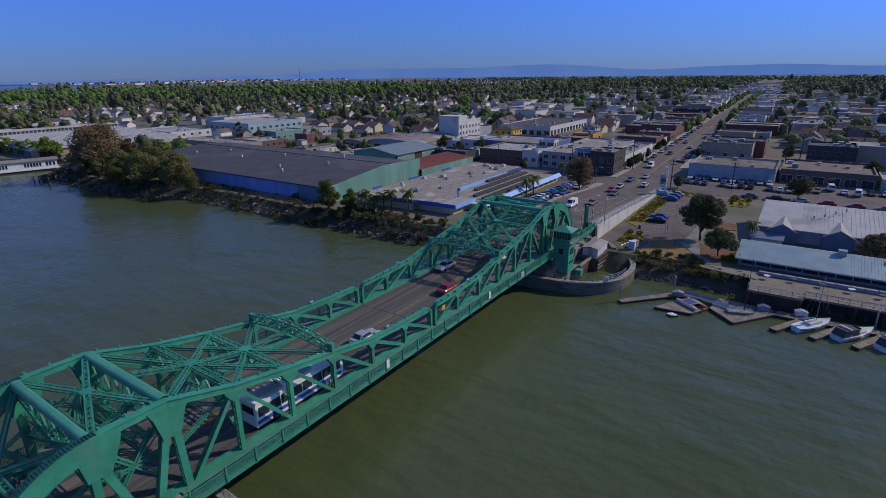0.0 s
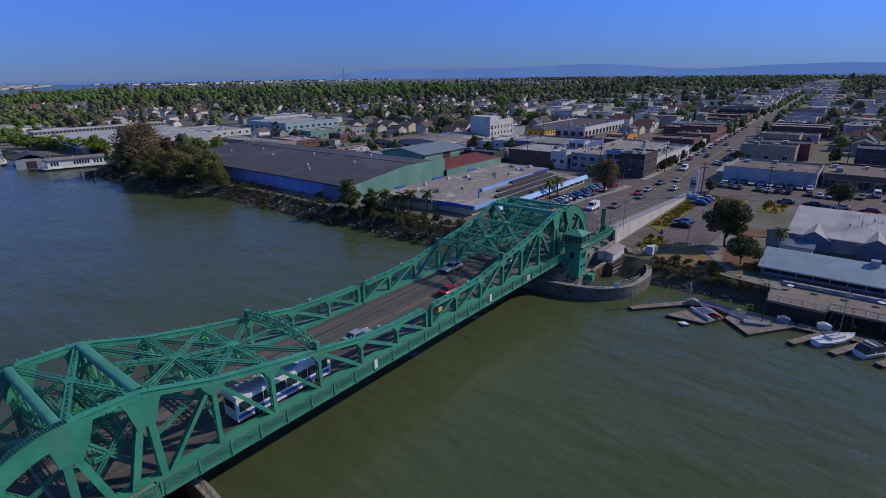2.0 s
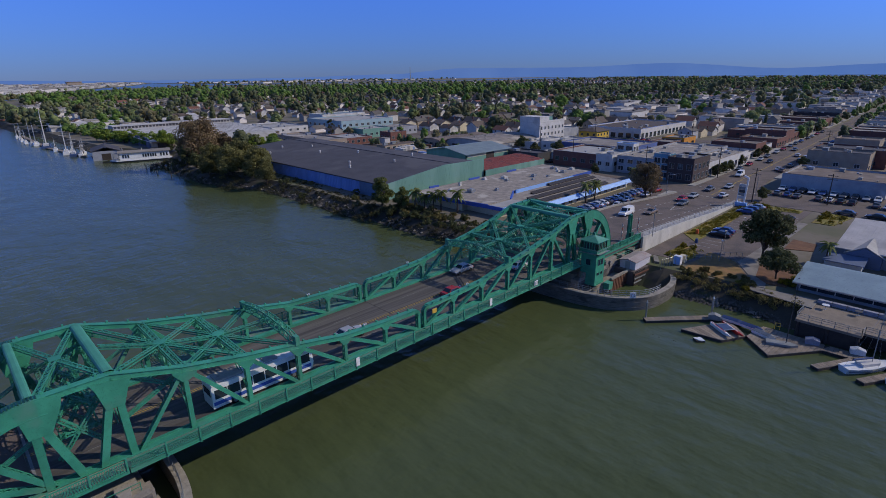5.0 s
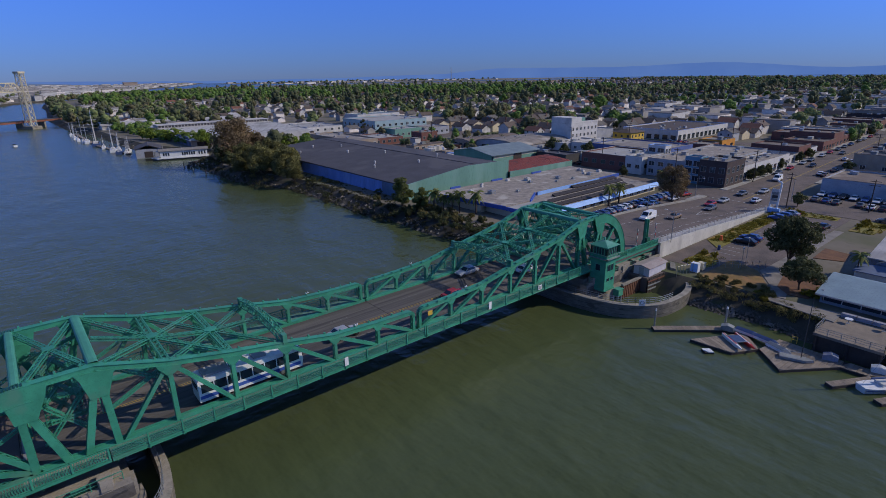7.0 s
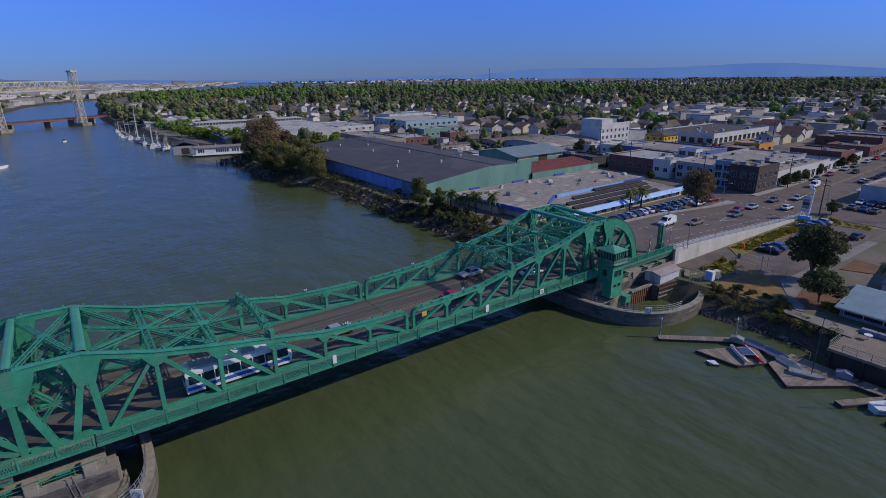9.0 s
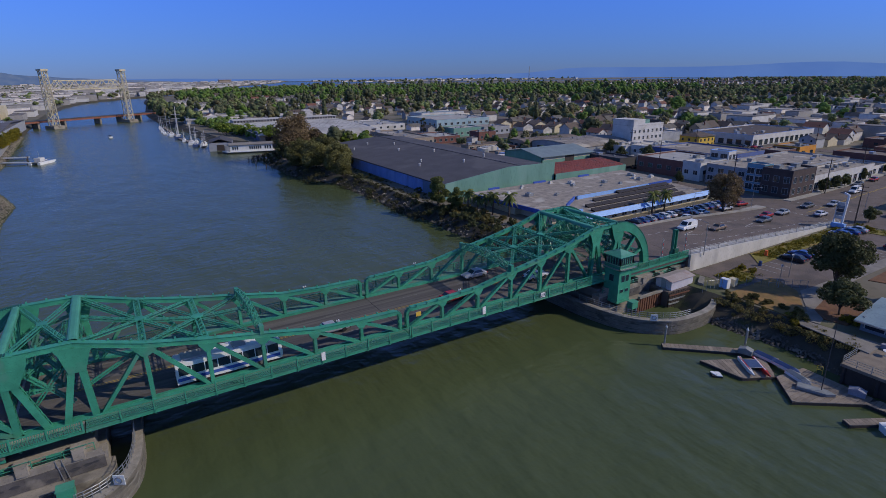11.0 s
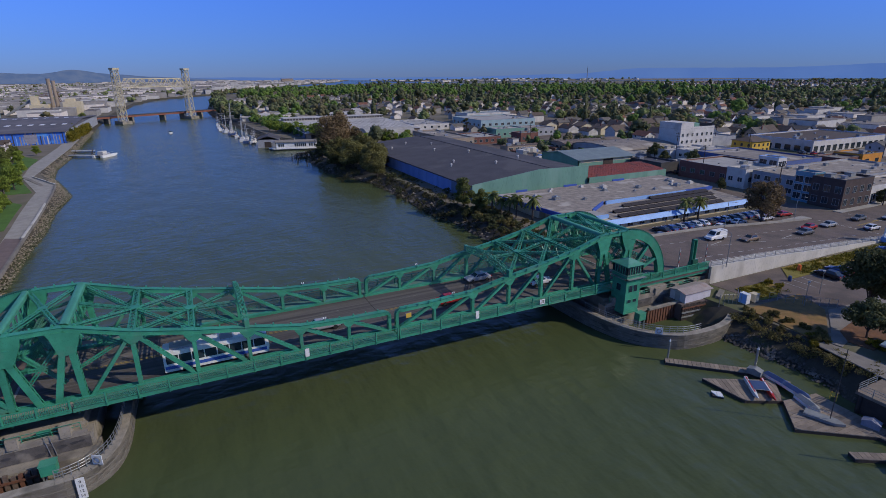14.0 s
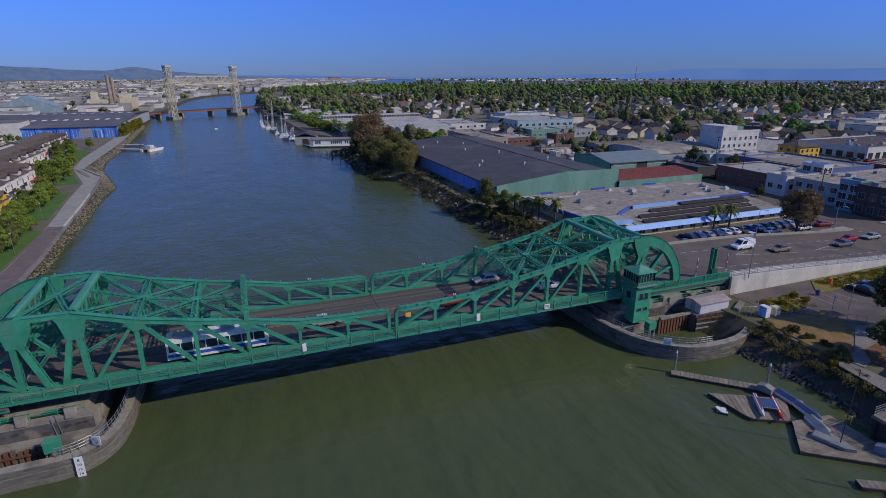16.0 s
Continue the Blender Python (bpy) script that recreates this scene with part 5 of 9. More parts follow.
def block(label, x0, x1, y0, y1, top, wall_m, roof_m, specs=(), parapet=0.5, z0=2.9, vents=3, name="commercial_building", band=None, seed=0):
    """A flat-roofed building with a parapet, windows and roof vents. specs: side and windows_on() spec."""
    cx, cy = (x0 + x1) / 2, (y0 + y1) / 2
    t = thing(name, label, "building", at=(cx, cy, 0))
    a, b, c, d = x0 - cx, x1 - cx, y0 - cy, y1 - cy
    w = Shape().box(a, b, c, c + 0.35, z0, top).box(a, b, d - 0.35, d, z0, top).box(a, a + 0.35, c + 0.35, d - 0.35, z0, top).box(b - 0.35, b, c + 0.35, d - 0.35, z0, top)
    wall = part("wall", w, wall_m, t)
    part("roof", Shape().box(a + 0.35, b - 0.35, c + 0.35, d - 0.35, top - parapet - 0.3, top - parapet), roof_m, t)
    part("coping", Shape().box(a - 0.06, b + 0.06, c - 0.06, c + 0.4, top, top + 0.1).box(a - 0.06, b + 0.06, d - 0.4, d + 0.06, top, top + 0.1).box(a - 0.06, a + 0.4, c + 0.4, d - 0.4, top, top + 0.1).box(b - 0.4, b + 0.06, c + 0.4, d - 0.4, top, top + 0.1), band or roof_m, t)
    for side, spec in specs:
        windows_on(wall, side, a, b, c, d, spec, x0 > 205 or x0 < 0, GREYPAINT if wall_m in (BLACKWALL, BRICKWALL, BROWNBRICK) else None)
    rng = random.Random(seed + int(x0 * 7 + y0))
    for i in range(vents * 2):
        x, y, s = rng.uniform(a + 2, b - 2), rng.uniform(c + 2, d - 2), rng.choice((0.3, 0.4, 0.7, 1.1)) * rng.uniform(0.8, 1.2)
        part("roof_vent", Shape().box(x - s, x + s, y - s * 0.7, y + s * 0.7, top - parapet, top - parapet + s * 0.9).box(x - s * 1.1, x + s * 1.1, y - s * 0.8, y + s * 0.8, top - parapet + s * 0.9, top - parapet + s), (STEEL, GREYPAINT, ROOFPALE)[i % 3], t)
    return t


# big dark-roofed hall on the shore
hall = thing("boat_hall", "long industrial hall with a dark felt roof, blue and green cladding", "warehouse", at=(78, 128, 0))
HX = [(-23, 7.6), (9, 10.2), (22, 9.4)]
part("roof", Shape().plate([(-23.4, 7.55), (9, 10.2), (22.3, 9.35), (22.3, 9.05), (9, 9.85), (-23.4, 7.2)], -57.6, 58), ROOFDARK, hall)
part("ridge_cap", Shape().box(8.6, 9.4, -57.6, 58, 10.15, 10.32), ROOFDARK, hall)
part("wall", Shape().box(-23, -22.6, -58, 58, 1.6, 7.3), BLUEWALL, hall, "blue corrugated side wall")
part("wall", Shape().plate([(-23, 2.9), (22, 2.9), (22, 10.5), (2, 10.8), (-23, 7.85)], -58.1, -57.7), TEALWALL, hall, "green corrugated gable wall")
part("wall", Shape().plate([(-23, 2.9), (22, 2.9), (22, 9.4), (9, 10), (-23, 7.5)], 57.6, 58).box(21.7, 22, -57.6, 57.6, 2.9, 9.1), TEALWALL, hall)
rib = Shape()
for i in range(46):
    x = -22.5 + i * 0.98
    zt = 7.85 + min(1, (x + 23) / 25) * 2.9
    rib.box(x - 0.012, x + 0.012, -58.11, -58.1, 2.9, zt - 0.1)
part("cladding_rib", rib, TEALWALL, hall)
rib = Shape()
for i in range(118):
    y = -57.5 + i * 0.98
    rib.box(-23.06, -23, y - 0.04, y + 0.04, 1.6, 7.2)
part("cladding_rib", rib, BLUEWALL, hall)
part("panel", Shape().box(-23.08, -22.98, -58, -44, 2.9, 7.35), material("pale_blue_cladding", (0.13, 0.2, 0.3), (0.11, 0.165, 0.26), 3.0, 0.6), hall, "weathered pale cladding bay")
for i, (x, y) in enumerate(((-10, -20), (-14, -26), (0, -34), (-4, 10), (4, -6), (-16, 30), (12, -30), (-6, 38), (2, 26))):
    z = 7.6 + (x + 23) / 32 * 2.6 if x < 9 else 10.1
    v = part("roof_vent", Shape().tube((x, y, z - 0.1), (x, y, z + 0.7), 0.28, 10).tube((x, y, z + 0.7), (x, y, z + 1.05), 0.45, 10, 0.3), WHITEWALL, hall, "white roof ventilator")

# low red-roofed wing and the shed behind it
wing = thing("workshop_wing", "low green workshop with a rusty red roof", "workshop", at=(118, 72, 0))
part("wall", Shape().box(-18, 18, -3, -2.7, 2.9, 6.5).box(-18, 18, 9.7, 10, 2.9, 7.2).box(17.7, 18, -2.7, 9.7, 2.9, 6.6), TEALWALL, wing)
part("roof", Shape().plate_x([(-2.9, 6.3), (10.2, 7.6), (10.2, 7.75), (-2.9, 6.45)], -18.2, 18.2), ROOFRED, wing)
rr = Shape()
for i in range(36):
    rr.beam((-17.5 + i, -2.8, 6.48), (-17.5 + i, 10.1, 7.78), 0.08, 0.06)
part("roof_rib", rr, ROOFRED, wing)
shed = thing("gabled_shed", "gabled shed with a green-grey metal roof and cream wall", "warehouse", at=(129, 105, 0))
part("wall", Shape().box(-14, 14, -12, -11.7, 2.9, 8.2).box(-14, 14, 11.7, 12, 2.9, 8.2).plate_x([(-12, 2.9), (12, 2.9), (12, 8.2), (0, 10), (-12, 8.2)], -14, -13.7).plate_x([(-12, 2.9), (12, 2.9), (12, 8.2), (0, 10), (-12, 8.2)], 13.7, 14), TEALWALL, shed)
part("roof", Shape().plate_x([(-13, 8.0), (0, 10.1), (13, 8.0), (13, 8.2), (0, 10.35), (-13, 8.2)], -15, 15), ROOFSHED, shed)
part("window_band", Shape().box(-13, 13, -12.06, -12, 6.8, 7.9), CREAM, shed, "cream panel band")
part("door_opening", Shape().box(-1.5, 3.5, -12.12, -12.06, 5.0, 7.8), WOODDARK, shed, "dark rusty loading door")

# low motel-like building with blue fascias round a roof court
inn = thing("waterfront_offices", "low flat-roofed offices with light blue sloping fascias", "office building", at=(92, 44, 0))
IX, IY = 92, 44
part("wall", Shape().box(-31, 33, -0.5, 19, 2.9, 5.4).box(-29, -19, -13, -0.5, 2.9, 5.4).box(-22, 30, -18.5, -0.5, 2.9, 4.9), CREAM, inn)
part("roof", Shape().prism([(-33, 18.5), (35, 19.5), (34, -2), (-11, -2.6), (-19.5, -8.5), (-29.8, -9)], 5.6, 6.0), INNROOF, inn, "patched pale gravel roof")
part("roof", Shape().box(-29.5, -19.5, -14, -9, 5.3, 5.75), ROOFPALE, inn, "pale grey lower roof")
part("roof", Shape().prism([(-19.4, -8.4), (-11, -2.7), (34, -2.1), (30, -18.6), (-20, -18.6)], 4.9, 5.05), INNROOF, inn, "lower court roof")
part("fascia", Shape().plate_x([(-20.0, 4.85), (-19.0, 5.9), (-18.75, 5.9), (-18.9, 4.85)], -25.5, 30.2), BLUETRIM, inn, "light blue sloping fascia")
part("fascia", Shape().beam((-10, -2.9, 5.45), (22, -2.5, 5.45), 0.5, 1.1), BLUETRIM, inn, "light blue fascia of the court")
part("fascia", Shape().beam((22, -2.5, 5.5), (34, -2.3, 5.5), 0.4, 1.2), BLUEDARK, inn, "deep blue fascia")
part("fascia", Shape().beam((-19.7, -8.6, 5.5), (-11, -2.8, 5.5), 0.4, 1.1).beam((-29.7, -14, 5.4), (-29.9, -9, 5.4), 0.3, 1.0).beam((-29.9, -9.0, 5.5), (-33, 18.5, 5.5), 0.3, 1.1), BLUEDARK, inn, "deep blue fascia")
part("fascia", Shape().beam((-29.8, -14.2, 5.35), (-19.4, -14.2, 5.35), 0.5, 1.0), BLUETRIM, inn, "light blue fascia")
for (xa, xb) in ((-26, -22), (-8, -3), (12, 17)):
    part("parapet_screen", Shape().box(xa, xb, 18.2, 18.6, 6.0, 6.6), BLUEDARK, inn, "deep blue roof screen")
for y, xa, xb in ((-16.2, -17, 22), (-12.2, -15, 26), (-8.2, -8, 28), (-4.6, 6, 30)):
    n = int((xb - xa) / 3.0)
    rackp = part("solar_rack", Shape().box(xa, xa + 3 * n, y + 1.2, y + 1.3, 5.05, 5.6).box(xa, xa + 3 * n, y + 0.3, y + 0.4, 5.05, 5.3), WOODDARK, inn)
    for k in range(n):
        part("solar_panel", Shape().beam((xa + 1.5 + 3 * k, y, 5.25), (xa + 1.5 + 3 * k, y + 1.5, 5.75), 2.92, 0.06), SOLAR, rackp)
rng = random.Random(8)
for i in range(16):
    x, y = rng.uniform(-28, 32), rng.uniform(1, 17)
    s = rng.uniform(0.35, 0.9)
    part("roof_vent", Shape().box(x - s, x + s, y - s, y + s, 6.0, 6.0 + s).box(x - s * 0.5, x + s * 0.5, y - s * 0.5, y + s * 0.5, 6 + s, 6.2 + s), STEEL if i % 2 else WHITEWALL, inn)
windows_on(inn, "s", -22, 30, -18.5, 0, (13, 1, 1.8, 1.2, 3.5, 0))

# blocks along the main street and behind the hall
block("red brick building with a pale flat roof", 145, 169, 50.6, 71, 9.0, BRICKWALL, ROOFPALE, [("s", (4, 1, 1.8, 1.4, 5.4, 0)), ("w", (5, 1, 1.8, 1.4, 5.2, 0))], vents=2)
block("lilac-white block beside a glazed stair", 144, 159.6, 43.5, 50.4, 9.6, WHITEWALL, ROOFPALE, [("s", (2, 1, 4.2, 1.5, 5.2, 0)), ("w", (2, 1, 1.6, 1.4, 5.2, 0))], vents=1)
block("tall pale stair tower with a blue glazed side", 159.8, 164.4, 43.2, 50.4, 12.2, WHITEWALL, ROOFPALE, [("w", (2, 3, 2.6, 2.0, 4.0, 2.6)), ("s", (2, 3, 1.4, 1.8, 4.0, 2.6))], vents=0, band=BLUETRIM)
block("grey-blue commercial building with a wide flat roof", 146, 200, 21, 42.5, 9.4, GREYWALL, INNROOF, [("w", (6, 2, 2.0, 1.5, 4.0, 2.7)), ("s", (10, 1, 2.4, 1.8, 4.0, 0))], vents=9)
block("charcoal and brown corner building with a roof terrace", 141, 155, 11.8, 20.8, 11.5, BROWNBRICK, ROOFGREY, [("s", (4, 2, 1.5, 1.8, 4.2, 3.4)), ("w", (3, 2, 1.6, 1.8, 4.2, 3.4))], band=BLACKWALL)
block("teal glazed corner block", 142.4, 147.4, 21, 26.5, 12.0, material("teal_glazing", (0.12, 0.3, 0.42), (0.1, 0.25, 0.36), 1.5, 0.2), ROOFPALE, [("w", (2, 3, 2.2, 1.8, 3.8, 2.5))], vents=0)
block("white shopfront row with striped openings", 155.5, 198, 12.2, 20.6, 8.6, WHITEWALL, INNROOF, [("s", (11, 1, 2.4, 2.8, 3.4, 0))], vents=6)
block("long building with deep blue walls and a grey roof", 172, 199, 51, 86, 8.8, material("slate_blue_paint", (0.1, 0.15, 0.36), (0.08, 0.12, 0.3), 2.5, 0.75), ROOFGREY, [("w", (4, 1, 1.6, 1.2, 5.5, 0))], vents=3)
block("white low building with stepped flat roofs", 175, 200, 89, 99, 8.0, WHITEWALL, ROOFPALE, [("w", (2, 1, 1.4, 1.2, 5, 0))], vents=3)
block("white low building with stepped flat roofs", 172, 198, 99.6, 110, 7.4, WHITEWALL, ROOFWHITE, [("w", (2, 1, 1.4, 1.2, 4.6, 0))], vents=3)
block("small white garage with a flat roof", 151, 160, 75, 81.5, 7.0, WHITEWALL, ROOFPALE, [], vents=1)
block("dark tarpaulin-covered store beside a yard", 141, 150.4, 76, 92, 7.4, BLACKWALL, ROOFDARK, [], vents=1)
wb = block("white four-storey apartment block with rows of windows", 191, 214, 111.5, 124.5, 14.6, WHITEWALL, ROOFPALE, [("s", (7, 3, 1.2, 1.5, 4.6, 3.2))], vents=2)
part("upper_storey", Shape().box(-11.5, -3, -6.5, 6.5, 14.6, 17.6), WHITEWALL, wb)
part("upper_storey", Shape().box(-3, 5, -3.0, 6.0, 14.6, 16.8), TEALWALL, wb, "green-walled roof storey")
part("roof_rail", Shape().box(-3, 11.5, -6.5, -6.4, 14.7, 15.5), WHITEWALL, wb)
yh = block("yellow two-storey building with a brown hipped roof", 221, 234, 95, 106, 8.6, YELLOW, SHINGLE, [("s", (4, 2, 1.2, 1.3, 4.0, 2.3)), ("w", (3, 2, 1.2, 1.3, 4.0, 2.3))], parapet=0.1, vents=0)
part("hipped_roof", Shape().add([(-7.2, -6.2, 8.7), (7.2, -6.2, 8.7), (7.2, 6.2, 8.7), (-7.2, 6.2, 8.7), (-2.5, 0, 10.6), (2.5, 0, 10.6)], [(0, 1, 5, 4), (1, 2, 5), (2, 3, 4, 5), (3, 0, 4), (3, 2, 1, 0)]), SHINGLE, yh)
block("long white and blue workshop row", 250, 312, 84, 118, 8.6, WHITEWALL, SHINGLE, [("s", (12, 1, 3.2, 2.8, 3.2, 0)), ("w", (7, 1, 3.0, 2.6, 3.2, 0))], vents=7, band=BLUEWALL)
block("orange two-storey shop building", 219, 233, 47, 58, 9.0, ORANGE, ROOFGREY, [("s", (2, 1, 2.6, 1.6, 5.4, 0))])
block("dark brick annex of the orange shop", 206, 218.8, 48, 58, 8.2, BRICKWALL, ROOFGREY, [("s", (3, 1, 1.6, 1.5, 4.4, 0))], vents=1)
block("white commercial hall behind a car park", 153.5, 176, -38.6, -11.6, 8.0, material("weathered_white_block", (0.42, 0.44, 0.47), (0.34, 0.36, 0.4), 2.5, 0.85, stain=(0.25, 0.27, 0.32)), TANROOF, [], vents=4)
block("brown low shop with dark openings", 160, 186, -66, -39.6, 7.4, material("brown_render", (0.16, 0.11, 0.09), (0.12, 0.085, 0.07), 2.0, 0.85), TANROOF, [("w", (6, 1, 3.2, 2.4, 3.1, 0))], vents=4)
block("dark grey two-storey building", 202, 218, -62, -46, 11.0, BLACKWALL, ROOFDARK, [("w", (4, 2, 1.4, 1.5, 4.2, 3.2))])
block("tall pale blue house with dark roof", 190, 206, -86, -70, 13.0, material("pale_blue_siding", (0.2, 0.26, 0.4), (0.17, 0.22, 0.34), 2, 0.8), SHINGLE, [("w", (3, 3, 1.2, 1.5, 4.0, 3.0))], parapet=0.1)
block("pale green low garage building", 157, 172, -82, -67, 6.8, material("pale_green_stucco", (0.34, 0.42, 0.36), (0.28, 0.35, 0.3), 2, 0.8), ROOFPALE, [("w", (3, 1, 2.6, 2.4, 3.1, 0))])
block("white and teal industrial building", 168, 214, 262, 306, 9.4, material("pale_teal_paint", (0.3, 0.42, 0.46), (0.25, 0.36, 0.4), 3, 0.7), ROOFPALE, [("w", (7, 1, 2.2, 1.8, 5.0, 0)), ("s", (9, 1, 2.2, 1.6, 5.4, 0))], vents=5)
block("low white annex with a metal roof", 182, 222, 308, 328, 11.0, WHITEWALL, ROOFSHED, [("w", (3, 1, 2.0, 1.5, 5.0, 0))], vents=3)
block("long low grey stone works with small windows", 105, 121, 187, 236, 7.6, TANWALL, ROOFGREY, [("s", (4, 1, 1.4, 1.4, 4.4, 0)), ("w", (12, 1, 1.4, 1.4, 4.6, 0))], vents=5)
block("low brick workshop with a pale roof", 121.4, 140, 190, 214, 7.0, BRICKWALL, ROOFPALE, [("s", (5, 1, 1.6, 1.4, 4.2, 0))], vents=3)
block("teal sided storehouse with a flat roof", 150, 171, 212, 228, 8.4, TEALWALL, ROOFPALE, [("s", (5, 1, 1.6, 1.4, 4.4, 0))], vents=2)
block("grey storehouse with a flat roof", 171.6, 192, 210, 226, 8.0, GREYWALL, ROOFGREY, [("s", (5, 1, 1.6, 1.4, 4.4, 0))], vents=2)
block("brown brick house with a flat roof", 152, 164, 188, 198, 8.0, BRICKWALL, ROOFGREY, [("s", (3, 1, 1.4, 1.4, 4.2, 0)), ("w", (3, 1, 1.4, 1.4, 4.2, 0))], vents=1)
block("low long shed with a rusty roof beside the yard", 124, 160, 158, 165, 5.4, TANWALL, SHINGLE, [("s", (9, 1, 2.2, 1.2, 3.5, 0))], vents=2, parapet=0.1)
block("grey flat-roofed store with a flat roof", 222, 246, 122, 150, 8.0, GREYWALL, ROOFPALE, [("w", (6, 1, 1.8, 1.4, 4.6, 0))], vents=4)


def barrel_store(x0, x1, y0, y1, eave, rise, wall_m, roof_m, label):
    """A wide store under a shallow barrel roof whose crown runs along x."""
    t = thing("barrel_roof_store", label, "warehouse", "barrel-roofed stores", at=((x0 + x1) / 2, (y0 + y1) / 2, 0))
    a, b, c = (x1 - x0) / 2, (y1 - y0) / 2, 14
    top = [(-b * math.cos(math.pi * i / c), eave + rise * math.sin(math.pi * i / c)) for i in range(c + 1)]
    for sx in (-a, a - 0.3):
        part("end_wall", Shape().plate_x([(-b, 2.9), (b, 2.9), *top[::-1]], sx, sx + 0.3), wall_m, t)
    part("side_wall", Shape().box(-a, a, -b, -b + 0.3, 2.9, eave), wall_m, t)
    part("side_wall", Shape().box(-a, a, b - 0.3, b, 2.9, eave), wall_m, t)
    shell = [(y * 1.02, z + 0.06) for y, z in top]
    part("roof", Shape().plate_x(shell + [(y * 1.02, z + 0.3) for y, z in top[::-1]], -a - 0.3, a + 0.3), roof_m, t)
    for k in range(int(2 * a / 3)):
        seam = Shape()
        for (ya, za), (yb, zb) in zip(top, top[1:]):
            seam.beam((-a + 3 * k + 1, ya * 1.02, za + 0.31), (-a + 3 * k + 1, yb * 1.02, zb + 0.31), 0.14, 0.05)
        part("roof_seam", seam, roof_m, t)
    for k in range(4):
        part("roof_vent", Shape().tube((-a + a * (0.3 + 0.4 * k), 0, eave + rise), (-a + a * (0.3 + 0.4 * k), 0, eave + rise + 0.9), 0.3, 8), STEEL, t)
    for k in range(3):
        part("loading_door", Shape().box(-a - 0.05, -a, -b * 0.7 + b * 0.55 * k, -b * 0.4 + b * 0.55 * k, 2.9, 5.8), WOODDARK, t)
    return t


barrel_store(152, 192, 113, 142, 6.4, 2.2, GREYWALL, ROOFGREY, "wide grey store under a shallow barrel roof")
barrel_store(148, 186, 142.6, 156, 6.2, 1.4, TANWALL, TANROOF, "low brown store under a shallow barrel roof")
# yard clutter behind the hall
yrng = random.Random(61)
for k in range(22):
    x, y = yrng.uniform(124, 146), yrng.uniform(110, 155)
    w, l, h = yrng.uniform(1.1, 1.5), yrng.uniform(2.4, 4.2), yrng.uniform(1.2, 2.5)
    c = thing("yard_container", "weathered storage container standing in the yard", "container", "yard containers", (x, y, 3.0), yrng.choice((0, 90)) + yrng.uniform(-6, 6))
    part("body", Shape().box(-l, l, -w, w, 0, h), yrng.choice((GREYWALL, TANWALL, WHITEWALL, RUST, BLUEWALL)), c)
    part("door", Shape().box(-l - 0.04, -l, -w * 0.85, w * 0.85, 0.15, h - 0.15), GREYPAINT, c)

# shops along the main street, each its own house
srng = random.Random(17)
SHOPS = ((BRICKWALL, "brick"), (TANWALL, "tan"), (WHITEWALL, "white"), (GREYWALL, "grey"), (TANWALL, "tan"), (BRICKWALL, "dark brick"), (BROWNBRICK, "brown brick"))
for sgn in (1, -1):
    x = 204.0
    while x < 470:
        w = srng.uniform(9, 19)
        if 253 < x + w < 270 or 362 < x + w < 380:
            x += 12
            continue
        d = srng.uniform(13, 34)
        y = street_y(x) + (10.6 if sgn > 0 else -11.2 - d)
        m, word = srng.choice(SHOPS)
        rm, rword = srng.choice(((ROOFGREY, "gravel"), (TANROOF, "brown gravel"), (ROOFDARK, "dark felt"), (TANROOF, "brown gravel")))
        block("%s shop building with a %s flat roof" % (word, rword), x, x + w, y, y + d, srng.choice((5.6, 6.4, 7.4, 8.6, 10.2)) + srng.uniform(-0.4, 0.4), m, rm,
              [("s", (max(2, int(w / 4)), 1, 2.2, 1.8, 3.5, 0)), ("w", (3, 1, 1.6, 1.4, 4.4, 0))], vents=srng.randrange(1, 4), name="shop_building")
        x += w + 0.3

# long white warehouse, barrel hall and houseboat up the shore
lw = thing("long_warehouse", "very long white warehouse with a pale ribbed roof", "warehouse", at=(84, 326, 0))
part("wall", Shape().box(-38, 38, -62, 62, 2.9, 6.4), TANWALL, lw)
for y in (-60, -45, -30, -15):
    part("gable_end", Shape().plate_x([(y, 2.9), (y + 12.5, 2.9), (y + 12.5, 6.2), (y + 9.5, 8.3), (y + 3, 8.3), (y, 6.2)], -38.4, -37.9), material("slate_blue_gable", (0.13, 0.15, 0.22), (0.1, 0.115, 0.17), 2.0, 0.8) if y == -60 else bpy.data.materials["slate_blue_gable"], lw, "slate blue gable end")
LONGROOF = material("sun_bleached_ribbed_roof", (0.5, 0.48, 0.455), (0.42, 0.4, 0.38), 6.0, 0.9, stain=(0.34, 0.32, 0.3))
part("roof", Shape().plate_x([(-63, 6.3), (12, 8.2), (12, 8.4), (-63, 6.55)], -39, 39), LONGROOF, lw)
part("roof", Shape().plate_x([(24, 8.2), (63, 6.8), (63, 7.0), (24, 8.4)], -39, 39), LONGROOF, lw)
mon = part("roof_monitor", Shape().box(-38, 38, 12, 24, 7.8, 10.2).box(-38.5, 38.5, 11.4, 24.6, 10.2, 10.5), LONGROOF, lw, "raised glazed roof monitor")
for k in range(36):
    part("window", Shape().box(-37.6 + 2.1 * k, -36.1 + 2.1 * k, 11.88, 12.0, 8.7, 9.95), BLACKWALL, mon)
rib = Shape()
for i in range(25):
    rib.beam((-37.5 + 3.1 * i, -63, 6.6), (-37.5 + 3.1 * i, 12, 8.45), 0.1, 0.06)
part("roof_rib", rib, LONGROOF, lw)
for i in range(5):
    part("loading_door", Shape().box(-35 + 14 * i, -29 + 14 * i, -62.1, -62, 2.9, 5.4), WOODDARK, lw)
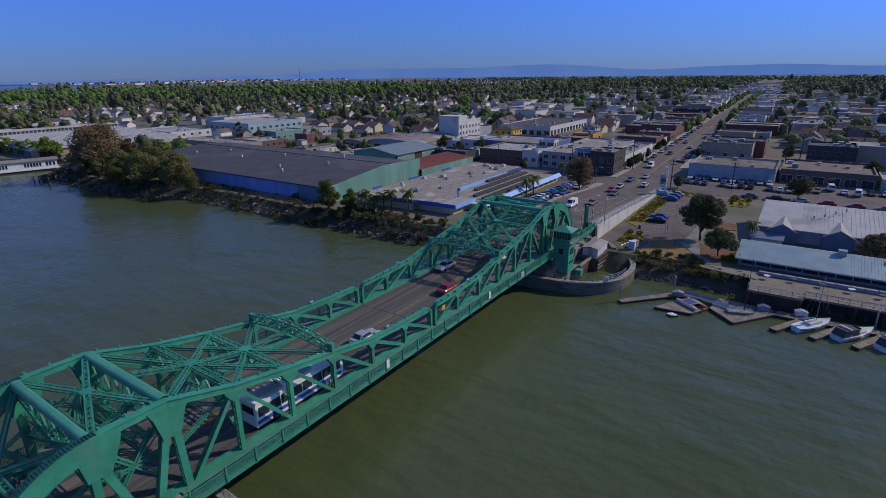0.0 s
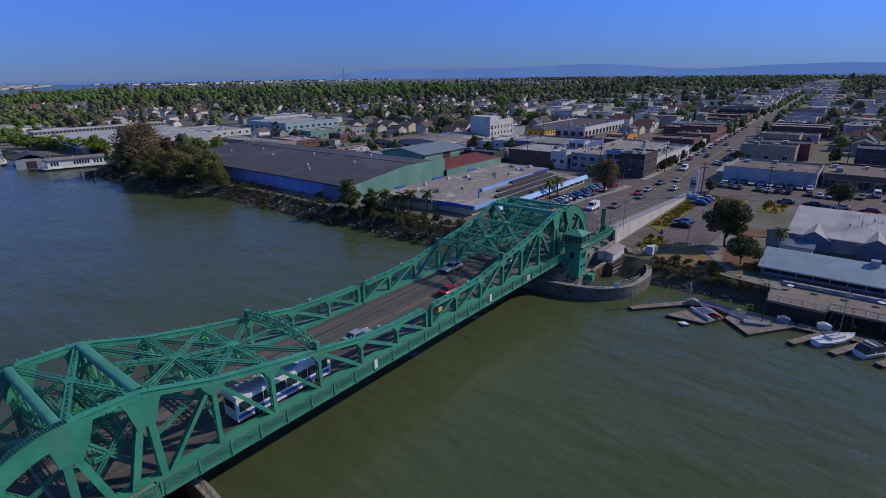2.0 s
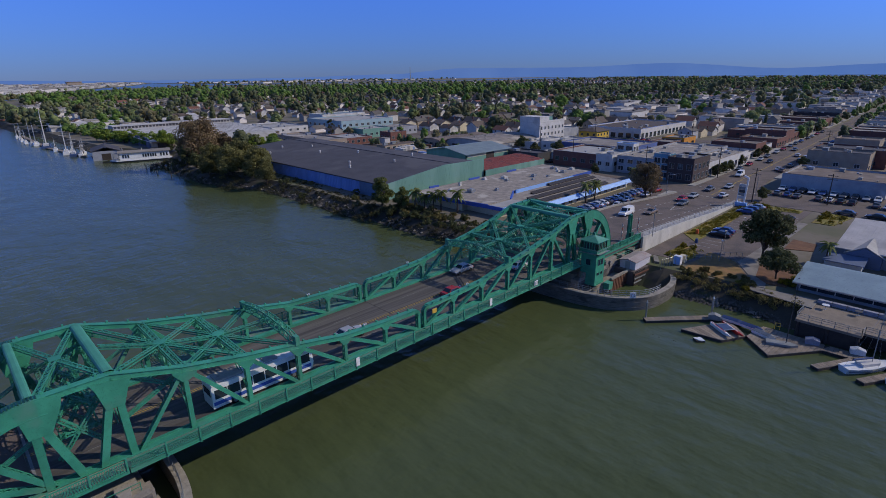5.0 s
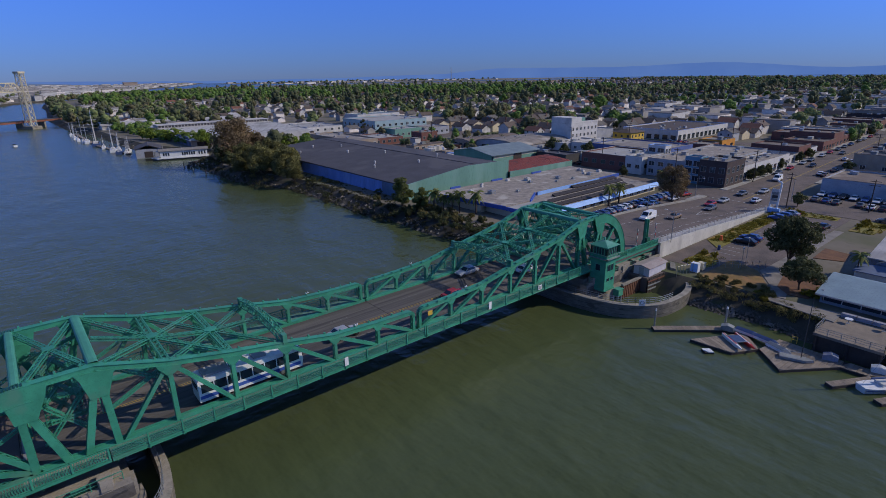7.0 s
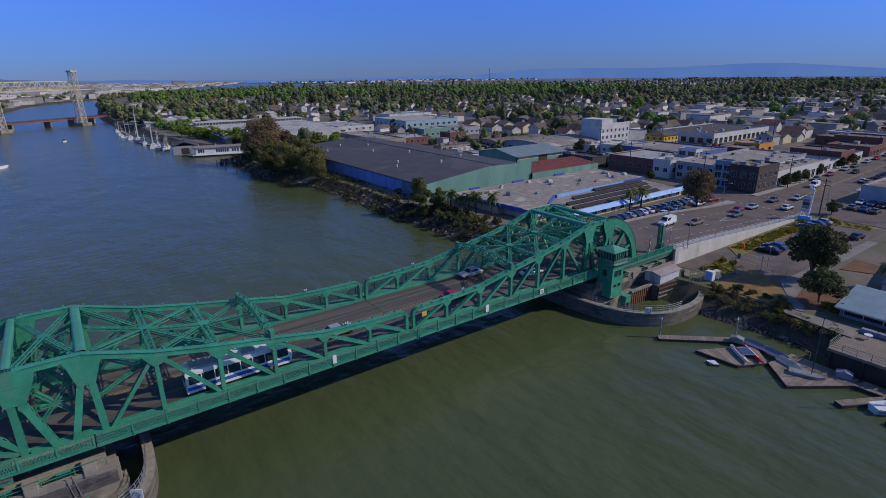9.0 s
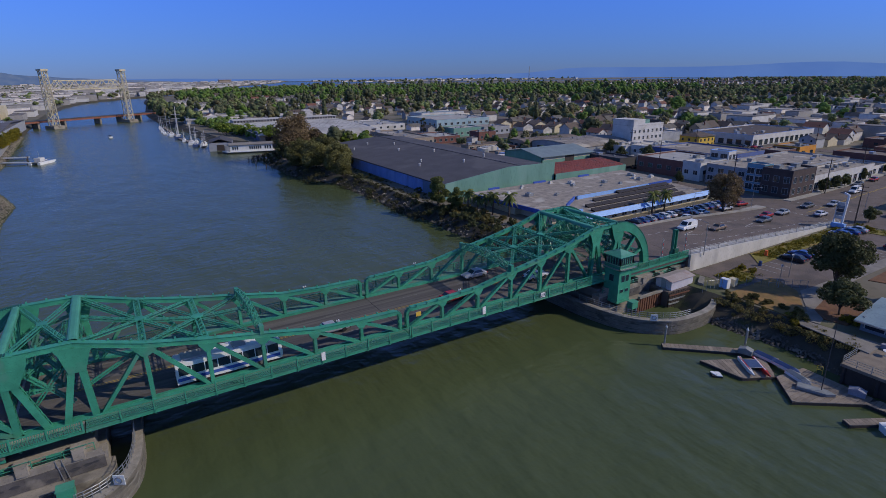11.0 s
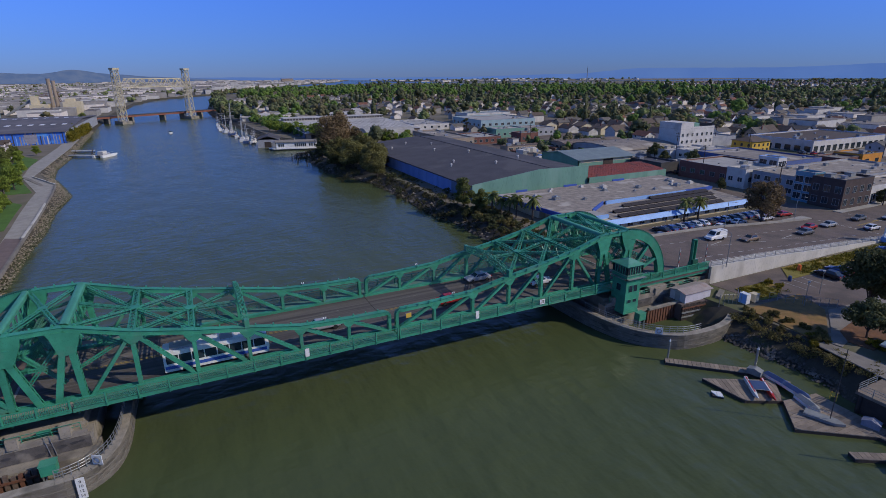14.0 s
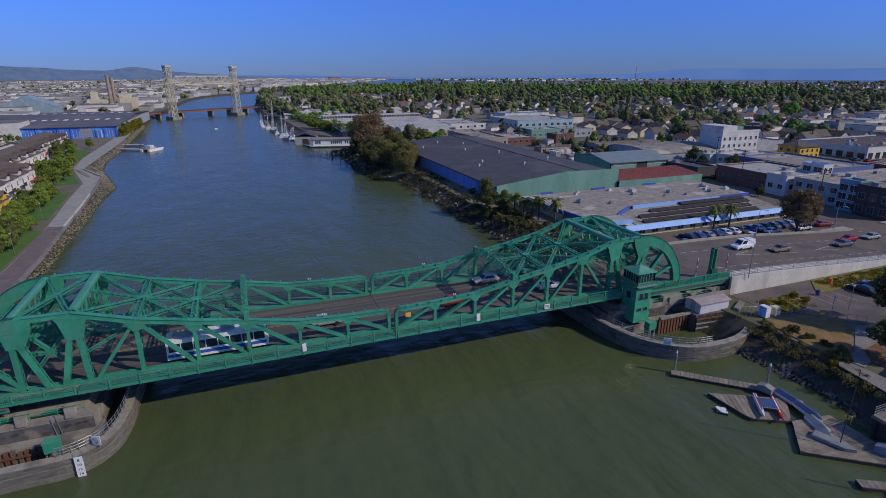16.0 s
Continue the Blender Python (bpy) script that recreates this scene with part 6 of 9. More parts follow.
block("white low hall with flat roofs beside the warehouse", 123, 150, 276, 318, 7.4, WHITEWALL, ROOFPALE, [("s", (5, 1, 1.6, 1.3, 4.6, 0))], vents=5)
for x0, x1, y0, y1 in ((26, 50, 424, 446), (56, 84, 436, 456), (112, 142, 452, 474), (100, 128, 412, 430)):
    bs = thing("white_boat_shed", "white shed with a low gabled roof near the shore", "shed", "sheds up the shore", at=((x0 + x1) / 2, (y0 + y1) / 2, 0))
    a, b = (x1 - x0) / 2, (y1 - y0) / 2
    part("wall", Shape().box(-a, a, -b, b, 2.8, 6.2).plate_x([(-b, 6.2), (b, 6.2), (0, 8.2)], -a, -a + 0.3).plate_x([(-b, 6.2), (b, 6.2), (0, 8.2)], a - 0.3, a), WHITEWALL, bs)
    part("roof", Shape().plate_x([(-b - 0.6, 6.0), (0, 8.3), (b + 0.6, 6.0), (b + 0.6, 6.25), (0, 8.6), (-b - 0.6, 6.25)], -a - 0.5, a + 0.5), ROOFWHITE, bs)
    part("door", Shape().box(-a - 0.06, -a, -2.5, 2.5, 2.8, 5.6), GREYPAINT, bs)
bh = thing("barrel_hall", "white hall with a rounded barrel roof", "warehouse", at=(94, 252, 0))
arc = [(-9 * math.cos(math.pi * i / 12), 5.0 + 4.0 * math.sin(math.pi * i / 12)) for i in range(13)]
part("roof", Shape().plate_x(arc, -16, 16), ROOFPALE, bh)
part("wall", Shape().box(-15.8, 15.8, -8.8, 8.8, 2.9, 5.2), WHITEWALL, bh)
hb = thing("floating_restaurant", "long white houseboat with tall windows and a low brown roof", "houseboat", at=(35.4, 242.6, 0), turn=-14)
part("hull", Shape().prism([(-14.5, 0), (-12, -3.6), (12.2, -3.8), (12.2, 3.8), (-12, 3.6)], -0.5, 0.75), BLACKWALL, hb, "dark hull")
part("deck", Shape().prism([(-15, 0), (-12.2, -4.1), (12.6, -4.2), (12.6, 4.2), (-12.2, 4.1)], 0.75, 1.2), WHITE, hb, "white deck edge")
hw = part("wall", Shape().box(-10.6, 11.6, -3.3, 3.3, 1.2, 4.5), WHITE, hb)
part("porch", Shape().box(-11.2, -10.6, -3.4, 3.4, 1.2, 4.7).box(-13.6, -10.6, -2.6, 2.6, 4.2, 4.45).tube((-13.3, -2.3, 1.2), (-13.3, -2.3, 4.2), 0.09, 6).tube((-13.3, 2.3, 1.2), (-13.3, 2.3, 4.2), 0.09, 6), GREYPAINT, hb, "dark porch at the bow")
part("roof", Shape().plate_x([(-3.9, 4.45), (0, 5.3), (3.9, 4.45), (3.9, 4.65), (0, 5.55), (-3.9, 4.65)], -11.3, 12.3), FARROOF, hb)
part("roof_pipe", Shape().tube((-9, -1, 5.1), (-9, -1, 6.8), 0.12, 6).tube((-0.5, -1, 5.2), (-0.5, -1, 6.6), 0.12, 6), WHITEWALL, hb, "white roof pipe")
for x in [-9.4 + 1.1 * k for k in range(3)] + [-0.6 + 1.1 * k for k in range(6)] + [7.4, 8.6, 10.0]:
    part("window", Shape().box(x, x + 0.75, -3.36, -3.3, 2.0, 3.7), GLASS, hb, "tall dark window")
windows_on(hw, "w", -10.6, 11.6, -3.3, 3.3, (2, 1, 1.0, 1.5, 0.9, 0))
rl = Shape()
for k in range(13):
    rl.tube((-12 + 2 * k, -4.05, 1.2), (-12 + 2 * k, -4.05, 2.15), 0.04, 5)
part("deck_rail", rl.tube((-12, -4.05, 2.15), (12, -4.05, 2.15), 0.05, 5), WHITE, hb)
dh = thing("boat_house", "dark grey boathouse with a gabled roof by the water", "boathouse", at=(24, 266, 0), turn=-12)
part("wall", Shape().box(-6, 6, -9, 9, -0.4, 4.6), GREYWALL, dh)
part("roof", Shape().plate([(-6.6, 4.4), (0, 6.6), (6.6, 4.4), (6.6, 4.65), (0, 6.9), (-6.6, 4.65)], -9.5, 9.5), ROOFDARK, dh)
part("door", Shape().box(-2, 2, -9.08, -9, 0.2, 3.4), WOODDARK, dh)
# broken timber pier beside the wooded point
op = thing("old_pier", "broken dark timber pier on leaning piles", "pier", at=(0, 0, 0))
part("deck", Shape().beam((30, 212, 1.5), (40, 217, 1.6), 2.6, 0.3).beam((28, 206, 1.1), (33, 213, 1.3), 0.5, 0.3), WOODDARK, op)
pk = random.Random(8)
for k in range(16):
    x, y = 27 + 0.75 * k + pk.uniform(-0.6, 0.6), 207 + 0.55 * k + pk.uniform(-2.4, 2.0)
    part("pile", Shape().tube((x, y, -1), (x + pk.uniform(-0.3, 0.3), y, pk.uniform(1.2, 2.7)), 0.24, 7, 0.2), WOODDARK, op)
for i, (x, y) in enumerate(((30.2, 178), (28.6, 183), (33, 195), (27, 196), (26, 192))):
    solo("mooring_pile", Shape().tube((0, 0, -1), (0, 0, 1.6 + 0.3 * (i % 3)), 0.22, 8), WOODDARK if i % 2 else CONCRETE, "old timber mooring pile standing in the water", "pile", "mooring piles", (x, y, 0))

# west shore: town houses, mural warehouse, works
def townhouses(x0, x1, y0, y1, n, label, wall_m):
    t = thing("townhouse_row", label, "town houses", "town houses on the shore", at=((x0 + x1) / 2, (y0 + y1) / 2, 0))
    a, b, c, d = (x0 - x1) / 2, (x1 - x0) / 2, (y0 - y1) / 2, (y1 - y0) / 2
    w = part("wall", Shape().box(a, b, c, d, 2.5, 9.0).plate([(a, 9), (b, 9), (0, 11.6)], c, c + 0.3).plate([(a, 9), (b, 9), (0, 11.6)], d - 0.3, d), wall_m, t)
    part("roof", Shape().plate([(a - 0.6, 8.8), (0, 11.8), (b + 0.6, 8.8), (b + 0.6, 9.05), (0, 12.1), (a - 0.6, 9.05)], c - 0.5, d + 0.5), SHINGLE, t)
    for i in range(n):
        y = c + (d - c) * (i + 0.5) / n
        part("dormer", Shape().box(b - 2.5, b + 0.4, y - 1.4, y + 1.4, 7.5, 10.2), wall_m, t)
        part("dormer_roof", Shape().plate_x([(y - 1.8, 10.1), (y, 11.2), (y + 1.8, 10.1), (y + 1.8, 10.3), (y, 11.45), (y - 1.8, 10.3)], b - 4, b + 0.7), SHINGLE, t)
        part("balcony", Shape().box(b, b + 1.3, y - 1.5, y + 1.5, 5.3, 5.5).box(b + 1.2, b + 1.3, y - 1.5, y + 1.5, 5.5, 6.5), (REDPAINT if i % 3 == 0 else BLACKWALL), t)
    windows_on(w, "e", a, b, c, d, (n * 2, 2, 1.0, 1.4, 3.4, 2.7))
    windows_on(w, "s", a, b, c, d, (4, 2, 1.0, 1.4, 3.6, 2.8))
    return t


townhouses(-91, -76, 78, 100, 3, "yellow three-storey town houses with a dark roof", YELLOW)
townhouses(-103, -84.5, 112, 153, 4, "pale lilac town houses with brown roofs and dormers", HOUSEWALL)
townhouses(-128, -108, 104, 150, 4, "cream town houses with brown roofs and dormers", CREAM)
townhouses(-112, -95, 160, 206, 5, "pale grey town houses with brown roofs and dormers", HOUSEWALL)
townhouses(-138, -118, 160, 206, 5, "pale grey town houses with brown roofs and dormers", HOUSEWALL)
townhouses(-117, -99, 214, 262, 5, "pale lilac town houses with brown roofs and dormers", HOUSEWALL)
townhouses(-145, -126, 214, 262, 5, "pale grey town houses with brown roofs and dormers", HOUSEWALL)
mw = thing("mural_warehouse", "big warehouse with blue striped walls and a grey roof", "warehouse", at=(-135, 390, 0))
part("wall", Shape().box(-55, 50, -74, 78, 2.5, 9.6), MURAL, mw)
part("river_wall", Shape().box(50, 50.2, -74, 78, 2.5, 9.6), GREYWALL, mw, "plain grey river side wall")
mr = random.Random(12)
for i in range(36):
    x = -8 + i * 1.62 + mr.uniform(-0.3, 0.3)
    part("mural_strip", Shape().box(x, x + mr.uniform(0.25, 0.7), -74.08, -74, 2.5, mr.uniform(7.0, 9.5)), mr.choice((WOODDARK, TANWALL, WHITEWALL, BLUETRIM, BLACKWALL, GREYWALL)), mw, "painted mural strip")
part("mural_figure", Shape().prism([(30, -74.1), (36, -74.1), (36, -74.02), (30, -74.02)], 4.2, 8.6).prism([(31, -74.14), (35, -74.14), (35, -74.1), (31, -74.1)], 3.2, 6.0), TERRACE, mw, "pale painted patch of the mural")
part("roof", Shape().plate_x([(-75, 9.5), (0, 12.6), (79, 9.5), (79, 9.8), (0, 13.0), (-75, 9.8)], -56, 51).plate_x([(-74, 9.5), (78, 9.5), (0, 12.6)], 49.6, 49.9), material("lilac_grey_felt_roof", (0.125, 0.118, 0.135), (0.098, 0.093, 0.108), 8.0, 0.9, stain=(0.15, 0.14, 0.155)), mw)
for i in range(24):
    x = -22 + 6 * (i % 12)
    z = 13.0 - 37 * 0.043 if i < 12 else 12.5
    part("skylight", Shape().box(x, x + 2.4, -40 + 48 * (i // 12), -34 + 48 * (i // 12), z - 0.5, z + 0.15), WHITE, mw, "white skylight")
gp = thing("gravel_plant", "tan gravel plant with two tall dark silos", "factory", at=(-148, 615, 0))
part("building", Shape().box(-8, 8, -10, 10, 2.5, 14).box(-7, -1, -5, 5, 14, 22).box(20, 36, -8, 8, 2.5, 16).box(22, 30, -6, 6, 16, 19), CREAM, gp)
for x, h in ((10.5, 38), (14.5, 36)):
    part("silo", Shape().tube((x, 0, 2.5), (x, 0, h), 1.7, 12).tube((x, 0, h), (x, 0, h + 1), 1.9, 12), TANWALL, gp, "dull brown silo")
part("gantry", Shape().laced((0, 0, 22), (18, 0, 26), 2.0, 2.0, chord=0.3, bar=0.2).laced((18, 0, 16), (14, 0, 30), 1.5, 1.5, chord=0.3, bar=0.2), RUST, gp)
part("conveyor", Shape().beam((-30, 0, 4), (-4, 0, 20), 2, 2), GREYPAINT, gp)
solo("gable_shed_far", Shape().plate([(-25, 2.5), (25, 2.5), (25, 10), (0, 20), (-25, 10)], -12, 12), ROOFMETAL, "pale blue far factory shed with a pointed roof", "factory", at=(-205, 590, 0))

# landing stage of the west shore
dk = thing("landing_stage", "small wooden landing stage with a floating platform", "dock", at=(-76, 275, 0))
part("pier", Shape().beam((-3, 12, 1.2), (8, 12, 0.8), 3.2, 0.3), GREYWALL, dk)
part("pier", Shape().beam((-1, -8, 1.2), (10, -12, 0.8), 3.2, 0.3), GREYWALL, dk)
part("pile", Shape().tube((9, -9, -1), (9, -9, 2.4), 0.25).tube((8, 3, -1), (8, 3, 2.4), 0.25).tube((0, 0, -1), (0, 0, 1.5), 0.25).tube((-1, 11, -1), (-1, 11, 1.5), 0.25), WOODDARK, dk)
bt = thing("white_workboat", "white moored workboat with fenders", "boat", at=(-61, 262, 0), turn=60)
for s in (-1, 1):
    part("hull", Shape().beam((-5.5, s * 2.2, 0.4), (4.5, s * 2.2, 0.5), 1.3, 1.5).beam((4.5, s * 2.2, 0.5), (7.2, s * 2.2, 0.9), 1.3, 1.5, w2=0.2, h2=0.5), WHITE, bt)
part("deck", Shape().box(-5, 3.5, -1.7, 1.7, 1.0, 1.3), GREYPAINT, bt)
part("cabin", Shape().prism([(-3, -1.5), (0.5, -1.5), (1.6, 0), (0.5, 1.5), (-3, 1.5)], 1.3, 3.0), WHITEWALL, bt)
part("rail", Shape().tube((-5, -2.4, 2.2), (4, -2.4, 2.2), 0.06).tube((-5, 2.4, 2.2), (4, 2.4, 2.2), 0.06).tube((-1, 0, 3), (-1, 0, 6.5), 0.07), STEEL, bt)

# ---- far vertical-lift railway bridge ----
lb = thing("lift_bridge", "haze-paled yellow vertical lift railway bridge with its span raised", "bridge", at=(-39.5, 512, 0))
ax = Vector((55.6, 39, 0)).normalized()
cr = Vector((-ax.y, ax.x, 0))
def at_lift(u, v, z):
    p = ax * u + cr * v
    return (p.x, p.y, z)
for s in (-34.5, 34.5):
    tower = Shape()
    for du in (-2.6, 2.6):
        for dv in (-3, 3):
            tower.beam(at_lift(s + du, dv, 0), at_lift(s + du * 0.8, dv * 0.75, 47), 0.6, 0.6)
    n = 9
    for i in range(n):
        z0, z1 = 2 + 45 * i / n, 2 + 45 * (i + 1) / n
        for dv in (-2.6, 2.6):
            tower.beam(at_lift(s - 2.3, dv, z0), at_lift(s + 2.3, dv, z1), 0.27, 0.27)
            tower.beam(at_lift(s + 2.3, dv, z0), at_lift(s - 2.3, dv, z1), 0.27, 0.27)
            tower.beam(at_lift(s - 2.3, dv, z1), at_lift(s + 2.3, dv, z1), 0.27, 0.27)
        for du in (-2.3, 2.3):
            tower.beam(at_lift(s + du, -2.6, z0), at_lift(s + du, 2.6, z1), 0.27, 0.27)
            tower.beam(at_lift(s + du, 2.6, z0), at_lift(s + du, -2.6, z1), 0.27, 0.27)
    part("tower", tower, LIFTYELLOW, lb)
    part("machine_house", Shape().beam(at_lift(s, -3, 46.8), at_lift(s, 3, 46.8), 6, 1.6), LIFTYELLOW, lb)
    part("tower_pier", Shape().beam(at_lift(s, -6, 0.8), at_lift(s, 6, 0.8), 9, 3.4), CONCRETE, lb)
span = Shape()
for v in (-3.2, 3.2):
    span.beam(at_lift(-31, v, 31.2), at_lift(31, v, 31.2), 0.7, 0.8).beam(at_lift(-26, v, 38.4), at_lift(26, v, 38.4), 0.7, 0.8)
    n = 10
    for i in range(n):
        a, b = -31 + 62 * i / n, -31 + 62 * (i + 1) / n
        ta, tb = max(-26, min(26, a)), max(-26, min(26, b))
        if i % 2 == 0:
            span.beam(at_lift(a, v, 31.2), at_lift(tb, v, 38.4), 0.5, 0.5)
        else:
            span.beam(at_lift(ta, v, 38.4), at_lift(b, v, 31.2), 0.5, 0.5)
        span.beam(at_lift(tb, v, 38.4), at_lift(b, v, 31.2), 0.35, 0.35)
for i in range(11):
    u = -31 + 62 * i / 10
    span.beam(at_lift(u, -3.2, 31.2), at_lift(u, 3.2, 31.2), 0.4, 0.6)
part("lift_span", span, LIFTYELLOW, lb)
fr = thing("low_road_bridge", "low road bridge with an oxide red girder", "bridge", at=(-42, 510, 0))
part("girder", Shape().beam(at_lift(-62, 14, 5.6), at_lift(75, 14, 5.6), 9, 1.5), LIFTRED, fr)
part("deck", Shape().beam(at_lift(-62, 14, 6.5), at_lift(75, 14, 6.5), 9.4, 0.3), ROOFDARK, fr)
for u in (-56, -38, -16, 16, 38, 58):
    part("pier", Shape().beam(at_lift(u, 10, 2.0), at_lift(u, 18, 2.0), 1.6, 6.0), CONCRETE, fr)


# ---- marina ----
def planked(name, label, polys, z=0.42, top=None):
    """Floating dock: pontoon body, boards laid across the first edge of each polygon."""
    t = thing(name, label, "dock", "floating docks")
    for poly in polys:
        body = part("pontoon", Shape().prism(poly, -0.3, z - 0.06), WOODDARK, t)
        a, b = Vector(poly[0]), Vector(poly[1])
        d = (b - a).normalized()
        n = Vector((-d.y, d.x))
        cx = sum(p[0] for p in poly) / len(poly)
        cy = sum(p[1] for p in poly) / len(poly)
        if (Vector((cx, cy)) - a).dot(n) < 0:
            n = -n
        us = [(Vector(p) - a).dot(d) for p in poly]
        u = min(us)
        while u < max(us) - 0.1:
            # clip the board to the outline
            corners = []
            for m in (u + 0.02, min(u + 0.58, max(us) - 0.02)):
                vs = []
                for p, q in zip(poly, poly[1:] + poly[:1]):
                    p, q = Vector(p) - a, Vector(q) - a
                    pu, qu, pv, qv = p.dot(d), q.dot(d), p.dot(n), q.dot(n)
                    if (pu - m) * (qu - m) < 0:
                        vs.append(pv + (qv - pv) * (m - pu) / (qu - pu))
                if len(vs) >= 2:
                    corners.append((a + d * m + n * min(vs), a + d * m + n * max(vs)))
            if len(corners) == 2:
                (p0, p1), (q0, q1) = corners
                part("plank", Shape().prism([tuple(p0), tuple(q0), tuple(q1), tuple(p1)], z - 0.07, z + 0.04), top or WOOD, body)
            u += 0.6
    return t


planked("floating_dock", "grey wooden floating dock finger by the sea wall", [[(36.3, -22.3), (44.5, -29.6), (43.4, -30.6), (35.4, -23.3)], [(44.5, -29.6), (46.4, -34.5), (45.0, -35.0), (43.4, -30.6)]])
planked("floating_dock", "grey wooden floating platform with a pointed end", [[(36.5, -28.6), (44.8, -33.2), (41.2, -36.8), (37.0, -34.6)]])
planked("floating_dock", "wide grey wooden floating boat platform", [[(46.6, -37.5), (46.2, -46.2), (44.0, -46.2), (36.9, -41.0), (41.2, -36.8)]])
planked("floating_dock", "long grey wooden marina walkway", [[(46.2, -46.2), (47.2, -80), (45.2, -80), (44.0, -46.2)]])
for k, y in enumerate((-50, -55.2, -60.6, -66, -71.5)):
    planked("floating_dock", "narrow grey wooden dock finger", [[(44.6, y + 0.7 - 0.4), (38.2, y + 4.4 - 0.4), (37.6, y + 3.4 - 0.4), (44.6, y - 0.7 - 0.4)]] if k < 6 else [])
planked("floating_dock", "small square white float tied to the dock", [[(35.2, -31.0), (36.1, -31.8), (35.4, -32.8), (34.5, -31.9)]], 0.3, WHITE)
# posts of the docks
for x, y, h, w in ((36.6, -22.6, 3.6, 0.14), (45.4, -30.0, 3.8, 0.16), (47.6, -60, 3.6, 0.16)):
    p = thing("dock_pile", "grey steel dock pile with a pointed white cap", "pile", "dock piles", at=(x, y, 0))
    part("shaft", Shape().tube((0, 0, -1), (0, 0, h - 0.4), w, 10), STEEL, p)
    part("cap", Shape().tube((0, 0, h - 0.4), (0, 0, h), w * 1.1, 10, 0.03), WHITE, p)


def sailboat(x, y, turn, mast, label):
    t = thing("sailboat", label, "sailboat", at=(x, y, 0.0), turn=turn)
    t.scale = (0.92, 0.85, 0.9)
    hull = Shape()
    st = [(-4.0, 1.0, 0.5), (-2.5, 1.35, 0.45), (0, 1.5, 0.45), (2.5, 1.05, 0.55), (4.4, 0.06, 0.75)]
    for (a, wa, za), (b, wb_, zb) in zip(st, st[1:]):
        hull.add([(a, -wa, za + 0.45), (a, wa, za + 0.45), (b, wb_, zb + 0.45), (b, -wb_, zb + 0.45), (a, -wa * 0.6, -0.3), (a, wa * 0.6, -0.3), (b, wb_ * 0.6, -0.3), (b, -wb_ * 0.6, -0.3)],
                 [(0, 3, 2, 1), (0, 4, 7, 3), (1, 2, 6, 5), (4, 5, 6, 7)] + ([(0, 1, 5, 4)] if a == -4.0 else []))
    part("hull", hull, WHITE, t)
    part("cabin", Shape().prism([(-1.4, -0.8), (1.6, -0.7), (2.4, 0), (1.6, 0.7), (-1.4, 0.8)], 0.85, 1.35), WHITEWALL, t)
    part("stripe", Shape().beam((-3.9, -1.05, 0.55), (0, -1.53, 0.5), 0.04, 0.12).beam((0, -1.53, 0.5), (2.6, -1.07, 0.6), 0.04, 0.12), CANVASBLUE, t)
    part("mast", Shape().tube((0.8, 0, 0.9), (0.8, 0, mast), 0.07, 8, 0.05), STEEL, t)
    part("boom", Shape().tube((0.8, 0, 1.9), (-2.8, 0, 1.9), 0.06, 8).tube((0.6, 0, 2.0), (-2.6, 0, 2.0), 0.16, 8), CANVASBLUE if mast > 9 else GREEN, t, "boom with a furled sail cover")
    rg = Shape()
    for p in ((4.3, 0, 1.2), (-3.9, 0, 1.0), (0.6, 1.4, 0.9), (0.6, -1.4, 0.9)):
        rg.tube((0.8, 0, mast - 0.1), p, 0.015, 4)
    part("rigging", rg, STEEL, t)
    return t


sailboat(42.8, -51.6, -36, 10.0, "white sailing yacht with a bare mast moored at a dock")
sailboat(42.4, -67.5, -38, 9.0, "white sailing yacht moored farther along the dock")


def cruiser(x, y, turn, label):
    t = thing("motor_cruiser", label, "motorboat", at=(x, y, 0.0), turn=turn)
    t.scale = (0.85, 0.8, 0.72)
    h = Shape()
    st = [(-4.2, 1.4, 1.0), (0, 1.55, 1.1), (2.6, 1.1, 1.3), (4.8, 0.08, 1.6)]
    for (a, wa, za), (b, wb_, zb) in zip(st, st[1:]):
        h.add([(a, -wa, za), (a, wa, za), (b, wb_, zb), (b, -wb_, zb), (a, -wa * 0.7, -0.3), (a, wa * 0.7, -0.3), (b, wb_ * 0.6, -0.3), (b, -wb_ * 0.6, -0.3)],
              [(0, 3, 2, 1), (0, 4, 7, 3), (1, 2, 6, 5), (4, 5, 6, 7)] + ([(0, 1, 5, 4)] if a == -4.2 else []))
    part("hull", h, WHITE, t)
    part("cabin", Shape().prism([(-0.6, -1.2), (1.8, -1.0), (3.0, 0), (1.8, 1.0), (-0.6, 1.2)], 1.1, 1.65), WHITEWALL, t)
    part("windscreen", Shape().beam((-0.4, -1.2, 1.9), (0.9, -0.6, 1.9), 0.05, 0.6).beam((0.9, -0.6, 1.9), (0.9, 0.6, 1.9), 0.05, 0.6).beam((0.9, 0.6, 1.9), (-0.4, 1.2, 1.9), 0.05, 0.6), GLASS, t)
    part("canopy", Shape().add([(-4.0, -1.3, 1.1), (-4.0, 1.3, 1.1), (-3.2, -1.2, 2.4), (-3.2, 1.2, 2.4), (-0.4, -1.2, 2.5), (-0.4, 1.2, 2.5), (-0.2, -1.3, 1.2), (-0.2, 1.3, 1.2)],
                               [(0, 2, 3, 1), (2, 4, 5, 3), (0, 6, 4, 2), (1, 3, 5, 7), (4, 6, 7, 5)]), BLACKWALL, t, "dark canvas canopy")
    part("arch", Shape().beam((-2.2, -1.25, 1.1), (-2.2, -1.1, 2.7), 0.25, 0.12).beam((-2.2, 1.25, 1.1), (-2.2, 1.1, 2.7), 0.25, 0.12).beam((-2.2, -1.15, 2.7), (-2.2, 1.15, 2.7), 0.3, 0.12), WHITE, t)


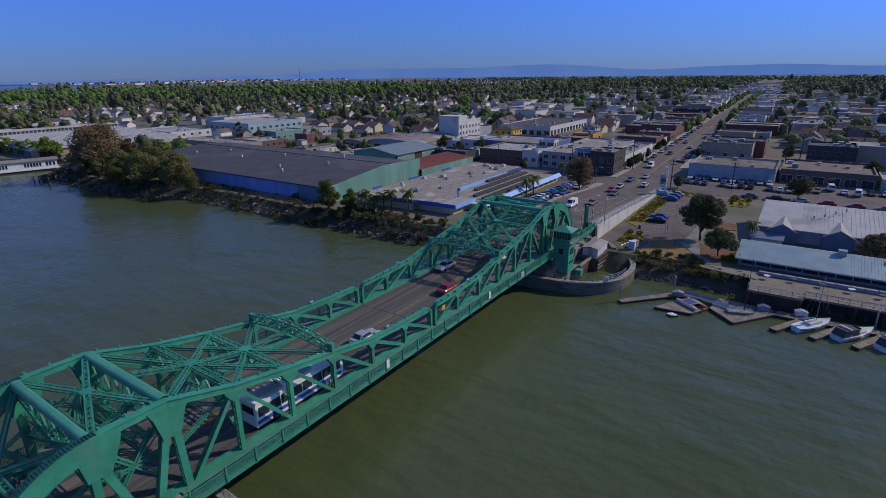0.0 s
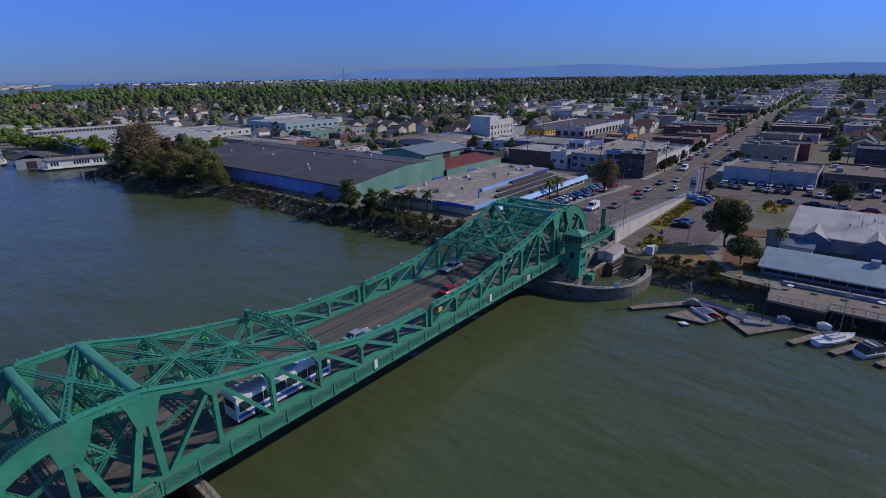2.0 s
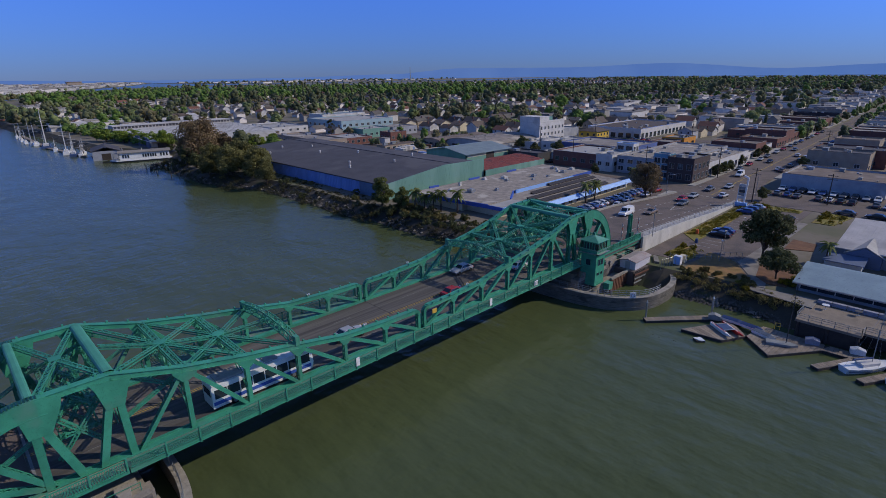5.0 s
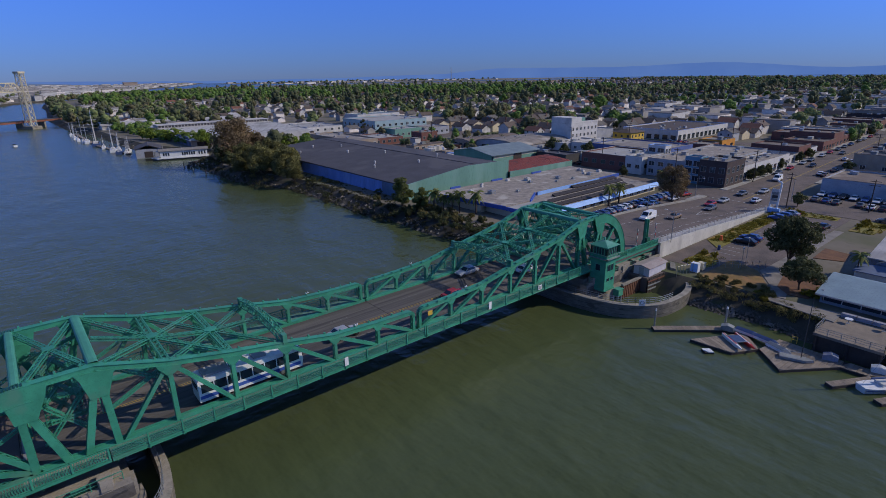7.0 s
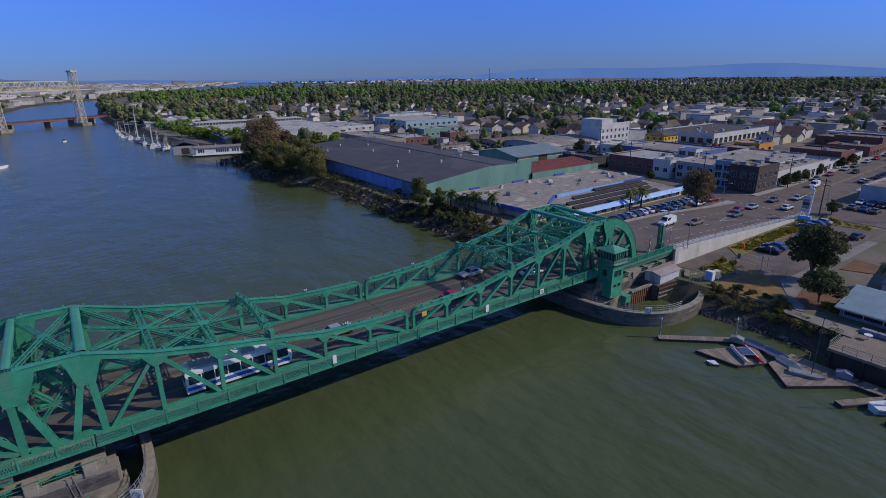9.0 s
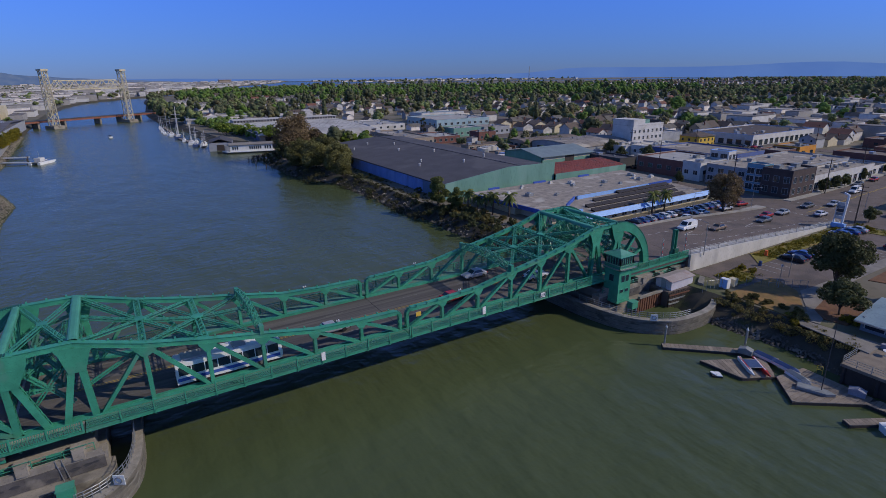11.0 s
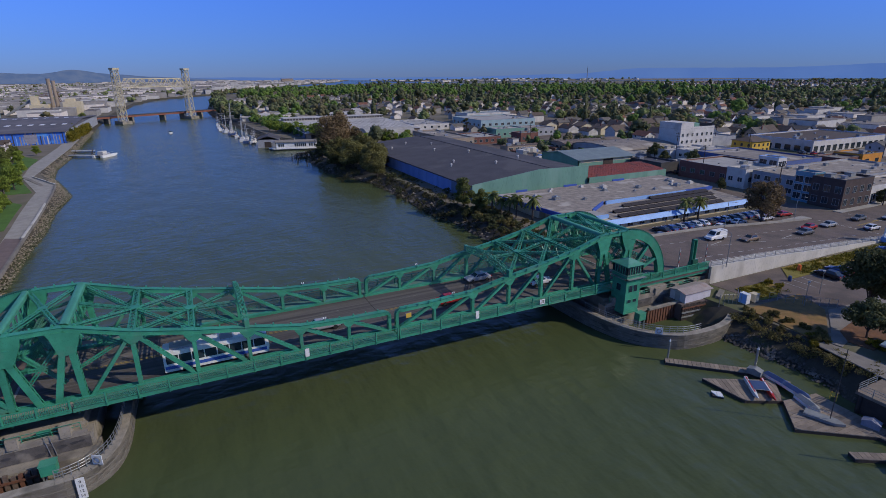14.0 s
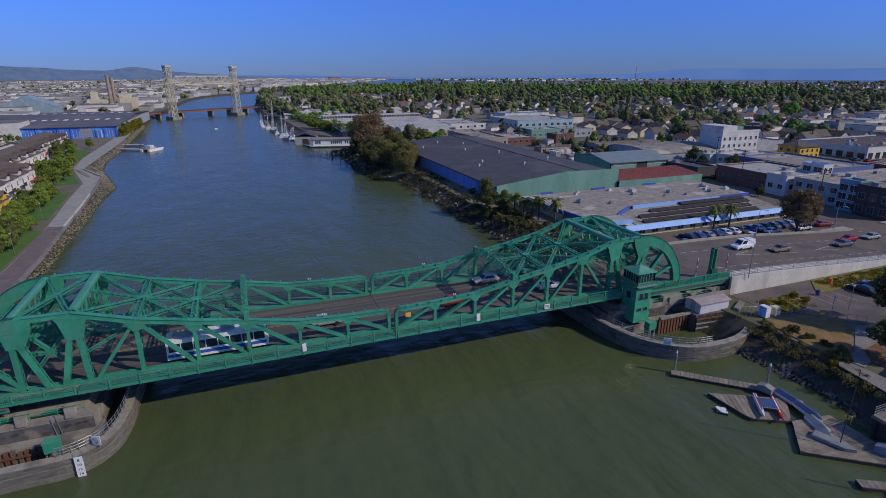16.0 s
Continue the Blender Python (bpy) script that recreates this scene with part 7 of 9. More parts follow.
cruiser(42.6, -57.0, -39, "white motor cruiser with a dark blue canopy")
cruiser(42.2, -62.4, -39, "white motor cruiser with a blue canvas cover")
# beach catamaran, kayaks and dinghies on the platforms
ct = thing("beach_catamaran", "small white and red beach catamaran on the dock", "catamaran", at=(40.6, -34.0, 0.5), turn=-128)
for y, m, lab in ((-1.0, REDPAINT, "red stripe on the hull"), (1.0, WHITE, "white stripe on the hull")):
    part("hull", Shape().beam((-2.5, y, 0.25), (1.4, y, 0.28), 0.36, 0.5).beam((1.4, y, 0.28), (2.7, y, 0.42), 0.36, 0.5, w2=0.05, h2=0.12), WHITE if y < 0 else REDPAINT, ct, "white hull" if y < 0 else "red hull")
    part("stripe", Shape().beam((-2.4, y, 0.51), (1.3, y, 0.54), 0.14, 0.03), m, ct, lab)
part("trampoline", Shape().box(-1.4, 0.6, -0.9, 0.9, 0.5, 0.56), CANVASBLUE, ct)
part("beam", Shape().tube((0.7, -1.1, 0.55), (0.7, 1.1, 0.55), 0.05).tube((-1.5, -1.1, 0.55), (-1.5, 1.1, 0.55), 0.05), STEEL, ct)
for i, (x, y, tn, m) in enumerate(((44.9, -33.6, -96, CANVASBLUE), (44.4, -36.6, -100, CANVASBLUE), (43.0, -38.8, -110, GREYPAINT))):
    d = thing("covered_dinghy", "small dinghy under a blue cover on the dock" if m is not WHITE else "small white dinghy on the dock", "dinghy", "dinghies", (x, y, 0.47), tn)
    part("hull", Shape().prism([(-1.8, -0.6), (1.0, -0.62), (1.9, 0), (1.0, 0.62), (-1.8, 0.6)], 0.0, 0.4), WHITE, d)
    part("cover", Shape().add([(-1.8, -0.6, 0.4), (-1.8, 0.6, 0.4), (1.0, 0.62, 0.4), (1.9, 0, 0.4), (1.0, -0.62, 0.4), (-1.6, 0, 0.7), (0.9, 0, 0.75)], [(0, 4, 6, 5), (4, 3, 6), (3, 2, 6), (2, 1, 5, 6), (0, 5, 1)]), m, d)
rs = thing("racing_dinghy", "grey racing dinghy with a tall mast on the platform", "sailing dinghy", at=(41.6, -41.4, 0.47), turn=-70)
part("hull", Shape().prism([(-2.0, -0.7), (1.2, -0.65), (2.2, 0), (1.2, 0.65), (-2.0, 0.7)], 0.05, 0.4), GREYPAINT, rs)
part("mast", Shape().tube((0.6, 0, 0.5), (0.6, 0, 9.8), 0.06, 8, 0.04), BLACKWALL, rs)
part("boom", Shape().tube((0.6, 0, 1.2), (-1.9, 0, 1.2), 0.04), STEEL, rs)
for x, y, m, lab in ((45.3, -44.6, TERRACE, "grey dock storage box"), (46.3, -50.0, WHITE, "white dock storage box"), (43.9, -31.0, GREYPAINT, "grey metal dock box")):
    b = thing("dock_box", lab, "storage box", "dock boxes", (x, y, 0.45), 15)
    part("box", Shape().box(-0.5, 0.5, -0.9, 0.9, 0, 0.7), m, b)
    part("lid", Shape().add([(-0.55, -0.95, 0.7), (0.55, -0.95, 0.7), (0.55, 0.95, 0.7), (-0.55, 0.95, 0.7), (-0.55, 0, 1.0), (0.55, 0, 1.0)], [(0, 1, 5, 4), (2, 3, 4, 5), (1, 2, 5), (3, 0, 4), (3, 2, 1, 0)]), m, b)

lf = thing("ladder_frame", "yellow steel ladder frame at the dock edge", "ladder", at=(46.9, -39.5, 0.45), turn=15)
part("frame", Shape().tube((0, -0.35, 0), (0, -0.35, 1.1), 0.05, 6).tube((0, 0.35, 0), (0, 0.35, 1.1), 0.05, 6).tube((0, -0.35, 1.1), (0, 0.35, 1.1), 0.05, 6).tube((0, -0.35, 0.55), (0, 0.35, 0.55), 0.04, 6), YELLOW, lf)
# wharf with its railing
wf = thing("timber_wharf", "wooden wharf deck on dark piles with a thin railing", "wharf", at=(0, 0, 0))
part("deck", Shape().box(51.4, 59.2, -110, -41.5, 2.55, 2.95).box(47.2, 51.4, -50, -41.5, 2.55, 2.95).box(48.6, 51.4, -110, -50.0, 2.55, 2.9), WHARFDECK, wf, "weathered tan wharf deck")
part("face", Shape().box(51.2, 51.5, -110, -41.5, -1, 2.55).box(47.6, 47.9, -49.8, -41.7, -1, 2.4), WOODDARK, wf, "dark shaded timber face")
for i in range(18):
    y = -42 - 3.8 * i
    part("support_post", Shape().tube((48.6 if y < -50 else 47.5, y, -1), (48.6 if y < -50 else 47.5, y, 2.55), 0.2, 8), WOODDARK, wf)
rl = Shape()
pl = [(51.4, -41.6), (47.3, -41.6), (47.3, -49.9), (48.7, -50.1), (48.7, -110)]
for (a, b), (c, d) in zip(pl, pl[1:]):
    n = max(1, int(math.hypot(c - a, d - b) / 1.5))
    for h in (0.4, 0.75, 1.05):
        rl.beam((a, b, 2.92 + h), (c, d, 2.92 + h), 0.05, 0.05)
    for i in range(n + 1):
        rl.box(a + (c - a) * i / n - 0.04, a + (c - a) * i / n + 0.04, b + (d - b) * i / n - 0.04, b + (d - b) * i / n + 0.04, 2.9, 4.0)
part("railing", rl, GREYPAINT, wf)

# waterfront restaurant with a seamed metal roof
rt = thing("waterfront_restaurant", "long glazed restaurant with a blue-grey seamed metal roof", "restaurant", at=(63.5, -75, 0))
part("roof", Shape().plate([(-4.6, 4.85), (3.6, 6.4), (4.2, 6.3), (4.2, 6.1), (3.5, 6.2), (-4.6, 4.6)], -36, 37), ROOFMETAL, rt)
sm = Shape()
for i in range(150):
    y = -35.8 + 0.485 * i
    sm.beam((-4.6, y, 4.86), (3.6, y, 6.41), 0.04, 0.03)
part("roof_seam", sm, ROOFMETAL, rt)
part("gutter", Shape().box(-4.75, -4.55, -36, 37, 4.6, 4.82), STEEL, rt)
part("wall", Shape().box(-3.3, 4, -35.5, 36.5, 2.9, 3.5).box(3.6, 4, -35.5, 36.5, 3.5, 6.1).box(-3.3, 4, 36.2, 36.5, 3.5, 5.2).box(-3.3, -3.0, -35.5, 36.5, 4.6, 4.9), material("grey_blue_siding", (0.22, 0.25, 0.3), (0.18, 0.2, 0.25), 1.5, 0.7), rt)
for i in range(28):
    y = 36 - 2.56 * i
    part("mullion", Shape().box(-3.35, -3.2, y - 0.06, y + 0.06, 3.5, 4.6), WHITEWALL, rt)
    part("pane", Shape().box(-3.28, -3.22, y - 2.5, y - 0.06, 3.5, 4.6), GLASS, rt)
for y in (12, 9.5, 20):
    part("roof_unit", Shape().box(2.2, 3.6, y - 0.7, y + 0.7, 6.0, 7.2), STEEL, rt)
# terrace furniture
rng = random.Random(21)
for i in range(26):
    y = -43.5 - 2.0 * i
    b = thing("planter_box", "lilac-grey terrace screen box on the wharf", "planter", "terrace planters", (56.6, y, 2.95), 0)
    part("box", Shape().box(-0.35, 0.35, -0.95, 0.95, 0, 0.65), TERRACE, b)
for i in range(9):
    t = thing("terrace_table", "round terrace table on the wharf", "table", "terrace tables", (55.0 + rng.uniform(-0.8, 0.5), -44 - 4.2 * i, 2.95))
    part("tabletop", Shape().tube((0, 0, 0.72), (0, 0, 0.76), 0.55, 14), WHITE if i % 3 == 0 else BLACKWALL, t)
    part("pedestal", Shape().tube((0, 0, 0), (0, 0, 0.72), 0.05, 8).tube((0, 0, 0), (0, 0, 0.03), 0.3, 12), STEEL, t)
# white-roofed market hall behind
mk = thing("market_hall", "wide hall with a white ribbed roof and blue gables", "hall", at=(91, -62, 0))
part("wall", Shape().box(-8.5, 9, -26, 22, 2.9, 5.8).plate([(-8.5, 5.8), (9, 5.8), (9, 8.2)], 21.7, 22), material("grey_blue_wall", (0.3, 0.32, 0.38), (0.25, 0.27, 0.32), 2, 0.8), mk)
part("roof", Shape().plate([(-9.3, 5.9), (9.2, 8.3), (9.2, 8.5), (-9.3, 6.1)], -26.5, 22.5), ROOFWHITE, mk)
sm = Shape()
for i in range(60):
    y = -26.2 + 0.82 * i
    sm.beam((-9.3, y, 6.11), (9.2, y, 8.52), 0.06, 0.05)
part("roof_rib", sm, ROOFWHITE, mk)
for y in (17.5, 7.0, -3.5, -14):
    part("gable_roof", Shape().plate_x([(y - 3.3, 5.3), (y, 7.1), (y + 3.3, 5.3), (y + 3.3, 5.42), (y, 7.25), (y - 3.3, 5.42)], -9.9, -2), ROOFPALE, mk)
    part("gable", Shape().plate_x([(y - 3.2, 5.25), (y + 3.2, 5.25), (y, 7.0)], -9.86, -9.7), GABLE, mk, "grey-blue gable")
    part("gable_wall", Shape().box(-9.7, -8.5, y - 2.8, y + 2.8, 2.9, 5.3), mk.children[0].data.materials[0], mk)
part("end_panel", Shape().plate([(4, 3.2), (9, 3.2), (9, 8.1), (4, 7.5)], 22.0, 22.1), BLUETRIM, mk, "light blue end panel")
for i in range(4):
    part("roof_vent", Shape().tube((-2 + 2.2 * i, 12 - 2 * i, 7.2 + 0.36 * i), (-2 + 2.2 * i, 12 - 2 * i, 8.1 + 0.36 * i), 0.14, 8), STEEL, mk)
part("lean_to", Shape().box(-13.6, -10.2, 17, 23, 2.9, 4.4), WHITEWALL, mk)
part("lean_to_roof", Shape().plate([(-13.9, 4.3), (-10, 5.0), (-10, 5.15), (-13.9, 4.45)], 16.7, 23.3), GABLE, mk, "blue ribbed lean-to roof")
# cabinets, pylon sign, cone
cbn = thing("utility_cabinet", "tall white utility cabinet on the lawn", "cabinet", at=(58.8, -18.2, 3.1))
part("body", Shape().box(-0.5, 0.5, -0.7, 0.7, 0, 1.75), WHITE, cbn)
part("door", Shape().box(-0.53, -0.5, -0.6, 0.6, 0.1, 1.65), BLUETRIM, cbn, "pale blue cabinet door")
cb2 = thing("transformer_box", "cream-green transformer box on the lawn", "cabinet", at=(61.0, -18.4, 3.1))
part("body", Shape().box(-0.55, 0.55, -0.55, 0.55, 0, 1.3).box(-0.62, 0.62, -0.62, 0.62, 1.3, 1.38), CREAM, cb2)
py = thing("pylon_sign", "tall white roadside pylon sign", "sign", at=(118.5, -10.6, 3.1))
part("pole", Shape().beam((0.0, -0.9, 0), (0.0, -1.2, 8.2), 0.4, 0.35, (1, 0, 0)).beam((0, 0.9, 0), (0, 0.7, 6.0), 0.3, 0.3, (1, 0, 0)), WHITE, py)
part("crown", Shape().beam((0, -1.2, 8.2), (0, -0.1, 8.6), 0.4, 0.3, (1, 0, 0)), WHITE, py)
for i in range(5):
    part("board", Shape().box(-0.15, 0.15, -0.8, 0.75, 2.2 + 0.85 * i, 2.95 + 0.85 * i), (WHITEWALL, GREYPAINT, BLACKWALL, GREYPAINT, WHITEWALL)[i], py)
part("base", Shape().box(-0.5, 0.5, -1.8, 1.2, 0, 1.1), BLUETRIM, py, "blue sign base")
cone = thing("safety_barrel", "orange safety barrel on the grass", "barrel", at=(82.5, -12.8, 3.16))
part("barrel", Shape().tube((0, 0, 0), (0, 0, 1.1), 0.38, 12, 0.28), ORANGEPAINT, cone)
tb = thing("litter_bin", "dark blue litter bin on the parking lot kerb", "bin", at=(75.5, -15.4, 3.05))
part("body", Shape().tube((0, 0, 0), (0, 0, 0.9), 0.32, 10).tube((0, 0, 0.9), (0, 0, 1.05), 0.36, 10, 0.2), CANVASBLUE, tb)


def lamp_post(x, y, z, h, arm, turn):
    t = thing("street_lamp", "slim grey street lamp with a single arm", "street lamp", "street lamps", (x, y, z), turn)
    part("pole", Shape().tube((0, 0, 0), (0, 0, h), 0.09, 8, 0.05), STEEL, t)
    part("arm", Shape().tube((0, 0, h), (0, arm, h + 0.25), 0.04, 6), STEEL, t)
    part("head", Shape().beam((0, arm - 0.1, h + 0.25), (0, arm + 0.5, h + 0.28), 0.28, 0.12), WHITEWALL, t)


def power_pole(x, y, h):
    t = thing("utility_pole", "dark wooden utility pole with cross arms", "utility pole", "utility poles", (x, y, 3))
    part("pole", Shape().tube((0, 0, 0), (0, 0, h), 0.17, 8, 0.11), WOODDARK, t)
    for z in (h - 0.6, h - 1.7):
        part("cross_arm", Shape().box(-0.08, 0.08, -1.2, 1.2, z, z + 0.14), WOODDARK, t)


for x, y in ((64.5, -10.0), (92, 11.0), (118, 10.4), (135, -9.8)):
    lamp_post(x, y, ramp_z(x) - (0.2 if x < 120 else 0), 6.5, 1.6, 0 if y < 0 else 180)
for x, y in ((74, -21.6), (66.5, -23.5), (88, -21), (-66, 40), (-66, 66), (-69, 98), (-74, 128), (-80, 160)):
    t = thing("path_lamp", "thin grey lamp post by the path", "street lamp", "path lamps", (x, y, 3.0 if x > 0 else 2.7))
    part("pole", Shape().tube((0, 0, 0), (0, 0, 4.2), 0.06, 6, 0.045), STEEL, t)
    part("lantern", Shape().tube((0, 0, 4.2), (0, 0, 4.5), 0.16, 8, 0.22), WHITEWALL, t)
for x, y, h in ((131, 24, 13), (126, -11.5, 10), (158, 9.5, 11), (149, 64, 12), (176, 100, 12), (196, 15, 12), (214, 92, 12), (232, -8, 12), (176, -40, 11), (150, 176, 12), (262, 60, 12), (300, 14, 12), (204, -44, 12), (240, 130, 12), (136, -28, 9)):
    power_pole(x, y, h)
# chain-link fence posts on the lawn
fe = thing("post_fence", "thin wire fence on posts along the parking lot", "fence")
for i in range(9):
    f = i / 8
    x, y = 63.5 + 7 * f, -19.4 - 7.0 * f
    part("post", Shape().tube((x, y, 3.0), (x, y, 4.6), 0.04, 6), STEEL, fe)
part("wire", Shape().tube((63.5, -19.4, 4.55), (70.5, -26.4, 4.55), 0.02, 4).tube((63.5, -19.4, 3.8), (70.5, -26.4, 3.8), 0.015, 4), STEEL, fe)
fe = thing("mesh_fence", "tall wire fence beside the bridge end", "fence")
for i in range(8):
    x, y = 54.5 + 0.75 * i, -16.8 - 0.25 * i if i < 5 else -18 + 0.9 * (i - 5)
    part("post", Shape().tube((x, y, 2.3), (x, y, 4.9), 0.04, 6), STEEL, fe)
part("wire", Shape().tube((54.5, -16.8, 4.8), (57.5, -17.8, 4.8), 0.02, 4).tube((57.5, -17.8, 4.8), (59.8, -16.2, 4.8), 0.02, 4), STEEL, fe)
# tall-masted boats moored up the shore
for i, (x, y, tn, m) in enumerate(((13.5, 346, 80, 22), (16, 303, 78, 17), (11, 366, 85, 14), (17, 290, 75, 12), (20, 286, 70, 8), (9, 368, 88, 17), (8, 384, 88, 9), (8, 400, 88, 12), (14, 322, 80, 8), (19, 305, 76, 7), (9, 415, 88, 9), (9, 430, 88, 10), (22, 292, 72, 9), (12, 342, 82, 10))):
    t = thing("moored_boat", "white boat with bare masts moored along the shore", "boat", "boats along the shore", (x - 3, y, 0), tn)
    k = 1.7 if i == 0 else (1.2 if i < 4 else 0.8)
    part("hull", Shape().prism([(-5 * k, -1.3 * k), (3 * k, -1.3 * k), (6 * k, 0), (3 * k, 1.3 * k), (-5 * k, 1.3 * k)], -0.4, 1.1 + 0.3 * k), CANVASBLUE if i in (0, 3) else WHITE, t)
    part("cabin", Shape().box(-3 * k, 1 * k, -0.8 * k, 0.8 * k, 1.2, 2.0 + 0.4 * k), WHITEWALL, t)
    for u, top in ((0.8 * k, m), (-2.6 * k, m * 0.85)):
        part("mast", Shape().tube((u, 0, 1), (u, 0, top), 0.15 * k, 6, 0.08 * k).beam((u, -1.6 * k, top * 0.72), (u, 1.6 * k, top * 0.72), 0.1 * k, 0.1 * k), WHITEWALL, t, "pale wooden mast")
    part("rigging", Shape().tube((0.8 * k, 0, m), (6 * k, 0, 1.4), 0.04, 4).tube((-2.6 * k, 0, m * 0.85), (-5 * k, 0, 1.4), 0.04, 4).tube((0.8 * k, 0, m), (-2.6 * k, 0, m * 0.85), 0.04, 4), STEEL, t)
for x0, y0, x1, y1 in ((17, 280, 9, 345), (10, 345, 10, 440), (20, 276, 30, 250)):
    d = thing("floating_dock", "long grey marina pontoon along the shore", "dock", "pontoons up the shore")
    part("deck", Shape().beam((x0, y0, 0.4), (x1, y1, 0.4), 2.2, 0.5), WOOD, d)
    for i in range(6):
        f = (i + 0.5) / 6
        part("mooring_post", Shape().tube((x0 + (x1 - x0) * f + 1.3, y0 + (y1 - y0) * f, -1), (x0 + (x1 - x0) * f + 1.3, y0 + (y1 - y0) * f, 3.0), 0.18, 7), WOODDARK, d)
ws = thing("speedboat", "small white boat on the river", "boat", at=(-30, 380, 0), turn=100)
part("hull", Shape().prism([(-3, -1.1), (1.5, -1.1), (3.4, 0), (1.5, 1.1), (-3, 1.1)], -0.2, 0.9), WHITE, ws)
part("cabin", Shape().box(-1, 0.8, -0.7, 0.7, 0.9, 1.9), GLASS, ws)


# ---- trees and plants ----
def crown_lobes(h, w, base, rng, n):
    lobes = []
    for i in range(n):
        f = (i + 0.5) / n
        z = base + (h - base) * (0.12 + 0.8 * f) + rng.uniform(-0.08, 0.08) * (h - base)
        r = w * 0.5 * (0.34 if f > 0.7 else 0.4) * rng.uniform(0.6, 1.15)
        ring = w * 0.5 * math.sqrt(max(0.08, 1 - (1.6 * (f - 0.4)) ** 2)) * rng.uniform(0.3, 0.88)
        a = i * 2.4 + rng.uniform(-0.4, 0.4)
        lobes.append((ring * math.cos(a), ring * math.sin(a), z, r))
    return lobes


def tree(kind, h, w, base, mat, seed, label, leaves=1500, size=0.38, lobes=9, group="trees", category="tree", bare=0.0):
    """A broad tree standing at the origin: tapered trunk, limbs, crown of leaf clumps."""
    rng = random.Random(seed)
    t = thing(kind, label, category, group)
    tr = Shape()
    r = 0.022 * h + 0.06
    pts = [Vector((0, 0, -0.3)), Vector((rng.uniform(-0.2, 0.2), rng.uniform(-0.2, 0.2), base * 0.6)), Vector((rng.uniform(-0.4, 0.4), rng.uniform(-0.4, 0.4), base + (h - base) * 0.3)), Vector((rng.uniform(-0.5, 0.5), rng.uniform(-0.5, 0.5), base + (h - base) * 0.7))]
    for i in range(3):
        tr.tube(pts[i], pts[i + 1], r * (1 - 0.26 * i), 7, r * (0.74 - 0.26 * i))
    lb = crown_lobes(h, w, base, rng, lobes)
    for x, y, z, q in lb:
        s = pts[1].lerp(pts[2], rng.random())
        tr.tube(s, (x * 0.8, y * 0.8, z), r * 0.42, 5, r * 0.12)
    part("trunk", tr, BARK, t)
    part("crown", Shape().leaves(lb, leaves, size, rng), mat, t)
    return t


def palm(h, seed, label):
    rng = random.Random(seed)
    t = thing("palm_tree", label, "palm", "palms on the shore")
    tr = Shape()
    for i in range(6):
        tr.tube((0.05 * i * i * 0.1, 0, h * i / 6 - (0.3 if i == 0 else 0)), (0.05 * (i + 1) ** 2 * 0.1, 0, h * (i + 1) / 6), 0.24 - 0.015 * i, 7)
    part("trunk", tr, BARK, t)
    cr = Shape()
    for i in range(26):
        a, e = rng.uniform(0, 6.28), rng.uniform(-0.7, 1.1)
        d = Vector((math.cos(a), math.sin(a), 0))
        sidev = Vector((-d.y, d.x, 0))
        p = Vector((0, 0, h))
        prev = None
        for k in range(6):
            f = k / 5
            c = p + d * (2.4 * f) + Vector((0, 0, 2.4 * f * math.sin(e) - 1.8 * f * f))
            w = 0.45 * math.sin(math.pi * min(0.97, 0.12 + 0.85 * f))
            pair = (tuple(c - sidev * w - Vector((0, 0, w * 0.5))), tuple(c), tuple(c + sidev * w - Vector((0, 0, w * 0.5))))
            if prev:
                cr.add([*prev, *pair], [(0, 1, 4, 3), (1, 2, 5, 4)])
            prev = pair
    part("fronds", cr, LEAF_MID, t)
    return t


def put(proto, x, y, z, turn, scale=1.0, label=""):
    """A copy of a plant, turned and sized."""
    proto.scale = (scale, scale, scale)
    c = copy_thing(proto, pose(x, y, z, 0, 0, turn))
    proto.scale = (1, 1, 1)
    if label:
        c["label"] = label
    return c


rng = random.Random(4)
# two trees of the waterfront lot
a = tree("pine_tree", 10.5, 9.0, 2.8, LEAF_DARK, 1, "dark bushy pine tree beside the parking lot", 7000, 0.23, 26)
a.location = (73.5, -29.4, 3.0)
a = tree("round_tree", 5.6, 6.0, 1.8, LEAF_DARK, 2, "low round dark green tree on a mulch bed", 4200, 0.19, 18)
a.location = (63.0, -34.6, 3.0)
a = tree("street_tree", 11.5, 9.0, 3.0, LEAF_BROWN, 3, "tall street tree with brownish green leaves", 6000, 0.22, 24)
a.location = (106.8, 11.8, 3.0)
a = tree("round_tree", 6.5, 6.5, 1.8, LEAF_BROWN, 6, "round olive brown tree beside the restaurant", 3400, 0.2, 16)
a.location = (73.5, -60.5, 3.0)
a = tree("round_tree", 6.0, 7.5, 1.8, LEAF_DARK, 7, "round dark tree on the side street", 3000, 0.22, 16)
a.location = (131, -46, 3.0)
protos = [
    tree("broadleaf_tree", 11, 9, 2.4, LEAF_MID, 11, "leafy green broadleaf tree with a round crown", 2900, 0.32, 22),
    tree("broadleaf_tree", 9, 8, 2.0, LEAF_DARK, 12, "olive green evergreen tree with dense foliage", 2700, 0.31, 20),
    tree("broadleaf_tree", 10, 8, 2.2, LEAF_BRIGHT, 13, "fresh green leafy tree in spring leaf", 2500, 0.31, 18),
    tree("broadleaf_tree", 12, 8, 2.6, LEAF_BROWN, 14, "tall reddish brown leafy tree", 3000, 0.32, 24),
    tree("cypress_tree", 13, 4.0, 1.0, LEAF_DARK, 15, "slim dark pointed conifer tree", 900, 0.45, 9),
]
for p, (x, y) in zip(protos, ((60, 208), (37, 186), (52, 262), (50, 200), (140, 232))):
    p.location = (x, y, 2.6)
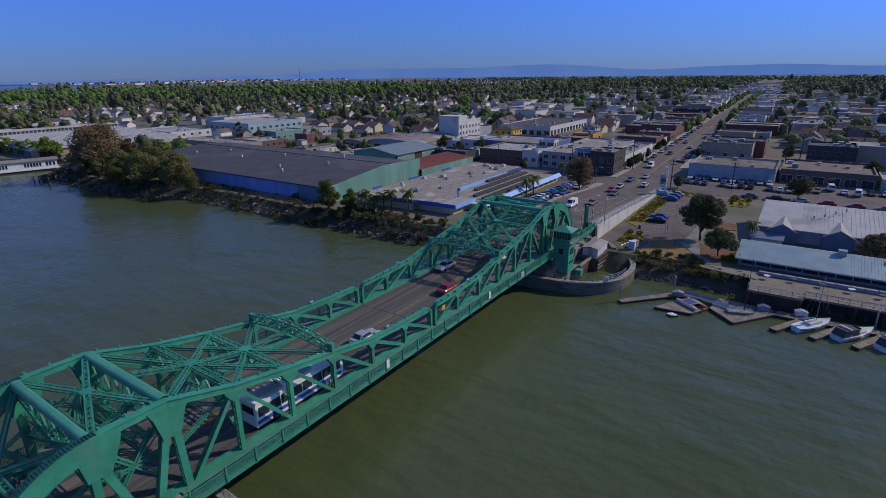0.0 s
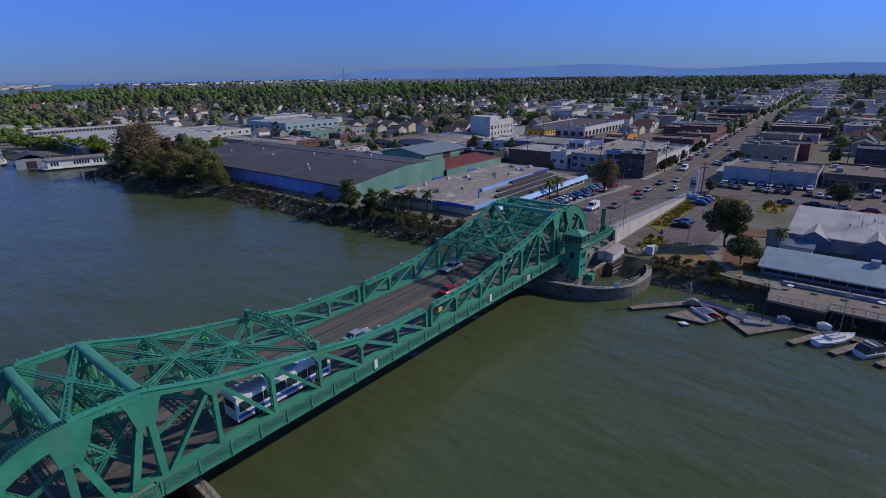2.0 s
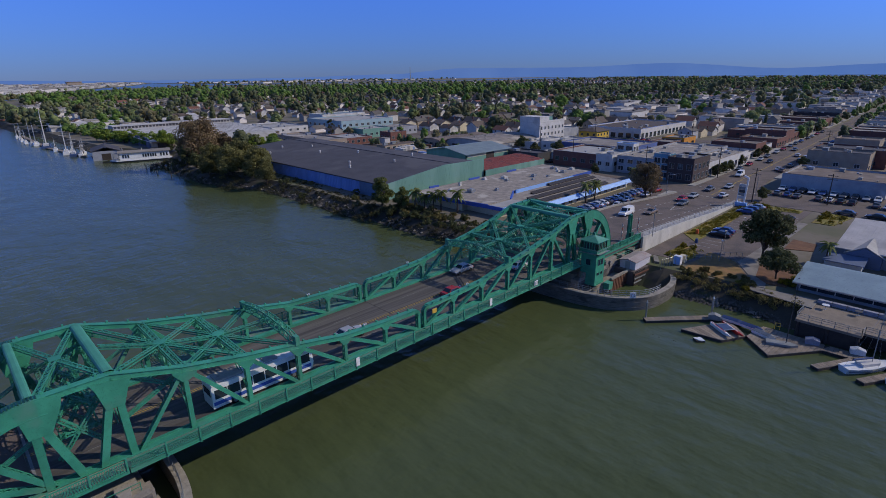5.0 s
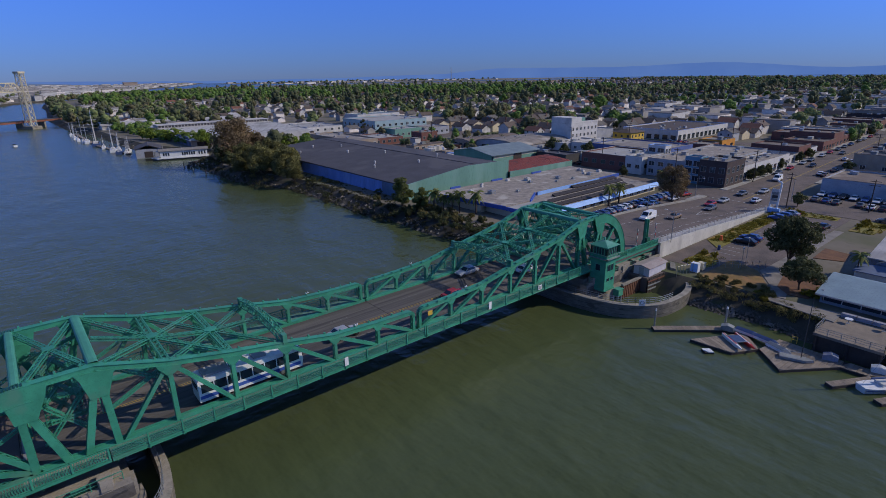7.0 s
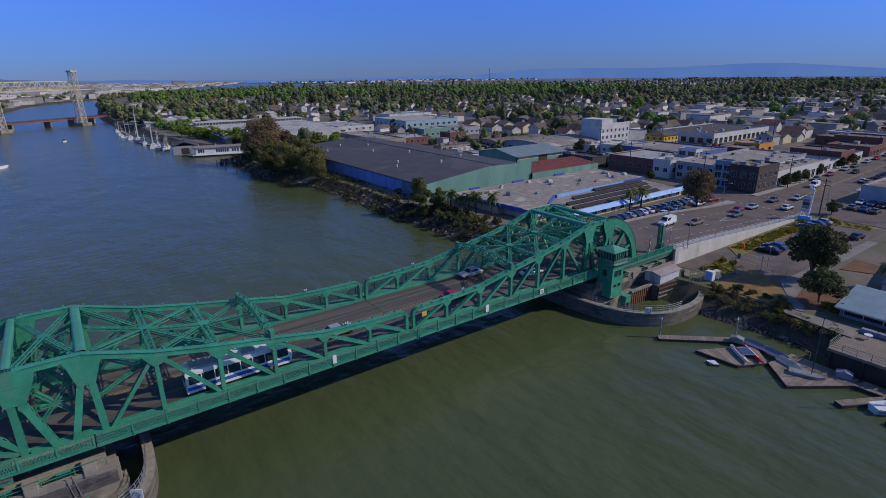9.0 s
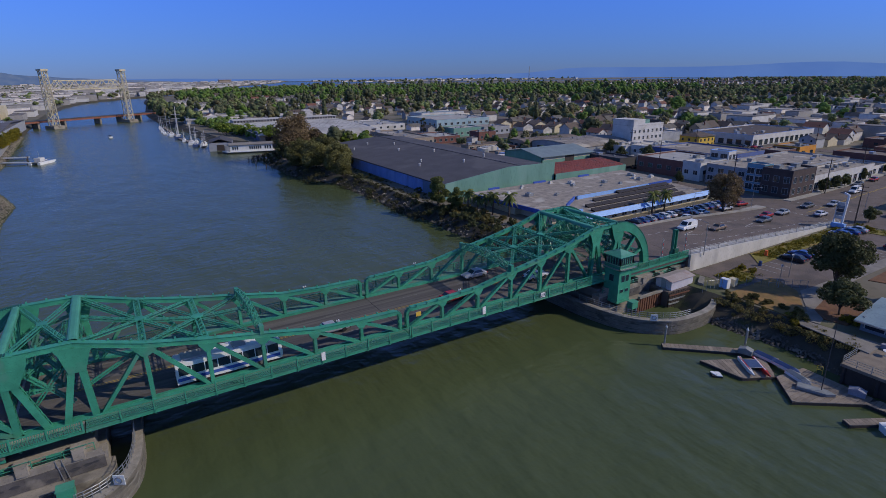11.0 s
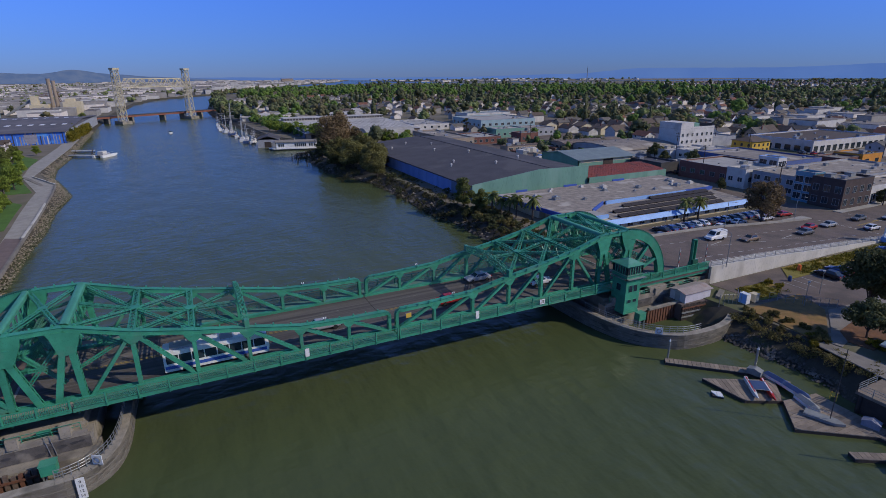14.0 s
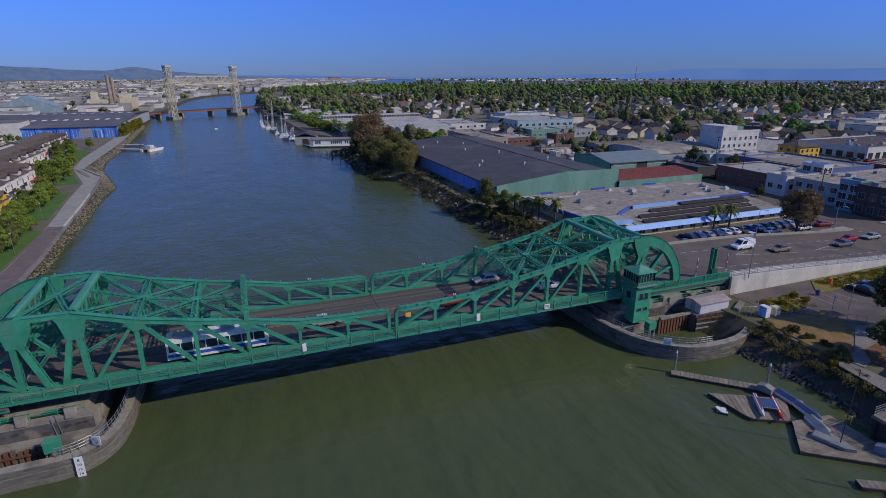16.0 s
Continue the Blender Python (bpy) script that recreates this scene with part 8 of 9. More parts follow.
# the wooded point on the shore
big = tree("broadleaf_tree", 20, 20, 3.0, LEAF_BROWN, 51, "very large spreading tree with dark reddish brown leaves", 13000, 0.34, 56)
big.location = (45, 190, 2.4)
olive = tree("broadleaf_tree", 12, 12, 1.4, LEAF_OLIVE, 52, "round olive green tree on the wooded point", 7500, 0.27, 34)
olive.location = (41, 150, 2.4)
for k, x, y, s in ((3, 42, 200, 1.0), (3, 54, 184, 1.15), (1, 38, 178, 0.75), (1, 46, 209, 0.85), (2, 56, 222, 0.85), (2, 57, 240, 0.95)):
    put(protos[k], x, y, 2.4, rng.uniform(0, 360), s * rng.uniform(0.94, 1.06))
for x, y, s in ((40, 166, 0.95), (48, 158, 1.1), (46, 138, 1.0), (50.5, 146, 0.9), (44, 127, 0.62), (36, 160, 0.55), (53, 170, 0.9)):
    put(olive, x, y, 2.4, rng.uniform(0, 360), s)
for i in range(16):
    put(rng.choice((protos[0], protos[1], protos[1])), rng.uniform(48, 57), rng.uniform(204, 244), 2.6, rng.uniform(0, 360), rng.uniform(0.3, 0.55))
for i in range(7):
    put(protos[2], 66 + 5 * i + rng.uniform(-1.5, 1.5), 216 + rng.uniform(-4, 8), 2.8, rng.uniform(0, 360), rng.uniform(0.6, 0.85))
for i in range(11):
    put(protos[2], 56 - 2.3 * i + rng.uniform(-1.5, 2.5), 262 + 6.8 * i, 2.4, rng.uniform(0, 360), rng.uniform(0.7, 0.85))
# willow-like trees and shrubs below the hall, palms
wl = tree("willow_tree", 8.6, 6.6, 1.2, LEAF_MID, 31, "drooping willow-like tree beside the hall", 5200, 0.2, 24)
wl.location = (49.5, 65, 2.6)
put(wl, 51, 58, 2.6, 120, 0.75)
pm = palm(6.0, 5, "feathery palm tree above the river bank")
pm.location = (56, 47, 2.7)
for x, y, s in ((52.5, 54, 1.0), (54, 51.5, 0.8), (55.5, 49.5, 0.9), (58.5, 43, 1.05), (93, 23.6, 0.95), (98.5, 23.8, 0.9), (79, -39, 0.7), (127, 26, 0.9)):
    put(pm, x, y, 2.7 if x < 60 else 3.0, rng.uniform(0, 360), s)
bush = tree("shrub", 1.6, 2.6, 0.2, LEAF_SHRUB, 41, "olive green shrub on the river bank", 900, 0.12, 9, "shrubs", "shrub")
bush.location = (50, 40, 2.6)
bush2 = tree("shrub", 1.8, 2.8, 0.2, LEAF_DARK, 42, "dark shrub on the river bank", 900, 0.12, 9, "shrubs", "shrub")
bush2.location = (48, 46, 2.4)
byel = tree("shrub", 0.8, 1.8, 0.1, LEAF_YELLOW, 43, "low yellow-green flowering shrub", 600, 0.08, 8, "shrubs", "shrub")
byel.location = (66, -16, 3.1)
for i in range(105):
    y = rng.uniform(26, 200) if i > 60 else rng.uniform(26, 62)
    x = 45 + rng.uniform(0, 10) if y < 60 else (42 + rng.uniform(0, 11) if y < 130 else 34 + rng.uniform(0, 10))
    put(rng.choice((bush, bush2, bush2)), x, y, 1.2 + max(0.0, min(1.6, (x - (42 if y < 130 else 33)) * 0.33)), rng.uniform(0, 360), rng.uniform(0.45, 1.15))
for i in range(24):
    put(rng.choice((bush, bush, byel)), rng.uniform(54.5, 58.5), rng.uniform(-33, -19.5), 2.7, rng.uniform(0, 360), rng.uniform(0.4, 0.85))
for i in range(26):
    x, y = rng.choice(((rng.uniform(63, 71), rng.uniform(-18.5, -14.2)), (rng.uniform(83, 119), rng.uniform(-14, -11.2)), (rng.uniform(119, 123.5), rng.uniform(-24, -13)), (rng.uniform(59.5, 62.5), rng.uniform(-40.5, -36)), (rng.uniform(112, 125), rng.uniform(-35, -30))))
    put(byel, x, y, 3.1, rng.uniform(0, 360), rng.uniform(0.6, 1.25))
# scrub that covers the slope of the bank
scrub = Shape()
for i in range(620):
    y = rng.uniform(24, 215)
    base = 44 if y < 60 else (41 if y < 130 else 32)
    x = base + rng.uniform(-0.8, 9.5)
    zz = 0.6 + max(0, min(2.2, (x - base) * 0.38))
    scrub.leaves([(x, y, zz + 0.1, rng.uniform(0.35, 0.95))], 46, 0.17, rng)
for i in range(260):
    y = rng.uniform(66, 190)
    scrub.leaves([(rng.uniform(46, 54.2) if y < 140 else rng.uniform(40, 54), y, rng.uniform(2.3, 2.9), rng.uniform(0.5, 1.0))], 44, 0.22, rng)
solo("bank_scrub", scrub, SCRUB_DARK, "dark tangled scrub covering the river bank", "scrub", kind="stuff")
scrub = Shape()
for i in range(140):
    scrub.leaves([(rng.uniform(52.5, 58), rng.uniform(-41, -20), rng.uniform(1.6, 3.0), rng.uniform(0.4, 0.8))], 90, 0.1, rng)
solo("bank_scrub", scrub, LEAF_SHRUB, "olive scrub above the shore rocks", "scrub", kind="stuff")
cover = Shape()
for x0, x1, y0, y1, n in ((81, 119, -14.4, -10.9, 420), (62.5, 70.5, -18.6, -14, 110), (119, 123.6, -24.5, -13, 60), (112.5, 124, -35, -30, 45), (60, 70, -40.5, -36.5, 50)):
    for i in range(n):
        cover.leaves([(rng.uniform(x0, x1), rng.uniform(y0, y1), 3.15, rng.uniform(0.25, 0.6))], 60, 0.08, rng)
solo("ground_cover", cover, LEAF_YELLOW, "yellow-green ground cover on the planting strips", "ground cover", kind="stuff")
# promenade trees and street trees
for i in range(44):
    y = 36 + i * 2.1 + rng.uniform(-1, 1)
    x = -66.4 - rng.uniform(0, 7) if y < 92 else -72.5 - rng.uniform(0, 5)
    put(protos[2 if i % 4 else 0], x, y, 2.4, rng.uniform(0, 360), rng.uniform(0.4, 0.6))
for x, y, s in ((-78, 160, 0.85), (-82, 172, 0.8), (-83, 160, 0.8), (-79, 150, 0.7), (-84, 182, 0.6), (-79, 138, 0.5), (-84, 200, 0.55), (-90, 206, 0.6), (-91, 232, 0.6), (-95, 246, 0.6)):
    put(protos[2], x, y, 2.5, rng.uniform(0, 360), s)
hedge = Shape()
for i in range(330):
    hedge.leaves([(-83.2 + rng.uniform(-1.2, 1.6), rng.uniform(315, 400), rng.uniform(3.0, 8.2), rng.uniform(0.9, 1.7))], 40, 0.3, rng)
solo("ivy_hedge", hedge, LEAF_YELLOW, "yellow-green creeper hedge along the warehouse", "hedge", kind="stuff")
for x, y, s in ((-76, 128, 0.5), (-79, 140, 0.5), (-81, 150, 0.5), (-77, 120, 0.45), (-88, 170, 0.5), (-91, 180, 0.55), (-92, 212, 0.7), (-95, 225, 0.75), (-94, 240, 0.7), (-97, 250, 0.6), (-90, 262, 0.5), (-84, 330, 0.7), (-86, 350, 0.8), (-88, 380, 0.8), (-90, 420, 0.9), (-92, 450, 0.9)):
    put(protos[0 if s > 0.65 else 2], x, y, 2.5, rng.uniform(0, 360), s)
for x, y, s in ((160, 10.8, 0.5), (168, 11, 0.5), (176, 11.5, 0.45), (190, 12, 0.5), (130, -13, 0.45), (214, 13, 0.5), (228, 14, 0.5), (200, -7, 0.5), (224, -6, 0.45), (250, -5, 0.5), (172, 108, 0.75), (158, 90, 0.7), (168, 84, 0.75), (136, 46, 0.45), (180, -66, 0.7), (214, -40, 0.7)):
    put(protos[2 if x % 2 else 1], x, y, 3.0, rng.uniform(0, 360), s)


# ---- houses, near ones singly ----
def house(wx, wy, h, rh, wall_m, seed, label, roof_m=None):
    t = thing("gabled_house", label, "house", "houses of the town")
    w = part("wall", Shape().box(-wx / 2, wx / 2, -wy / 2, wy / 2, -0.1, h).plate([(-wx / 2, h), (wx / 2, h), (0, h + rh)], -wy / 2, -wy / 2 + 0.25).plate([(-wx / 2, h), (wx / 2, h), (0, h + rh)], wy / 2 - 0.25, wy / 2), wall_m, t)
    k = rh / (wx / 2)
    r = part("roof", Shape().plate([(-wx / 2 - 0.5, h - 0.5 * k), (0, h + rh), (wx / 2 + 0.5, h - 0.5 * k), (wx / 2 + 0.5, h - 0.5 * k + 0.22), (0, h + rh + 0.24), (-wx / 2 - 0.5, h - 0.5 * k + 0.22)], -wy / 2 - 0.5, wy / 2 + 0.5), roof_m or SHINGLE, t)
    part("chimney", Shape().box(wx * 0.2, wx * 0.2 + 0.6, wy * 0.1, wy * 0.1 + 0.6, h, h + rh + 0.8), BRICKWALL, r)
    rows = 2 if h > 5 else 1
    windows_on(w, "s", -wx / 2, wx / 2, -wy / 2, wy / 2, (2, rows, 1.0, 1.3, 1.1, 2.8), True)
    windows_on(w, "w", -wx / 2, wx / 2, -wy / 2, wy / 2, (2, rows, 1.0, 1.3, 1.1, 2.8), True)
    return t


hp = [house(9, 12, 6.2, 3.0, HOUSEWALL, 1, "two-storey house with a brown gabled roof"), house(10, 13, 3.6, 2.6, WHITEWALL, 2, "white one-storey house with a brown gabled roof"),
      house(8, 11, 6.0, 3.4, material("blue_grey_siding", (0.22, 0.27, 0.36), (0.18, 0.22, 0.3), 2, 0.8), 3, "blue-grey two-storey house with a steep roof"), house(11, 10, 4.2, 2.4, CREAM, 4, "cream bungalow with a brown roof"),
      house(9, 12, 5.6, 2.6, WHITEWALL, 5, "white two-storey house with a red-brown roof", RED_SHINGLE), house(10, 11, 6.0, 2.2, material("pale_grey_siding", (0.42, 0.42, 0.43), (0.35, 0.35, 0.36), 2, 0.85), 6, "pale grey house with a weathered grey roof", GREY_SHINGLE),
      house(8, 12, 5.8, 3.0, material("tan_siding", (0.38, 0.3, 0.2), (0.32, 0.25, 0.17), 2, 0.85), 7, "tan house with a steep grey roof", GREY_SHINGLE)]
taken = [(30, 150, 8, 66), (30, 142, -100, 10), (130, 262, -12, 130), (100, 196, 186, 240), (120, 262, -90, 48), (262, 340, -40, 48), (40, 145, 220, 400), (140, 202, 84, 240), (160, 228, 254, 334), (215, 240, 90, 112), (245, 320, 80, 122), (30, 140, 60, 200)]


def free(x, y, m=4):
    if abs(y - street_y(x)) < 34 and x > 120:
        return False
    return not any(a - m < x < b + m and c - m < y < d + m for a, b, c, d in taken)


sites = []
for bx in range(0, 9):
    for by in range(-3, 9):
        for i in range(3):
            for j in range(2):
                x = 150 + bx * 36 + i * 12 + rng.uniform(-1.5, 1.5)
                y = -110 + by * 44 + j * 19 + rng.uniform(-2, 2)
                if free(x, y) and x > 145:
                    sites.append((math.hypot(x, y), x, y))
sites.sort()
first = dict()
for n, (d, x, y) in enumerate(sites[:135]):
    p = rng.choice(hp)
    if p.name not in first:
        first[p.name] = True
        p.location = (x, y, 3.0)
        continue
    put(p, x, y, 3.0, rng.choice((0, 90, 180, 270)) + rng.uniform(-2, 2), rng.uniform(0.72, 0.95))
near_houses = {(round(x), round(y)) for _, x, y in sites[:135]}


# ---- the far town: roofs and woods nobody could count ----
def in_east(x, y):
    """Inside the island town."""
    if y > 900 or (x < 60 and y > 250):
        return y < 2250 and x > 62 + max(0, y - 900) * 0.24 + max(0, y - 1450) * 0.45
    return x > 60


far_flats = {0: Shape(), 1: Shape(), 2: Shape()}
far_walls, far_roofs = {0: Shape(), 1: Shape(), 2: Shape()}, {0: Shape(), 1: Shape(), 2: Shape()}
rs = random.Random(99)


def far_house(x, y, z=3.0):
    w, l, h, rh = rs.uniform(5.5, 8), rs.uniform(7, 11), rs.choice((2.8, 3.2, 5.2)), rs.uniform(1.4, 2.6)
    a = rs.choice((0, math.pi / 2)) + 0.045
    c, s = math.cos(a), math.sin(a)
    def tf(u, v, zz):
        return (x + u * c - v * s, y + u * s + v * c, z + zz)
    wall = far_walls[rs.randrange(3)]
    roof = far_roofs[rs.choice((0, 0, 1, 1, 2))]
    wall.add([tf(u, v, zz) for zz in (0, h) for u, v in ((-w / 2, -l / 2), (w / 2, -l / 2), (w / 2, l / 2), (-w / 2, l / 2))] + [tf(0, -l / 2, h + rh), tf(0, l / 2, h + rh)],
             [(0, 1, 5, 4), (1, 2, 6, 5), (2, 3, 7, 6), (3, 0, 4, 7), (4, 5, 8), (6, 7, 9)])
    e = 0.5
    roof.add([tf(-w / 2 - e, -l / 2 - e, h - 0.3), tf(-w / 2 - e, l / 2 + e, h - 0.3), tf(0, l / 2 + e, h + rh), tf(0, -l / 2 - e, h + rh), tf(w / 2 + e, -l / 2 - e, h - 0.3), tf(w / 2 + e, l / 2 + e, h - 0.3)], [(0, 3, 2, 1), (3, 4, 5, 2)])


def far_box(x, y, w, l, h, z=3.0):
    wall, roof = far_walls[rs.randrange(3)], far_flats[rs.randrange(3)]
    ring = ((-w / 2, -l / 2), (w / 2, -l / 2), (w / 2, l / 2), (-w / 2, l / 2))
    wall.add([(x + u, y + v, z + zz) for zz in (0, h) for u, v in ring], [(0, 1, 5, 4), (1, 2, 6, 5), (2, 3, 7, 6), (3, 0, 4, 7)])
    roof.box(x - w / 2 - 0.1, x + w / 2 + 0.1, y - l / 2 - 0.1, y + l / 2 + 0.1, z + h - 0.2, z + h + 0.15)
    if w > 10:
        u, v = rs.uniform(-w / 3, w / 3), rs.uniform(-l / 3, l / 3)
        roof.box(x + u - 1, x + u + 1, y + v - 1, y + v + 1, z + h, z + h + 1.3)


woods = {"dark": (Shape(), WOOD_DARK), "mid": (Shape(), WOOD_MID), "bright": (Shape(), WOOD_BRIGHT), "olive": (Shape(), WOOD_OLIVE)}


ICO = []
bm = bmesh.new()
bmesh.ops.create_icosphere(bm, subdivisions=1, radius=1.0)
ICO.append(([tuple(v.co) for v in bm.verts], [tuple(v.index for v in f.verts) for f in bm.faces]))
bm.free()


def far_tree(x, y, h, w, which, z=2.8, n=44):
    """A far crown: a rough core wrapped in many loose leaf clumps, lumpy or pointed."""
    s = woods[which][0]
    verts, faces = ICO[0]
    slim = w < 0.55 * h
    lobes = 3 if n < 40 else (5 if n < 100 else 7)
    ph0 = rs.uniform(0, 6.28)
    for k in range(lobes):
        a = ph0 + k * 2.4 + rs.uniform(-0.4, 0.4)
        f = (k + 0.5) / lobes
        if slim:
            lz, r, o = z + h * (0.2 + 0.75 * f), w * 0.5 * (1.05 - 0.85 * f), w * 0.06
        else:
            lz, r, o = z + h * (0.36 + 0.46 * f), w * rs.uniform(0.2, 0.32), w * rs.uniform(0.1, 0.3) * (1.15 - 0.6 * f)
        lx, ly = x + o * math.cos(a), y + o * math.sin(a)
        tall = 1.5 if slim else min(1.1, max(0.75, 0.8 * h / w))
        s.add([(lx + vx * r * e, ly + vy * r * e, lz + vz * r * e * tall) for vx, vy, vz, e in ((*v, rs.uniform(0.78, 1.04)) for v in verts)], faces)
        for _ in range(n // lobes):
            u, ph = rs.uniform(-0.6, 1), rs.uniform(0, 6.283)
            c = math.sqrt(max(0, 1 - u * u))
            nx, ny, nz = c * math.cos(ph), c * math.sin(ph), u
            g = r * rs.uniform(0.85, 1.2)
            cx, cy, cz = lx + nx * g, ly + ny * g, lz + nz * g * tall
            m = max(0.3, r * rs.uniform(0.16, 0.34))
            tx, ty = -math.sin(ph), math.cos(ph)
            vx, vy, vz = -u * math.cos(ph), -u * math.sin(ph), c
            j1, j2, j3 = rs.uniform(-0.6, 0.6) * m, rs.uniform(-0.6, 0.6) * m, rs.uniform(-0.6, 0.6) * m
            s.add([(cx + tx * m + j1, cy + ty * m, cz + j2), (cx + vx * m, cy + vy * m + j3, cz + vz * m), (cx - tx * m - j2, cy - ty * m, cz - j1), (cx - vx * m, cy - vy * m - j3, cz - vz * m)], [(0, 1, 2, 3)])


gx = 150.0
while gx < 2500:
    gy = -420.0
    while gy < 1500:
        for j in range(3):
            for i in range(2):
                x, y = gx + 2 + i * 17 + rs.uniform(-2, 2), gy + j * 14 + rs.uniform(-2, 2)
                if (round(x), round(y)) in near_houses or not in_east(x, y) or y < -60 - 0.14 * x or not free(x, y):
                    continue
                if x < 480 and -120 < y < 300 and any(abs(x - q[1]) < 9 and abs(y - q[2]) < 9 for q in sites[:135]):
                    continue
                if rs.random() < (0.72 if math.hypot(x, y) < 600 else (0.62 if math.hypot(x, y) < 1000 else 0.3)):
                    far_house(x, y)
        gy += 48 + rs.uniform(-2, 4)
    gx += 44
for k in range(210):
    x = rs.uniform(480, 1500)
    side = rs.choice((-1, 1))
    y = street_y(x) + (side * rs.uniform(20, 42) if x < 920 else rs.uniform(-40, 40))
    far_box(x, y, rs.uniform(9, 20), rs.uniform(10, 20), rs.uniform(4, 7.5))
for k in range(300):
    x, dy = rs.uniform(310, 1050), rs.uniform(44, 210) * rs.choice((-1, 1))
    if in_east(x, street_y(x) + dy) and free(x, street_y(x) + dy, 0):
        far_box(x, street_y(x) + dy, rs.uniform(9, 24), rs.uniform(9, 22), rs.choice((3.5, 4.5, 5.5, 7.5)))
for k in range(95):
    x, y = 200 + 24 * (k % 12) + rs.uniform(-4, 4), -44 - 19 * (k // 12) + rs.uniform(-4, 4)
    if x > 205 and not (x < 222 and y > -66):
        far_box(x, y, rs.uniform(9, 18), rs.uniform(8, 15), rs.choice((3.5, 4, 5, 7))) if rs.random() < 0.55 else far_house(x, y)
        far_tree(x + 11, y + 8, rs.uniform(5, 9), rs.uniform(5, 8), rs.choice(("mid", "dark", "olive")), n=60)
for k in range(700):
    x, y = rs.uniform(-900, 140), rs.uniform(520, 3200)
    if x < -95 or (y > 1500 and x < (y - 1461) * 0.22 + 20):
        far_box(x, y, rs.uniform(10, 45), rs.uniform(10, 40), rs.uniform(4, 10), 2.6)
        if k % 2:
            far_tree(x + rs.uniform(-30, 30), y - rs.uniform(20, 30), rs.uniform(7, 12), rs.uniform(7, 11), rs.choice(("mid", "dark", "olive")), 2.5, 12)
for k in range(240):
    x, y = rs.uniform(-520, -100), rs.uniform(540, 1350)
    if x < -100 - max(0, 0) or y > 1100:
        far_box(x, y, rs.uniform(10, 44), rs.uniform(10, 34), rs.uniform(4, 9), 2.6)
for k in range(130):
    x, y = rs.uniform(-420, -150), rs.uniform(60, 520)
    far_box(x, y, rs.uniform(14, 36), rs.uniform(14, 36), rs.uniform(6, 11), 2.6)
for k in range(90):
    far_box(rs.uniform(1300, 2800), rs.uniform(2700, 3900), rs.uniform(14, 60), rs.uniform(14, 40), rs.uniform(4, 9), 1.4)
    far_tree(rs.uniform(1200, 2900), rs.uniform(2650, 3900), rs.uniform(9, 16), rs.uniform(14, 26), rs.choice(("dark", "mid")), 1.4, 12)
solo("airport_block", Shape().box(-30, 30, -12, 12, 0, 24).box(-32, 32, -14, 14, 24, 26), TANWALL, "tall far office block on the plain", "office block", at=(531, 3000, 0))
solo("radio_mast", Shape().tube((0, 0, 0), (0, 0, 70), 2.2, 6, 1.2), GREYPAINT, "thin dark chimney on the far plain", "chimney", at=(1740, 2000, 1.5))

for k in range(150):
    x = rs.uniform(300, 920)
    near = 9.4 if x < 384 else 7.4
    far_tree(x, street_y(x) + rs.choice((-near, near)), rs.uniform(5, 9.5), rs.uniform(4, 7), rs.choice(("mid", "dark", "bright")), 3.0, 44 if x < 700 else 12)
for k in range(60):
    x, y = rs.choice(((148, rs.uniform(96, 235)), (135, rs.uniform(96, 190)), (174, rs.uniform(96, 210)), (rs.uniform(138, 220), 128 + rs.choice((0, 36))), (rs.uniform(196, 250), rs.choice((140, 154, 160)))))
    far_tree(x + rs.uniform(-1.5, 1.5), y, rs.uniform(3, 7), rs.uniform(3, 6), rs.choice(("mid", "bright", "dark", "olive")), 2.9, 120)
for k in range(26):
    x, y = rs.choice(((rs.uniform(103, 108), rs.uniform(100, 185)), (rs.uniform(144, 147), rs.uniform(96, 215)), (rs.uniform(196, 215), rs.uniform(94, 108))))
    far_box(x, y, rs.uniform(2.4, 4), rs.uniform(3, 7), rs.uniform(1.6, 3.2), 2.95)
count = 0
while count < 4300:
    f = rs.random() ** 1.1
    r = 190 + 2250 * f
    b = radians(rs.uniform(-8, 84))
    x, y = r * math.cos(b) - 30, r * math.sin(b) - 30
    if not in_east(x, y) or x < 60 or not free(x, y, 2):
        continue
    if abs(y - street_y(x)) < 12 and x < 905:
        continue
    patch = noise.noise((x * 0.008, y * 0.008, 5.0))
    if r > 1430 and y > 0.45 * x and rs.random() < 0.9:
        continue
    dense = (0.24 if r < 560 else (0.36 if r < 860 else 0.64)) + 0.8 * patch + 0.55 * noise.noise((x * 0.03, y * 0.03, 9.0))
    if y < 0.32 * x and r < 1150:
        dense *= 0.42
    if rs.random() > dense:
        continue
    h = rs.uniform(5, 12) if r < 600 else rs.uniform(7, 13.5)
    pick = rs.random()
    green = noise.noise((x * 0.004, y * 0.004, 2.0))
    which = "bright" if (pick < 0.06 + 0.6 * max(0, green) + (0.5 if 850 < r < 1600 and y > 0.62 * x else 0) and y > 120) else ("mid" if pick < 0.4 else ("olive" if pick < 0.68 else "dark"))
    if which == "dark" and rs.random() < 0.22 and r > 350:
        h *= 1.5
        w = h * 0.36
    else:
        w = h * rs.uniform(0.75, 1.2) * (1.0 if r < 900 else 1.35)
        h *= 1.3 if which == "bright" and r > 850 else 1.0
    far_tree(x, y, h, w, which, n=140 if r < 500 else (50 if r < 1000 else 22))
    count += 1
